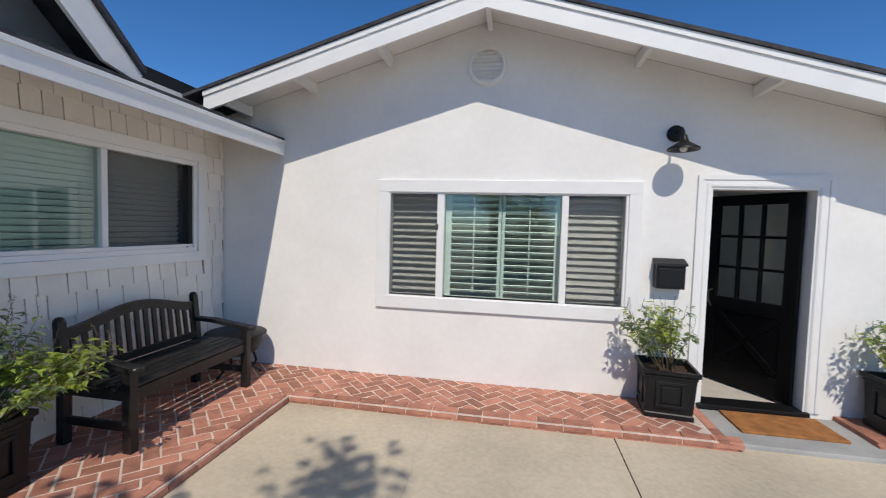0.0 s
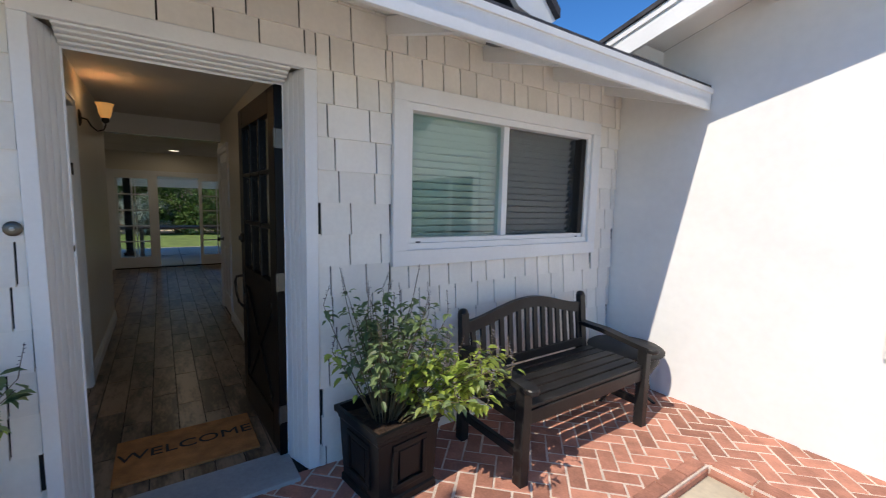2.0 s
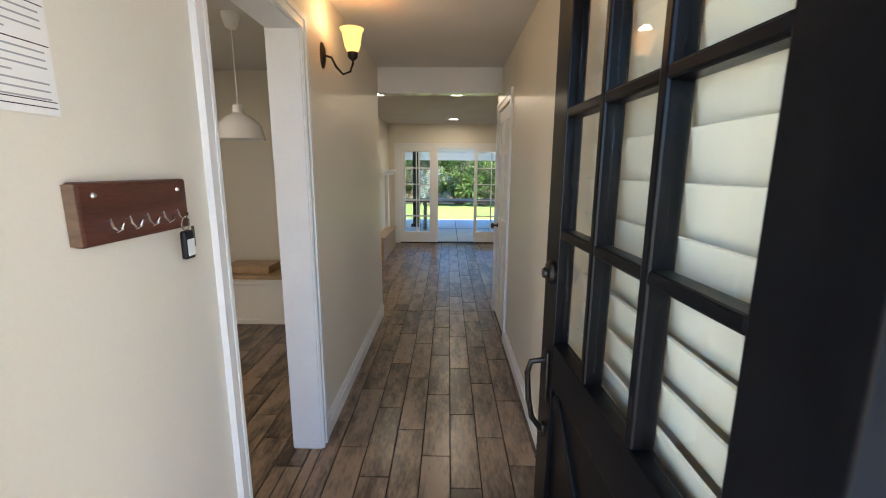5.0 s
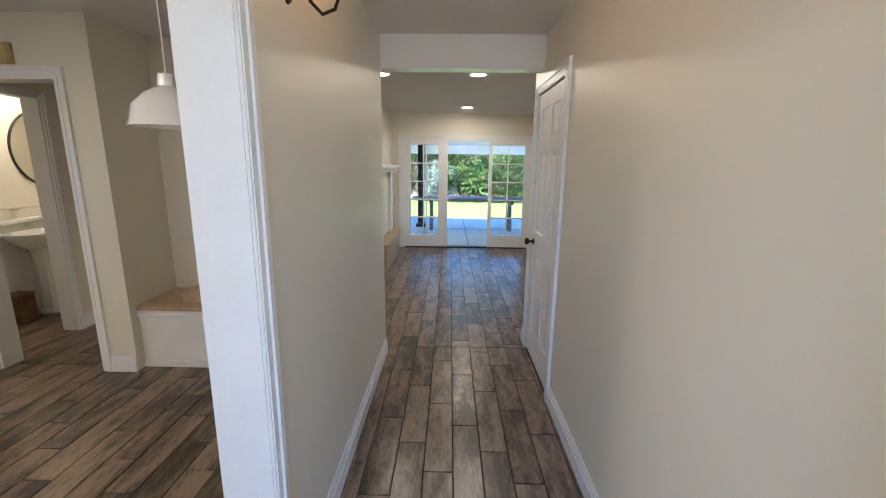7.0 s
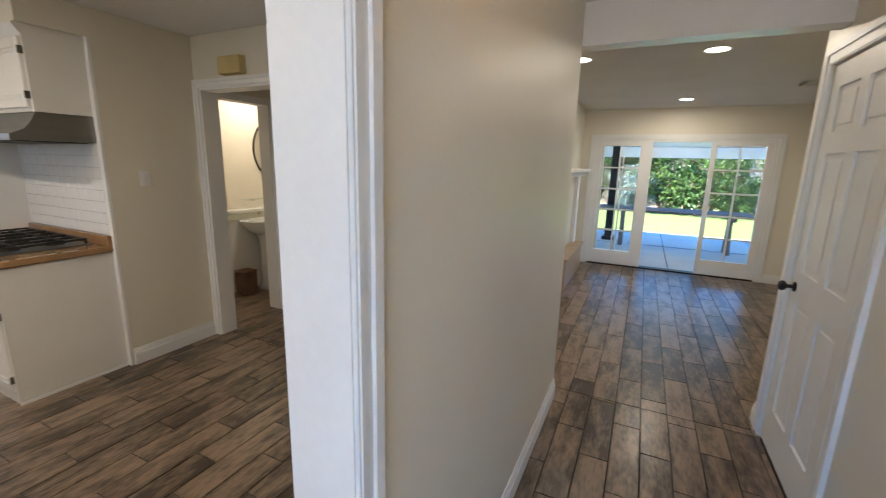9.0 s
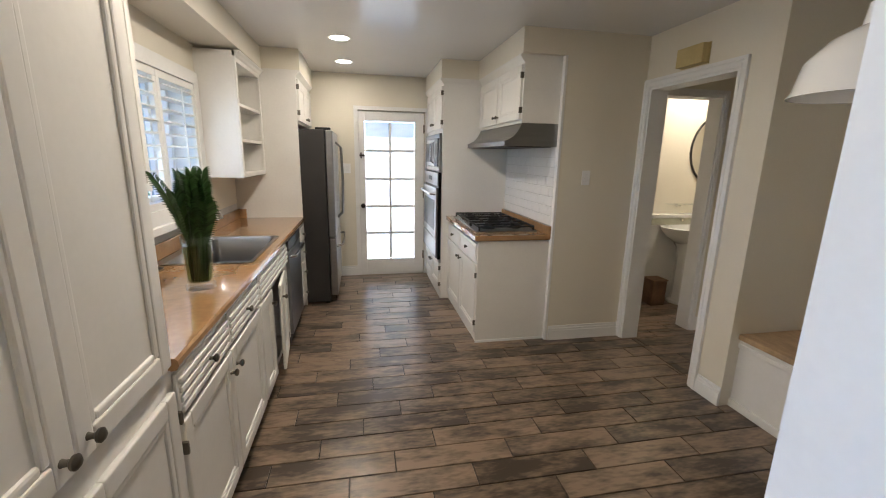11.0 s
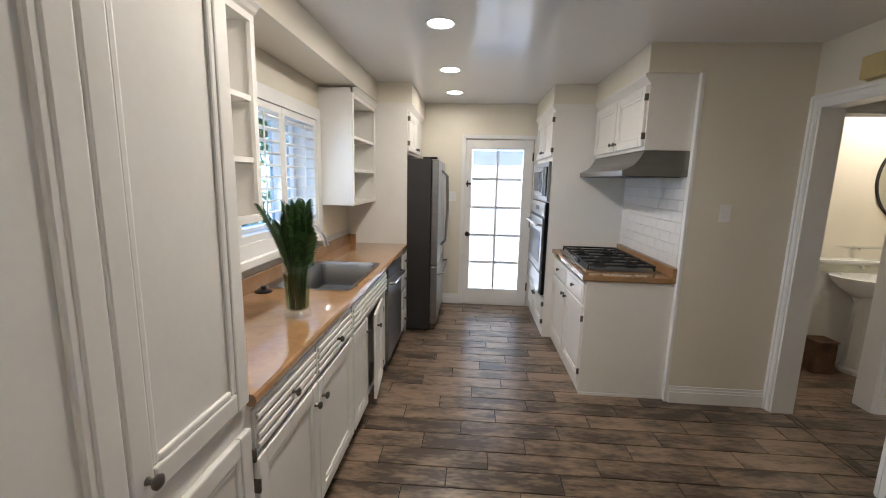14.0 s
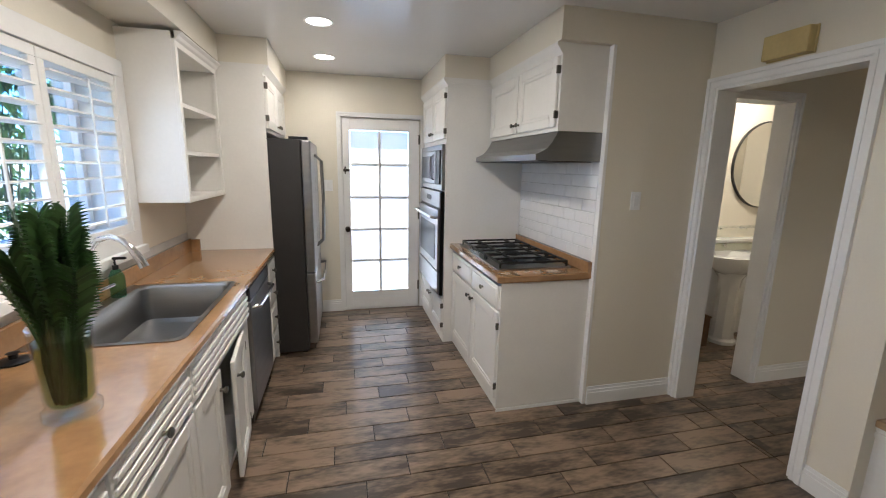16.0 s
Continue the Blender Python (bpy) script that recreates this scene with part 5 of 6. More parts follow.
aj.matrix_basis = pose(FXC - 0.004, -2.232, 0, 0, 0, 6)
for z in (0.18, 0.60):
    hinge(c2, -1, FXC, -2.238, z)

dw = thing("dishwasher", "stainless steel dishwasher with bar handle", "dishwasher")
part("body", box(FXC + 0.005, WX, -3.045, -2.43, 0.02, 0.868), DARKSTEEL, dw)
part("door", box(FXC - 0.022, FXC + 0.004, -3.04, -2.435, 0.10, 0.775, 0.004), STEEL, dw)
part("control_strip", box(FXC - 0.022, FXC + 0.004, -3.04, -2.435, 0.782, 0.866, 0.004), DARKSTEEL, dw, "dark control strip")
part("handle", tube(bmesh.new(), [(FXC - 0.02, -3.0, 0.735), (FXC - 0.06, -2.97, 0.735), (FXC - 0.065, -2.73, 0.735), (FXC - 0.06, -2.50, 0.735), (FXC - 0.02, -2.47, 0.735)], 0.011, 8), CHROME, dw, "bright bar handle", True)
part("kick_plate", box(FXC + 0.03, FXC + 0.04, -3.04, -2.435, 0.02, 0.095), BLACKPLASTIC, dw)
c3 = base_unit("drawer_cabinet", "narrow white stack of kitchen drawers", -3.375, -3.05)
for z0, z1 in ((0.70, 0.855), (0.52, 0.685), (0.31, 0.505), (0.10, 0.295)):
    front(c3, -1, FXC, -3.365, -3.06, z0, z1, "flat", (-3.21, (z0 + z1) / 2))

# worktop with the sink cut out
SX0, SX1, SY0, SY1 = -3.250, -2.800, -2.385, -1.595
ctb = bmesh.new()
for x0, x1, y0, y1 in ((-3.303, SX0, -3.375, -0.427), (SX1, WX, -3.375, -0.427), (SX0, SX1, -3.375, SY0), (SX0, SX1, SY1, -0.427)):
    bx(ctb, x0, x1, y0, y1, 0.876, 0.915)
bmesh.ops.remove_doubles(ctb, verts=ctb.verts, dist=1e-5)
prism(ctb, [(-3.303, 0.872), (-3.322, 0.876), (-3.328, 0.89), (-3.326, 0.906), (-3.318, 0.914), (-3.303, 0.915)], "y", -3.375, -0.427)
wt = thing("worktop", "glossy tan laminate worktop with low upstand", "worktop")
part("top", ctb, COUNTER, wt)
ups = box(WX - 0.022, WX, -3.375, -0.427, 0.915, 1.005, 0.003)
part("upstand", ups, COUNTER, wt)
part("end_upstand", box(-2.80, WX - 0.022, -3.378, -3.356, 0.915, 1.0, 0.003), COUNTER, wt)
sk = thing("kitchen_sink", "square stainless steel drop-in sink", "sink")
sb = bmesh.new()
rows = [(0.0, 0.003, 0.9185), (0.022, 0.003, 0.9185), (0.034, 0.006, 0.905), (0.045, 0.01, 0.74), (0.075, 0.02, 0.722)]
rings = []
for d, r, z in rows:
    x0, x1, y0, y1 = SX0 - 0.018 + d, SX1 + 0.018 - d, SY0 - 0.018 + d, SY1 + 0.018 - d
    ring = []
    for cx, cy, a0 in ((x1, y1, 0), (x0, y1, 90), (x0, y0, 180), (x1, y0, 270)):
        sx, sy = (1 if cx == x1 else -1), (1 if cy == y1 else -1)
        for k in range(5):
            a = radians(a0 + 22.5 * k)
            ring.append(sb.verts.new((cx - sx * 0.04 + 0.04 * math.cos(a), cy - sy * 0.04 + 0.04 * math.sin(a), z)))
    rings.append(ring)
for a, b in zip(rings, rings[1:]):
    for i in range(len(a)):
        sb.faces.new((a[i], a[(i + 1) % len(a)], b[(i + 1) % len(a)], b[i]))
sb.faces.new(rings[-1])
part("bowl", sb, STEEL, sk, "", True)
part("drain", lathe(bmesh.new(), [(0.042, 0.7235), (0.036, 0.726), (0.02, 0.7235), (0.001, 0.7235)], 20, (-3.03, -1.99, 0)), CHROME, sk, "", True)
part("rear_ledge", box(SX1 + 0.012, SX1 + 0.052, SY0 - 0.018, SY1 + 0.018, 0.914, 0.9185, 0.002), STEEL, sk)
fa = thing("kitchen_faucet", "curved chrome pull-down kitchen faucet", "faucet", "", (-2.768, -2.03, 0.9185), -14)
part("base", lathe(bmesh.new(), [(0.028, 0), (0.028, 0.01), (0.019, 0.018), (0.018, 0.09), (0.014, 0.10)], 20), CHROME, fa, "", True)
part("spout", tube(bmesh.new(), [(0, 0, 0.09), (0, 0, 0.20), (-0.012, 0, 0.26), (-0.05, -0.005, 0.308), (-0.10, -0.01, 0.322), (-0.15, -0.015, 0.305), (-0.18, -0.02, 0.27)], 0.013, 12), CHROME, fa, "", True)
part("spray_head", tube(bmesh.new(), [(-0.178, -0.02, 0.273), (-0.20, -0.025, 0.235), (-0.222, -0.028, 0.185)], 0.015, 12, 0.021), CHROME, fa, "", True)
part("lever", tube(bmesh.new(), [(0.0, -0.018, 0.06), (0.0, -0.045, 0.07), (-0.03, -0.09, 0.085)], 0.007, 8), CHROME, fa, "", True)
so2 = thing("soap_bottle", "green glass soap bottle with black pump", "soap bottle", "", (-2.785, -2.20, 0.9185))
part("bottle", lathe(bmesh.new(), [(0.03, 0), (0.032, 0.005), (0.032, 0.10), (0.02, 0.13), (0.013, 0.135)], 18), GREENGLASS, so2, "", True)
pmp = lathe(bmesh.new(), [(0.013, 0.135), (0.013, 0.155), (0.005, 0.158), (0.005, 0.185)], 12)
bx(pmp, -0.05, 0.008, -0.007, 0.007, 0.183, 0.195, 0.003)
part("pump", pmp, BLACKPLASTIC, so2, "black pump", True)
stp = thing("sink_stopper", "black rubber sink stopper lying on the worktop", "stopper", "", (-2.80, -1.50, 0.915))
part("disc", lathe(bmesh.new(), [(0.045, 0), (0.047, 0.006), (0.03, 0.012), (0.012, 0.014), (0.012, 0.028), (0.018, 0.032), (0.001, 0.035)], 20), BLACKPLASTIC, stp, "", True)

# glass vase with palm leaves
vs = thing("vase", "clear glass vase of cut palm fronds on the worktop", "vase", "", (-3.155, -1.135, 0.915))
part("glass", lathe(bmesh.new(), [(0.054, 0.0), (0.062, 0.004), (0.062, 0.022), (0.050, 0.034), (0.054, 0.05), (0.064, 0.245), (0.060, 0.245), (0.050, 0.05), (0.044, 0.036), (0.001, 0.034)], 28), GLASS, vs, "", True)
part("water", lathe(bmesh.new(), [(0.001, 0.038), (0.043, 0.038), (0.049, 0.05), (0.057, 0.205), (0.001, 0.205)], 24), WATER, vs, "", True)
random.seed(31)
fr1, fr2 = bmesh.new(), bmesh.new()
for i in range(20):
    a = random.uniform(0, math.tau)
    sp2 = random.uniform(0.02, 0.075)
    h = random.uniform(0.38, 0.53)
    if i == 0:
        a, sp2, h = radians(70), 0.19, 0.52
    base = Vector((math.cos(a) * 0.02, math.sin(a) * 0.02, 0.04))
    top = Vector((math.cos(a) * sp2, math.sin(a) * sp2, h))
    mid = base.lerp(top, 0.55) - Vector((math.cos(a), math.sin(a), 0)) * sp2 * 0.3 + Vector((0, 0, 0.05 if i == 0 else 0.02))
    pts = []
    for k in range(11):
        t = k / 10
        pts.append(base * (1 - t) ** 2 + mid * 2 * t * (1 - t) + top * t * t)
    tube(fr1, pts, 0.0042, 5, 0.0012)
    side = Vector((-math.sin(a + random.uniform(-1, 1)), math.cos(a + random.uniform(-1, 1)), 0))
    for k in range(26):
        t = 0.36 + 0.64 * k / 26
        j = min(9, int(t * 10))
        q = pts[j].lerp(pts[j + 1], t * 10 - j)
        d0 = (pts[j + 1] - pts[j]).normalized()
        ln = 0.062 * math.sin(math.pi * min(1, (t - 0.28) * 1.15)) + 0.018
        for s in (-1, 1):
            leaf(fr2, q, (d0 * 0.75 + side * s).normalized() + Vector((0, 0, 0.05)), ln, 0.10)
for i in range(44):
    a, r = i * 2.4, 0.040 * math.sqrt((i + 0.5) / 44)
    tube(fr1, [(math.cos(a) * r * 0.8, math.sin(a) * r * 0.8, 0.04), (math.cos(a + 0.4) * r, math.sin(a + 0.4) * r, 0.14), (math.cos(a + 0.7) * r, math.sin(a + 0.7) * r, 0.27)], 0.0042, 5, 0.003)
tagged(part("stems", fr1, PALM, vs), kind="stuff")
part("fronds", fr2, PALM, vs, "dark green feathery palm fronds")


# open wall shelves
def open_shelf(name, label, y0, y1, z0, z1, levels):
    s = thing(name, label, "wall shelf", "open wall shelves")
    x0 = -3.0
    for u0, u1 in ((y0, y0 + 0.022), (y1 - 0.022, y1)):
        part("side_panel", box(x0 + 0.02, WX, u0, u1, z0, z1 + 0.038), CABINET, s)
    part("back", box(WX - 0.012, WX, y0 + 0.022, y1 - 0.022, z0, z1), CABINET, s)
    for i, z in enumerate(levels):
        part("shelf", box(x0 + (0.02 if i in (0, len(levels) - 1) else 0.012), WX - 0.012, y0 + 0.022, y1 - 0.022, z, z + 0.022), CABINET, s)
    part("face_frame", frame_bm("x", x0, x0 + 0.02, y0, y1, z0, z1, 0.034, 0.002), CABINET, s)
    cn = bmesh.new()
    prism(cn, [(x0, z1 - 0.005), (x0 - 0.012, z1 + 0.005), (x0 - 0.02, z1 + 0.02), (x0 - 0.035, z1 + 0.032), (x0 - 0.035, z1 + 0.04), (x0, z1 + 0.04)], "y", y0, y1)
    part("cornice", cn, CABINET, s)


open_shelf("wall_shelf", "white open wall shelf beside the fridge panel", -3.375, -2.62, 1.335, 2.21, (1.335, 1.605, 1.87, 2.185))
open_shelf("wall_shelf", "white open wall shelf next to the pantry", -1.155, -0.427, 1.355, 2.23, (1.355, 1.615, 1.875, 2.205))
fr = thing("refrigerator", "stainless steel refrigerator with dark grey sides", "refrigerator")
part("body", box(-3.545, WX - 0.03, -4.31, -3.40, 0.02, 1.755, 0.006), DARKSTEEL, fr)
for y0, y1 in ((-3.853, -3.405), (-4.305, -3.857)):
    dr = part("door", box(-3.62, -3.55, y0, y1, 0.70, 1.75, 0.012), STEEL, fr)
    yk = y0 + 0.05 if y0 > -3.9 else y1 - 0.05
    part("handle", tube(bmesh.new(), [(-3.62, yk, 0.85), (-3.675, yk, 0.90), (-3.685, yk, 1.25), (-3.675, yk, 1.60), (-3.62, yk, 1.65)], 0.012, 8), STEEL, dr, "", True)
df = part("freezer_drawer", box(-3.62, -3.55, -4.305, -3.405, 0.08, 0.69, 0.012), STEEL, fr)
part("handle", tube(bmesh.new(), [(-3.62, -3.47, 0.60), (-3.675, -3.50, 0.61), (-3.685, -3.855, 0.61), (-3.675, -4.21, 0.61), (-3.62, -4.24, 0.60)], 0.013, 8), CHROME, df, "", True)
part("hinge_cover", box(-3.60, -3.46, -3.50, -3.41, 1.755, 1.775, 0.004), BLACKPLASTIC, fr)
for y in (-3.45, -4.26):
    part("foot", box(-3.53, -3.49, y - 0.02, y + 0.02, 0.0, 0.02), BLACKPLASTIC, fr)
fc2 = thing("fridge_cabinet", "white two-door cabinet above the refrigerator", "cabinet", "kitchen cabinets")
part("body", box(-3.31, WX, -4.40, -3.395, 1.80, 2.27), CABINET, fc2)
part("side_panel", box(-3.31, WX, -3.395, -3.378, 0.0, 2.27), CABINET, fc2)
front(fc2, -1, -3.31, -3.885, -3.41, 1.825, 2.20, "door", (-3.85, 1.87))
front(fc2, -1, -3.31, -4.385, -3.91, 1.825, 2.20, "door", (-3.94, 1.87))
hinge(fc2, -1, -3.31, -3.402, 1.90)
hinge(fc2, -1, -3.31, -3.402, 2.13)
cf = bmesh.new()
prism(cf, [(-3.31, 2.215), (-3.325, 2.23), (-3.35, 2.258), (-3.35, 2.27), (-3.31, 2.27)], "y", -4.40, -3.378)
part("cornice", cf, CABINET, fc2)

# cooktop counter
pc = thing("cooktop_cabinet", "white base cabinet under the gas cooktop", "cabinet", "kitchen cabinets")
pcb = box(-5.40, -4.795, -3.40, -2.275, 0.0, 0.870)
part("body", pcb, CABINET, pc)
part("end_panel", box(-5.40, -4.785, -2.275, -2.262, 0.025, 0.87, 0.002), CABINET, pc)
part("base_strip", box(-5.40, -4.785, -2.262, -2.252, 0.0, 0.022, 0.003), TRIM, pc)
for y0, y1 in ((-2.82, -2.29), (-3.385, -2.84)):
    front(pc, 1, -4.795, y0, y1, 0.69, 0.845, "flat", ((y0 + y1) / 2, 0.767))
    front(pc, 1, -4.795, y0, y1, 0.08, 0.67, "door", ((y0 + 0.035) if y0 > -2.9 else (y1 - 0.035), 0.61))
hinge(pc, 1, -4.795, -2.284, 0.58)
hinge(pc, 1, -4.795, -2.284, 0.17)
ct = thing("cooktop_worktop", "tan laminate worktop round the cooktop", "worktop")
part("top", bx(box(-5.40, -4.752, -3.40, -2.245, 0.874, 0.914, 0.006), -5.38, -4.765, -3.40, -2.25, 0.871, 0.874), COUNTER, ct)
part("upstand", box(-5.40, -5.365, -3.40, -2.245, 0.914, 0.985, 0.004), COUNTER, ct)
gc = thing("gas_cooktop", "stainless gas cooktop with black cast-iron grates", "cooktop", "", (-5.075, -2.85, 0.914))
part("plate", box(-0.265, 0.265, -0.45, 0.45, 0.0, 0.010, 0.004), STEEL, gc)
for cx, cy, r in ((-0.12, -0.29, 0.045), (0.12, -0.29, 0.038), (-0.02, 0.0, 0.055), (-0.12, 0.29, 0.04), (0.12, 0.29, 0.045)):
    part("burner", lathe(bmesh.new(), [(r + 0.015, 0.010), (r + 0.012, 0.018), (r, 0.02), (r, 0.028), (r * 0.7, 0.033), (0.001, 0.033)], 20, (cx, cy, 0)), IRON, gc, "", True)
for cy in (-0.295, 0.0, 0.295):
    g = bmesh.new()
    for u0, u1, v0, v1 in ((-0.245, 0.245, cy - 0.14, cy - 0.128), (-0.245, 0.245, cy + 0.128, cy + 0.14), (-0.245, -0.233, cy - 0.128, cy + 0.128), (0.233, 0.245, cy - 0.128, cy + 0.128), (-0.233, 0.233, cy - 0.006, cy + 0.006)):
        bx(g, u0, u1, v0, v1, 0.036, 0.050, 0.002)
    for cx in (-0.12, 0.12):
        bx(g, cx - 0.005, cx + 0.005, cy - 0.126, cy + 0.126, 0.038, 0.054, 0.002)
    for sx in (-0.239, 0.239):
        for sy in (-0.134, 0.134):
            bx(g, sx - 0.006, sx + 0.006, cy + sy - 0.006, cy + sy + 0.006, 0.010, 0.037)
    part("grate", g, IRON, gc)
for i in range(5):
    part("knob", lathe(bmesh.new(), [(0.017, 0.010), (0.016, 0.03), (0.001, 0.031)], 14, (0.248 - 0.012, -0.10 + i * 0.05 - 0.1, 0)), CHROME, gc, "", True)

# subway tile behind the cooktop and round the sink
tw = thing("tile_splashback", "white subway tile splashback behind the cooktop", "splashback")
part("bedding", box(-5.40, -5.396, -3.40, -2.26, 0.985, 1.615), TILEGROUT, tw)
tl = thing("tile_splashback", "white subway tiles under the kitchen window", "splashback")
part("bedding", box(WX - 0.004, WX, -3.36, -0.427, 1.005, 1.055), TILEGROUT, tl)
part("bedding", box(WX - 0.004, WX, -1.275, -0.427, 1.055, 1.355), TILEGROUT, tl)

# range hood and wall cabinet
hd = thing("range_hood", "stainless range hood with flared front", "range hood")
hpr = [(-5.396, 1.785), (-5.10, 1.785), (-5.085, 1.755), (-5.065, 1.72), (-5.035, 1.685), (-4.99, 1.66), (-4.965, 1.65), (-4.965, 1.615), (-5.396, 1.615)]
part("canopy", prism(bmesh.new(), hpr, "y", -3.398, -2.265), STEEL, hd)
part("filter", box(-5.36, -5.0, -3.36, -2.30, 1.609, 1.615), DARKSTEEL, hd)
uc = thing("wall_cabinet", "white two-door wall cabinet above the hood", "cabinet", "kitchen cabinets")
part("body", box(-5.40, -5.095, -3.398, -2.265, 1.787, 2.235), CABINET, uc)
front(uc, 1, -5.095, -2.825, -2.285, 1.81, 2.205, "door", (-2.79, 1.865))
front(uc, 1, -5.095, -3.385, -2.84, 1.81, 2.205, "door", (-2.875, 1.865))
hinge(uc, 1, -5.095, -2.278, 1.88)
hinge(uc, 1, -5.095, -2.278, 2.13)
cu2 = bmesh.new()
prism(cu2, [(-5.095, 2.215), (-5.082, 2.228), (-5.058, 2.262), (-5.058, 2.275), (-5.40, 2.275), (-5.40, 2.235), (-5.095, 2.235)], "y", -3.398, -2.265)
part("cornice", cu2, CABINET, uc)
structure("trim_stub_edge", box(-5.415, -5.392, -2.262, -2.222, 0.0, 2.275, 0.003), TRIM, "white corner strip of the wall stub", "trim")

# oven tower
ov = thing("oven_cabinet", "tall white cabinet housing oven and microwave", "cabinet", "kitchen cabinets")
part("body", box(-5.40, -4.705, -4.36, -3.402, 0.0, 2.235), CABINET, ov)
front(ov, 1, -4.705, -3.87, -3.42, 1.80, 2.205, "door", (-3.84, 1.86))
front(ov, 1, -4.705, -4.345, -3.89, 1.80, 2.205, "door", (-3.92, 1.86))
front(ov, 1, -4.705, -3.87, -3.42, 0.10, 0.40, "door", (-3.84, 0.34))
front(ov, 1, -4.705, -4.345, -3.89, 0.10, 0.40, "door", (-3.92, 0.34))
for z in (1.86, 2.14, 0.16, 0.34):
    hinge(ov, 1, -4.705, -3.413, z)
co = bmesh.new()
prism(co, [(-4.705, 2.215), (-4.692, 2.228), (-4.668, 2.262), (-4.668, 2.275), (-5.40, 2.275), (-5.40, 2.235), (-4.705, 2.235)], "y", -4.40, -3.39)
part("cornice", co, CABINET, ov)
mw = thing("microwave", "built-in stainless microwave with dark window", "microwave")
part("trim_kit", frame_bm("x", -4.703, -4.675, -4.33, -3.43, 1.37, 1.755, 0.045), STEEL, mw)
part("door", box(-4.70, -4.66, -4.27, -3.64, 1.418, 1.707, 0.006), STEEL, mw)
part("window", box(-4.66, -4.657, -4.22, -3.70, 1.46, 1.665), BLACKPAINT, mw, "black glass window")
part("control_panel", box(-4.70, -4.665, -3.635, -3.478, 1.418, 1.707, 0.004), BLACKPAINT, mw)
part("handle", tube(bmesh.new(), [(-4.66, -3.67, 1.45), (-4.63, -3.67, 1.47), (-4.63, -3.67, 1.65), (-4.66, -3.67, 1.67)], 0.008, 8), CHROME, mw, "", True)
wo = thing("wall_oven", "built-in wall oven with black glass and steel bar handle", "oven")
part("body", box(-4.703, -4.672, -4.33, -3.43, 0.43, 1.36, 0.004), BLACKPAINT, wo)
part("control_panel", box(-4.672, -4.662, -4.32, -3.44, 1.22, 1.352, 0.003), STEEL, wo)
part("display", box(-4.662, -4.660, -3.98, -3.78, 1.265, 1.31), BLACKPAINT, wo)
part("door", box(-4.672, -4.648, -4.32, -3.44, 0.66, 1.20, 0.006), STEEL, wo)
part("window", box(-4.648, -4.645, -4.22, -3.54, 0.74, 1.06), BLACKPAINT, wo, "black glass window")
part("handle", tube(bmesh.new(), [(-4.648, -4.28, 1.13), (-4.60, -4.27, 1.135), (-4.595, -3.88, 1.135), (-4.60, -3.49, 1.135), (-4.648, -3.48, 1.13)], 0.012, 8), CHROME, wo, "", True)
part("lower_door", box(-4.672, -4.650, -4.32, -3.44, 0.445, 0.645, 0.005), STEEL, wo)


# switches and outlets
def plate(name, label, cat, m, w, h, toggles):
    p = thing(name, label, cat, "wall plates")
    p.matrix_basis = m
    part("cover", box(-w / 2, w / 2, -0.006, 0.0, -h / 2, h / 2, 0.002), TRIM, p)
    for u in toggles:
        part("rocker", box(u - 0.016, u + 0.016, -0.010, -0.006, -0.033, 0.033, 0.002), PORCELAIN, p)
    return p


plate("light_switch", "white rocker light switch on the cream wall", "switch", pose(-5.645, -2.225, 1.378, 0, 0, 180), 0.07, 0.115, (0,))
plate("light_switch", "white double light switch beside the kitchen door", "switch", pose(-3.70, -4.44, 1.36, 0, 0, 180), 0.115, 0.115, (-0.024, 0.024))
ol = plate("wall_outlet", "white double socket above the worktop", "outlet", pose(WX - 0.008, -1.115, 1.135, 0, 0, -90), 0.07, 0.115, ())
for z in (-0.026, 0.026):
    part("socket", box(-0.015, 0.015, -0.009, -0.006, z - 0.016, z + 0.016, 0.003), PORCELAIN, ol)
    for u in (-0.006, 0.006):
        part("slot", box(u - 0.001, u + 0.001, -0.0098, -0.009, z - 0.002, z + 0.008), INK, ol)
ch = thing("door_chime", "tan plastic door chime box above the doorway", "door chime", "", (-6.09, -1.745, 2.205))
part("cover", box(0.0, 0.055, -0.115, 0.115, -0.06, 0.06, 0.004), TAN, ch)
part("base", box(0.0, 0.010, -0.12, 0.12, -0.065, 0.065, 0.002), TAN, ch)

# nook bench and pendant
nb = thing("nook_bench", "built-in white bench with light wooden seat", "bench")
part("body", box(-6.62, -6.17, -1.13, HL - 0.14, 0.0, 0.455), CABINET, nb)
part("seat", box(-6.62, -6.145, -1.13, HL - 0.14, 0.455, 0.49, 0.006), BENCHTOP, nb)
part("moulding", box(-6.17, -6.155, -1.13, HL - 0.14, 0.40, 0.43, 0.004), CABINET, nb)
part("moulding", box(-6.17, -6.160, -1.13, HL - 0.14, 0.43, 0.452, 0.003), CABINET, nb)
part("plinth", box(-6.17, -6.156, -1.13, HL - 0.14, 0.0, 0.05, 0.004), CABINET, nb)
bk = thing("storage_box", "low grey-brown box lying on the nook bench", "box", "", (-6.38, -0.62, 0.49))
part("body", box(-0.14, 0.14, -0.22, 0.22, 0, 0.06, 0.004), BENCHTOP, bk)
part("lid", box(-0.145, 0.145, -0.225, 0.225, 0.06, 0.075, 0.004), BENCHTOP, bk)
pd = thing("pendant_lamp", "white enamel pendant lamp hanging on a cord", "pendant lamp", "", (-5.12, -0.02, 0))
part("canopy", lathe(bmesh.new(), [(0.055, CEIL), (0.055, CEIL - 0.02), (0.035, CEIL - 0.08), (0.02, CEIL - 0.09)], 20), TRIM, pd, "", True)
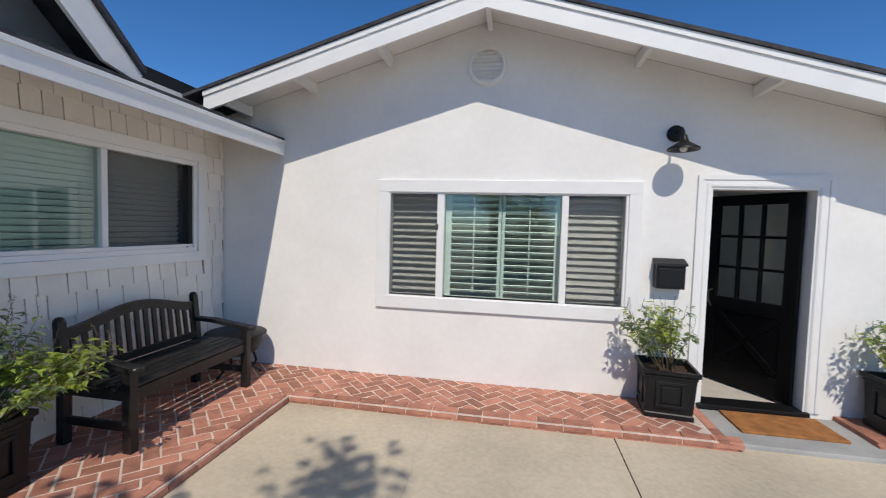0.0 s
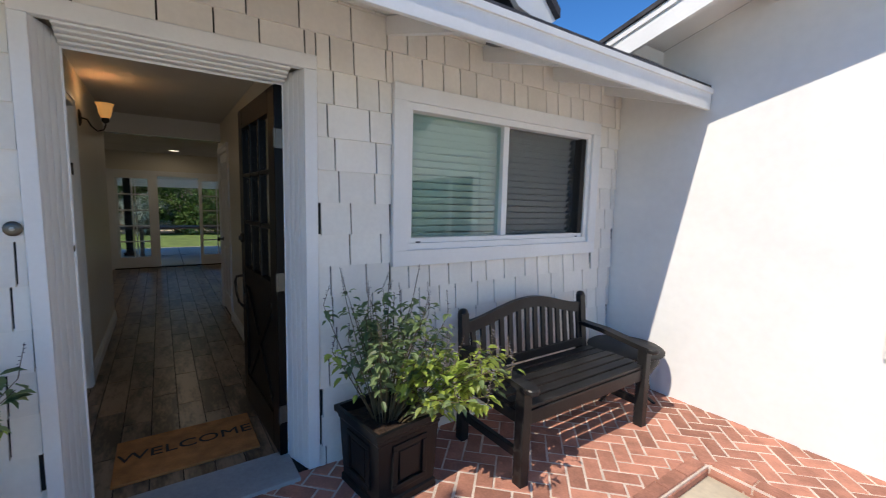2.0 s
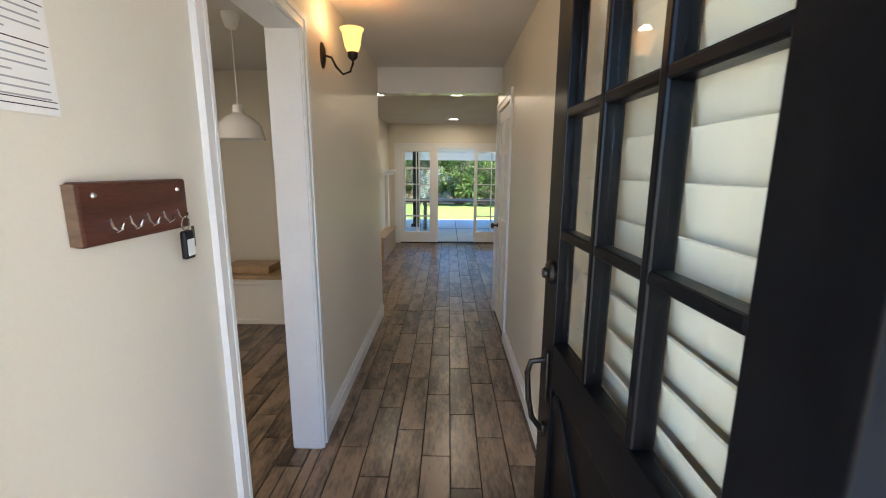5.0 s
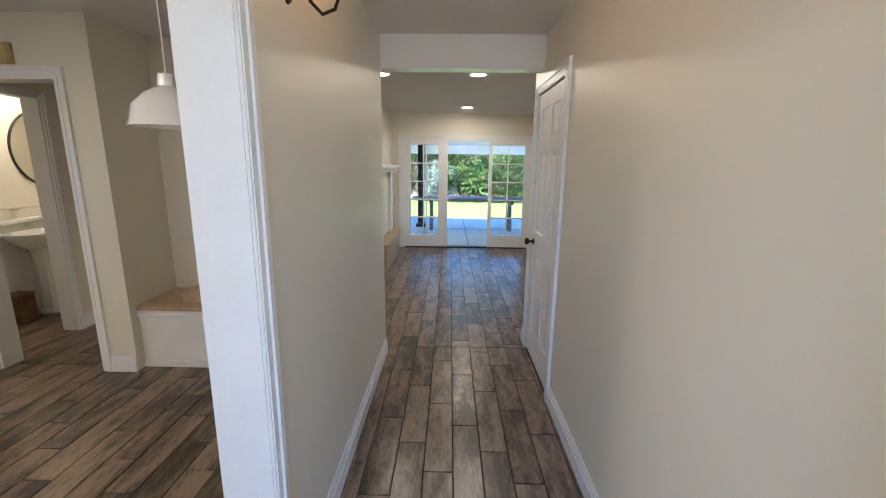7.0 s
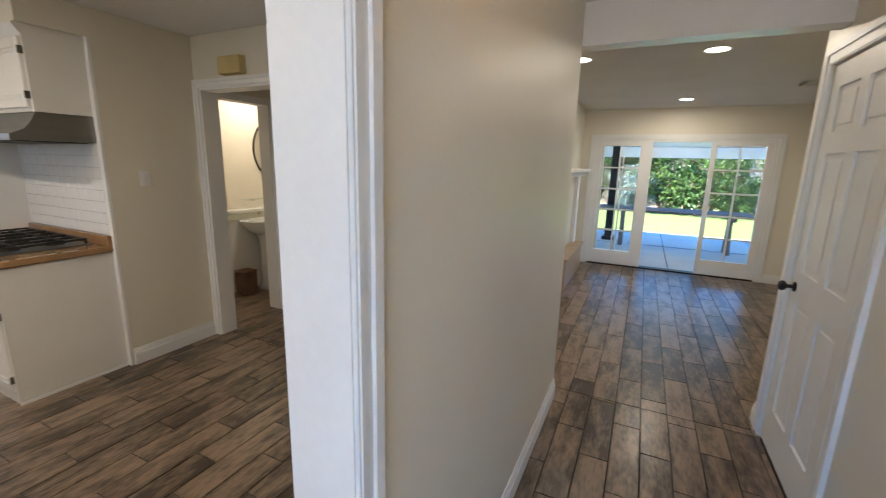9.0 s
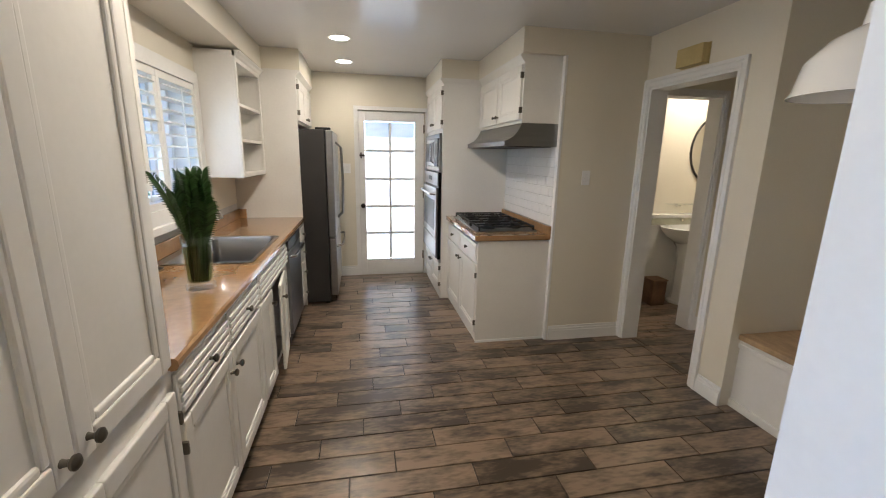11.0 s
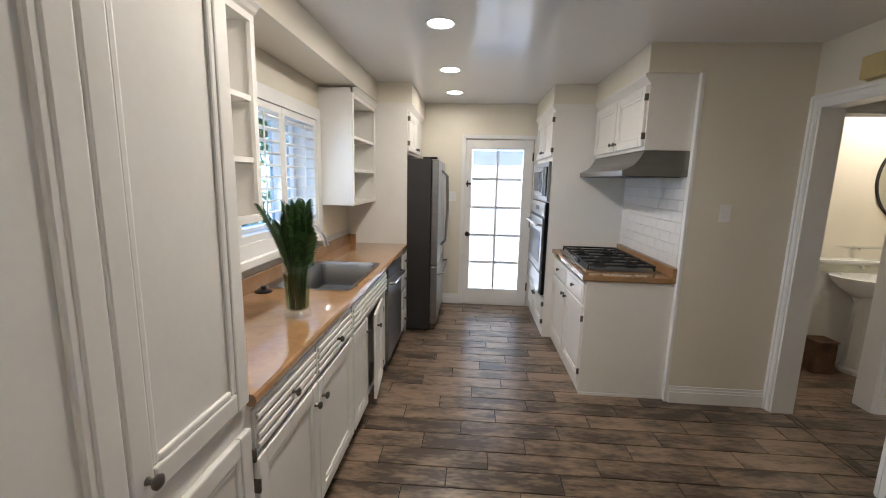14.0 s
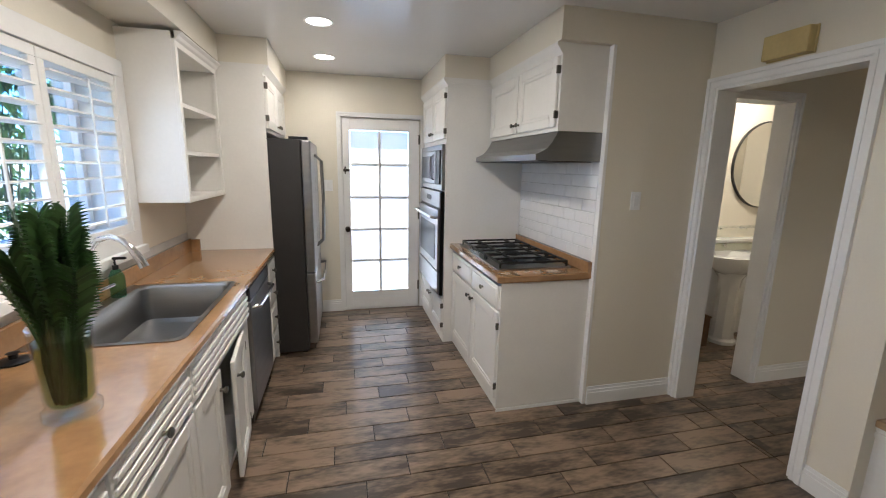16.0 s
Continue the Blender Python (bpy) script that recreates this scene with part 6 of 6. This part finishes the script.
part("cord", tube(bmesh.new(), [(0, 0, CEIL - 0.085), (0, 0, 1.90)], 0.003, 6), TRIM, pd)
part("shade", lathe(bmesh.new(), [(0.03, 1.905), (0.034, 1.87), (0.036, 1.855), (0.09, 1.825), (0.135, 1.775), (0.150, 1.705), (0.160, 1.690), (0.152, 1.690), (0.143, 1.71), (0.128, 1.77), (0.085, 1.815), (0.02, 1.84)], 32), PORCELAIN, pd, "", True)

# powder room
ps = thing("pedestal_sink", "white porcelain pedestal basin with chrome taps", "basin", "", (-7.30, -2.92, 0))
part("pedestal", lathe(bmesh.new(), [(0.125, 0.0), (0.125, 0.03), (0.10, 0.05), (0.088, 0.12), (0.085, 0.5), (0.10, 0.62), (0.14, 0.68)], 8), PORCELAIN, ps, "", True)
bs = bmesh.new()
bp = [(0.12, 0.66), (0.24, 0.74), (0.29, 0.80), (0.30, 0.835), (0.285, 0.84), (0.22, 0.835), (0.20, 0.78), (0.10, 0.74), (0.001, 0.735)]
lathe(bs, bp, 28, (0, 0, 0), Matrix.Diagonal((1.0, 0.78, 1, 1)))
part("basin", bs, PORCELAIN, ps, "", True)
for u in (-0.10, 0.0, 0.10):
    part("tap", tube(bmesh.new(), [(u, -0.19, 0.82), (u, -0.19, 0.89), (u * 0.8, -0.15 if u else -0.10, 0.90)], 0.011, 8), CHROME, ps, "chrome tap", True)
mr = thing("wall_mirror", "round mirror with thin dark frame", "mirror", "", (-7.78, -3.15, 1.642))
part("glass", lathe(bmesh.new(), [(0.394, 0.006), (0.394, 0.012), (0.001, 0.012)], 48, (0, 0, 0), tb), MIRROR, mr)
part("frame", lathe(bmesh.new(), [(0.395, 0.0), (0.393, 0.022), (0.402, 0.022), (0.404, 0.0)], 48, (0, 0, 0), tb), DARKSTEEL, mr, "", True)
gs = thing("glass_shelf", "narrow glass shelf on chrome brackets", "shelf", "", (-7.45, -3.15, 1.06))
part("glass", box(-0.30, 0.30, 0.0, 0.12, 0, 0.008, 0.002), GLASS, gs)
for u in (-0.15, 0.15):
    part("bracket", lathe(bmesh.new(), [(0.018, 0), (0.018, 0.012), (0.008, 0.03), (0.008, 0.06)], 12, (u, 0, -0.012), tb), CHROME, gs, "", True)
structure("trim_ledge", bx(box(-8.40, -5.52, -3.15, -3.06, 0.0, 0.93), -8.40, -5.52, -3.15, -3.045, 0.93, 0.955, 0.004), PORCELAIN, "white wainscot ledge behind the basin", "ledge")
structure("trim_tile_band", box(-8.40, -5.52, -3.06, -3.052, 0.845, 0.915, 0.002), mat("sage_tile_band", (0.42, 0.42, 0.33), 0.3, var=0.08, scale=8, bump=0.05), "grey-green tile band under the ledge", "tile band")
wb = thing("waste_basket", "brown woven waste basket on the floor", "basket", "", (-6.98, -2.92, 0))
part("body", bx(box(-0.085, 0.085, -0.08, 0.08, 0, 0.27, 0.01), -0.092, 0.092, -0.087, 0.087, 0.27, 0.285, 0.006), BASKET, wb)

# living room
ht = thing("hearth", "light wooden hearth box at the fireplace", "hearth", "", (0, 0, 0))
part("body", box(-10.45, -9.0, 0.14, 0.30, 0.0, 0.36), BENCHTOP, ht)
part("top", box(-10.47, -8.98, 0.14, 0.32, 0.36, 0.40, 0.006), BENCHTOP, ht)
mn = thing("mantel", "white fireplace mantel shelf", "mantel")
part("shelf", box(-10.5, -8.9, 0.14, 0.33, 1.46, 1.50, 0.004), TRIM, mn)
part("moulding", box(-10.45, -8.95, 0.14, 0.28, 1.40, 1.46, 0.004), TRIM, mn)
for x in (-10.40, -9.15):
    part("pilaster", box(x, x + 0.16, 0.14, 0.20, 0.40, 1.40, 0.004), TRIM, mn)
vt = thing("ceiling_vent", "beige louvred ceiling vent", "vent", "", (-9.2, 2.5, 2.38))
part("frame", frame_bm("x", -0.01, 0.0, -0.16, 0.16, -0.16, 0.16, 0.03), WALLPAINT, vt)
for ob in vt.children:
    ob.matrix_basis = Matrix.Rotation(math.pi / 2, 4, "Y")
for i in range(6):
    part("slat", box(-0.13, 0.13, -0.012, 0.012, -0.008, -0.004, 0, pose(0, -0.11 + i * 0.044, 0, 25, 0, 0)), WALLPAINT, vt)

# ---- garden ----
structure("pavement_patio", box(-15.2, -10.95, -6, 9, -0.3, -0.03), PATIO, "grey-blue patio paving", "patio")
jt = bmesh.new()
for y in (-2.0, 0.0, 1.55, 3.2):
    bx(jt, -15.2, -10.96, y, y + 0.012, -0.03, -0.027)
bx(jt, -15.2 + 2.0, -15.2 + 2.012, -6, 9, -0.03, -0.027)
structure("trim_patio_joint", jt, GROUT, "dark joints of the patio", "joint")
structure("ground_lawn", box(-21.0, -15.2, -14, 16, -0.3, -0.035), LAWN, "mown green lawn", "lawn")
pr = bmesh.new()
slab(pr, [(-10.96, -6, 2.42), (-10.96, 9, 2.42), (-14.75, 9, 1.98), (-14.75, -6, 1.98)], 0.06)
structure("roof_patio", pr, TRIM, "white sloping patio cover", "roof")
structure("trim_patio_beam", box(-14.68, -14.60, -6, 9, 1.76, 1.99, 0.004), TRIM, "white patio beam", "beam")
pst = thing("patio_post", "black square patio post", "post")
part("shaft", box(-13.6, -13.45, 0.40, 0.55, -0.03, 2.11, 0.004), BLACKMETAL, pst)
part("base", box(-13.65, -13.40, 0.35, 0.60, -0.03, 0.05, 0.006), BLACKMETAL, pst)
pt = thing("patio_table", "long grey-brown wooden patio table on trestle legs", "table", "", (-13.1, 1.75, -0.03))
for i in range(5):
    part("top_board", box(-0.42 + i * 0.168, -0.42 + i * 0.168 + 0.16, -1.45, 1.15, 0.72, 0.76, 0.004), TABLEWOOD, pt)
for y in (-1.0, 0.85):
    for s in (-1, 1):
        part("leg", box(-0.04, 0.04, y - 0.04, y + 0.04, -0.02, 0.72, 0.004, pose(0.16 * s, 0, 0, 0, -16 * s, 0)), TABLEWOOD, pt)
    part("crossbar", box(-0.40, 0.40, y - 0.035, y + 0.035, 0.64, 0.72, 0.004), TABLEWOOD, pt)


def shrub(name, label, at, rx, ry, h, count, material, seed, size):
    """A bush of branching stems and many leaves in clumps, with gaps."""
    rnd = random.Random(seed)
    random.seed(seed)
    s = thing(name, label, "bush", "garden bushes", at)
    st, lv = bmesh.new(), bmesh.new()
    clumps = []
    for i in range(26):
        a, r = rnd.uniform(0, math.tau), math.sqrt(rnd.random())
        c = Vector((math.cos(a) * r * rx, math.sin(a) * r * ry, h * rnd.uniform(0.15, 0.95)))
        clumps.append((c, rnd.uniform(0.18, 0.38) * max(0.5, h / 2)))
        tube(st, [(c.x * 0.2, c.y * 0.2, 0), c * 0.6, c], 0.02, 5, 0.006)
    for i in range(count):
        c, r = rnd.choice(clumps)
        d = Vector((rnd.gauss(0, 1), rnd.gauss(0, 1), rnd.gauss(0, 1))).normalized()
        q = c + d * r * rnd.uniform(0.55, 1.05)
        leaf(lv, q, d + Vector((0, 0, -0.2)), size * rnd.uniform(0.7, 1.3), 0.5)
    part("branches", st, STEM, s)
    part("foliage", lv, material, s)


shrub("hedge_bush", "bright green broad-leaved bush in the sun", (-21.3, 1.9, -0.05), 1.4, 1.2, 3.3, 5000, HEDGE, 41, 0.17)
shrub("hedge_bush", "silver-grey shrub at the lawn edge", (-20.6, 0.7, -0.05), 0.8, 0.8, 1.5, 3500, HEDGE_GREY, 42, 0.09)
shrub("hedge_bush", "dense green bush behind the patio", (-21.8, 4.3, -0.05), 1.5, 1.8, 3.2, 5000, HEDGE, 43, 0.15)
shrub("hedge_bush", "dark green hedge bush", (-21.8, -0.9, -0.05), 1.3, 1.6, 3.2, 4500, HEDGE, 44, 0.15)
shrub("hedge_bush", "green hedge bush by the fence", (-22.2, -3.6, -0.05), 1.5, 1.8, 3.3, 4000, HEDGE, 45, 0.16)
shrub("hedge_bush", "low rounded green bush at the lawn edge", (-20.4, 3.6, -0.05), 0.8, 0.8, 1.2, 2500, HEDGE, 46, 0.09)
structure("wall_garden", box(-23.9, -23.7, -16, 18, -0.3, 2.3), mat("tan_block_wall", (0.42, 0.34, 0.27), 0.9, var=0.12, bump=0.3), "tan garden block wall", "wall")
shrub("street_bush", "green tree seen beyond the kitchen window", (0.5, -6.6, CZ), 1.0, 1.0, 3.0, 3000, HEDGE, 51, 0.14)

# ---- pieces of walls, floors and paving ----
rnd = random.Random(7)
front_wall = bpy.data.objects["wall_front"]


def piece(name, cache, key, build, material, parent, m):
    """One more object on shared mesh data."""
    if key not in cache:
        ob = part(name, build(), material, parent)
        cache[key] = ob.data
    else:
        ob = new(name, cache[key])
        ob.parent = parent
    ob.matrix_basis = m
    return ob


# painted shingles in staggered courses
cache = {}
COURSE = 0.1715
skip = [(0.743, 1.857, -1, 2.219), (2.294, 4.206, 1.107, 2.173)]
widths = (0.13, 0.15, 0.17, 0.19, 0.21, 0.24)
z = 1.136 - 7 * COURSE
row = 0
while z < 2.60:
    y = 0.02 - rnd.uniform(0, 0.1)
    while y < GY - 0.01:
        w = rnd.choice(widths if y > 1.8 else (0.19, 0.21, 0.24, 0.27))
        y1 = min(y + w, GY - 0.005)
        parts = [(y, y1, z, z + COURSE)]
        for s in skip:
            nxt = []
            for a, b, c, d in parts:
                if b <= s[0] or a >= s[1] or d <= s[2] or c >= s[3]:
                    nxt.append((a, b, c, d))
                    continue
                if a < s[0]:
                    nxt.append((a, s[0], c, d))
                if b > s[1]:
                    nxt.append((s[1], b, c, d))
                lo, hi = max(a, s[0]), min(b, s[1])
                if d > s[3] and c >= s[2]:
                    nxt.append((lo, hi, s[3], d))
                if c < s[2] and d <= s[3]:
                    nxt.append((lo, hi, c, s[2]))
            parts = nxt
        for a, b, c, d in parts:
            if b - a < 0.02 or d - c < 0.015:
                continue
            ww, hh = round(b - a - 0.008, 3), round(d - c, 3)

            def build(ww=ww, hh=hh):
                return prism(bmesh.new(), [(0.0, 0.0), (0.021, 0.0), (0.006, hh + 0.006), (0.0, hh + 0.006)], "y", 0.0, ww)
            piece("shingle", cache, (ww, hh), build, SHINGLE, front_wall, pose(FX, a + 0.004, c + rnd.uniform(-0.001, 0.001)))
        y = y1
    z += COURSE
    row += 1

# herringbone brick terrace
pave = structure("pavement", bx(box(-2.48, -1.36, -3.0, GY, -0.3, BZ - 0.003), -1.36, 2.20, 3.89, GY, -0.3, BZ - 0.003), MORTAR, "raised red brick terrace laid in herringbone", "pavement")
mo = bmesh.new()
bx(mo, -1.36, -1.272, -3.0, 3.89, -0.3, BZ - 0.010)
bx(mo, -1.272, 2.27, 3.802, 3.89, -0.3, BZ - 0.010)
part("edge_mortar", mo, MORTAR, pave)
cache = {}
BL, BW = 0.190, 0.090
rest = bmesh.new()
spots = []
s45 = math.sqrt(0.5)
U = 0.1
for i in range(-60, 60):
    for j in range(-60, 60):
        for kind in (0, 1):
            # each pair covers one lying and one standing brick
            u = (i * 1 + j * 2) * U + 0.0
            v = (i * 1 - j * 2) * U + 0.0
            cu, cv = (u + U, v + U / 2) if kind == 0 else (u + 0.5 * U, v + 2 * U)
            cx, cy = (cu - cv) * s45 - 1.8, (cu + cv) * s45 + 3.0
            spots.append((cx, cy, 45 if kind == 0 else 135))


def on_terrace(x, y, pad):
    return (-2.47 + pad < x < -1.36 - pad and -2.9 < y < GY - pad) or (-1.36 - pad <= x < 2.16 and 3.89 + pad < y < GY - pad)


def brick_bm(l, w, h=0.05, clip=None):
    bm = box(-l / 2, l / 2, -w / 2, w / 2, -h, 0)
    bmesh.ops.bevel(bm, geom=[e for e in bm.edges if e.verts[0].co.z > -0.001 and e.verts[1].co.z > -0.001], offset=0.004, segments=1, affect="EDGES")
    return bm


count = 0
for cx, cy, rz in spots:
    if not on_terrace(cx, cy, -0.04):
        continue
    m = pose(cx, cy, BZ + rnd.uniform(-0.002, 0.002), rnd.uniform(-0.4, 0.4), rnd.uniform(-0.4, 0.4), rz)
    whole = on_terrace(cx, cy, 0.115)
    if whole and cy > 1.2 and count < 290:
        piece("brick", cache, (rz, "w"), lambda: brick_bm(BL, BW), BRICK, pave, m)
        count += 1
    else:
        one = brick_bm(BL, BW)
        bmesh.ops.transform(one, matrix=m, verts=one.verts)
        cuts = [((-2.475, 0, 0), (-1, 0, 0)), ((0, GY - 0.003, 0), (0, 1, 0))]
        if cy < 3.80:
            cuts.append(((-1.362, 0, 0), (1, 0, 0)))
        elif cx > -1.2:
            cuts.append(((0, 3.892, 0), (0, -1, 0)))
            cuts.append(((2.18, 0, 0), (1, 0, 0)))
        for co2, no in cuts:
            g = bmesh.ops.bisect_plane(one, geom=one.verts[:] + one.edges[:] + one.faces[:], plane_co=co2, plane_no=no, clear_outer=True)
            ed = [e for e in g["geom_cut"] if isinstance(e, bmesh.types.BMEdge)]
            if ed:
                bmesh.ops.contextual_create(one, geom=ed)
        vmap = {v: rest.verts.new(v.co) for v in one.verts}
        for f in one.faces:
            rest.faces.new([vmap[v] for v in f.verts])
        one.free()
cutb = part("cut_bricks", rest, BRICK, pave, "cut bricks along the edges")
tagged(cutb, kind="stuff")


def edge_brick(l):
    bm = box(0.005, l - 0.005, 0.0, 0.098, -0.052, 0.002)
    bmesh.ops.bevel(bm, geom=[e for e in bm.edges if abs(e.verts[0].co.y) < 0.001 and abs(e.verts[1].co.y) < 0.001 and e.verts[0].co.z > -0.01 and e.verts[1].co.z > -0.01], offset=0.022, segments=3, affect="EDGES")
    return bm


def foot_brick(l):
    return box(0.004, l - 0.004, 0.006, 0.09, -0.09, -0.056)


x = -1.262
k = 0
while x < 2.28:
    l = (0.215, 0.205, 0.22)[k % 3]
    piece("brick", cache, ("e", l), lambda: edge_brick(l), BRICK, pave, pose(x, 3.792, BZ))
    piece("brick", cache, ("f", l), lambda: foot_brick(l), BRICK, pave, pose(x - 0.04, 3.792, BZ))
    x += l
    k += 1
y = 3.79
k = 0
while y > 0.6:
    l = (0.215, 0.205, 0.22)[k % 3]
    piece("brick", cache, ("e", l), lambda: edge_brick(l), BRICK, pave, pose(-1.262, y - l, BZ, 0, 0, 90))
    piece("brick", cache, ("f", l), lambda: foot_brick(l), BRICK, pave, pose(-1.262, y - l, BZ, 0, 0, 90))
    y -= l
    k += 1
y = 3.9
while y < GY - 0.05:
    piece("brick", cache, ("e", 0.205), lambda: edge_brick(0.205), BRICK, pave, pose(2.285, y - 0.105, BZ, 0, 0, 90))
    y += 0.205
x = 3.36
while x < 4.6:
    piece("brick", cache, ("e", 0.215), lambda: edge_brick(0.215), BRICK, pave, pose(x, 4.02, BZ))
    x += 0.215
structure("pavement_end", box(3.37, 4.7, 4.11, GY, -0.3, BZ), BRICK, "brick ledge beside the gable door", "pavement")

# plank tiles of the floor
floor = bpy.data.objects["floor"]
cache = {}
restf = bmesh.new()
PW, PL = 0.152, 0.610
rooms = [(-6.60, -2.64, 0.667, 1.853), (-6.17, -2.73, -4.438, 0.525), (-8.27, -6.17, -2.222, -1.272), (-8.27, -6.76, -1.272, 0.14), (-8.38, -5.53, -3.06, -2.362), (-10.79, -6.60, 0.142, 3.038), (-4.388, -3.58, 0.525, 0.667), (-6.232, -6.17, -2.165, -1.378), (-6.82, -6.27, -2.362, -2.222)]
near = 0
for rx0, rx1, ry0, ry1 in rooms:
    j0 = math.floor(ry0 / PW)
    for j in range(j0, math.ceil(ry1 / PW) + 1):
        y0, y1 = max(ry0, j * PW), min(ry1, (j + 1) * PW)
        if y1 - y0 < 0.012:
            continue
        off = ((j * 0.37) % 1) * PL
        i = math.floor((rx0 - off) / PL)
        while off + i * PL < rx1:
            x0, x1 = max(rx0, off + i * PL), min(rx1, off + (i + 1) * PL)
            i += 1
            if x1 - x0 < 0.012:
                continue
            w, d = round(x1 - x0 - 0.006, 3), round(y1 - y0 - 0.006, 3)
            m = pose(x0 + 0.003, y0 + 0.003, rnd.uniform(-0.0006, 0.0004))
            close = x1 > -6.0 and x0 < -2.6 and near < 290

            def build(w=w, d=d):
                bm = box(0, w, 0, d, -0.008, 0)
                bmesh.ops.bevel(bm, geom=[e for e in bm.edges if e.verts[0].co.z > -0.001 and e.verts[1].co.z > -0.001], offset=0.0015, segments=1, affect="EDGES")
                return bm
            if close:
                piece("plank", cache, (w, d), build, PLANK, floor, m)
                near += 1
            else:
                vs8 = [restf.verts.new(m @ Vector(c)) for c in ((0, 0, 0), (w, 0, 0), (w, d, 0), (0, d, 0))]
                low = [restf.verts.new(m @ Vector(c)) for c in ((0, 0, -0.008), (w, 0, -0.008), (w, d, -0.008), (0, d, -0.008))]
                restf.faces.new(vs8)
                for q in range(4):
                    restf.faces.new((low[q], low[(q + 1) % 4], vs8[(q + 1) % 4], vs8[q]))
tagged(part("far_planks", restf, PLANK, floor, "plank tiles of the farther floor"), kind="stuff")

# subway tiles
cache = {}
for bed, out, xp, y0, y1, z0, z1 in ((tw, 1, -5.396, -3.40, -2.26, 0.987, 1.612), (tl, -1, WX - 0.004, -1.275, -0.429, 1.007, 1.353)):
    r = 0
    zt = z0
    while zt < z1 - 0.01:
        zz = min(z1, zt + 0.078)
        yt = y1 + (0.076 if r % 2 else 0)
        while yt > y0 + 0.005:
            a, b = max(y0, yt - 0.152), min(y1, yt)
            if b - a > 0.01:
                key = (round(b - a - 0.003, 3), round(zz - zt - 0.003, 3), out)

                def build(key=key):
                    bm = box(0, key[2] * 0.007, 0, key[0], 0, key[1])
                    bmesh.ops.bevel(bm, geom=[e for e in bm.edges if abs(e.verts[0].co.x) > 0.006 and abs(e.verts[1].co.x) > 0.006], offset=0.002, segments=1, affect="EDGES")
                    return bm
                piece("tile", cache, key, build, TILE, bed, pose(xp, a + 0.0015, zt + 0.0015))
            yt -= 0.152
        zt += 0.078
        r += 1
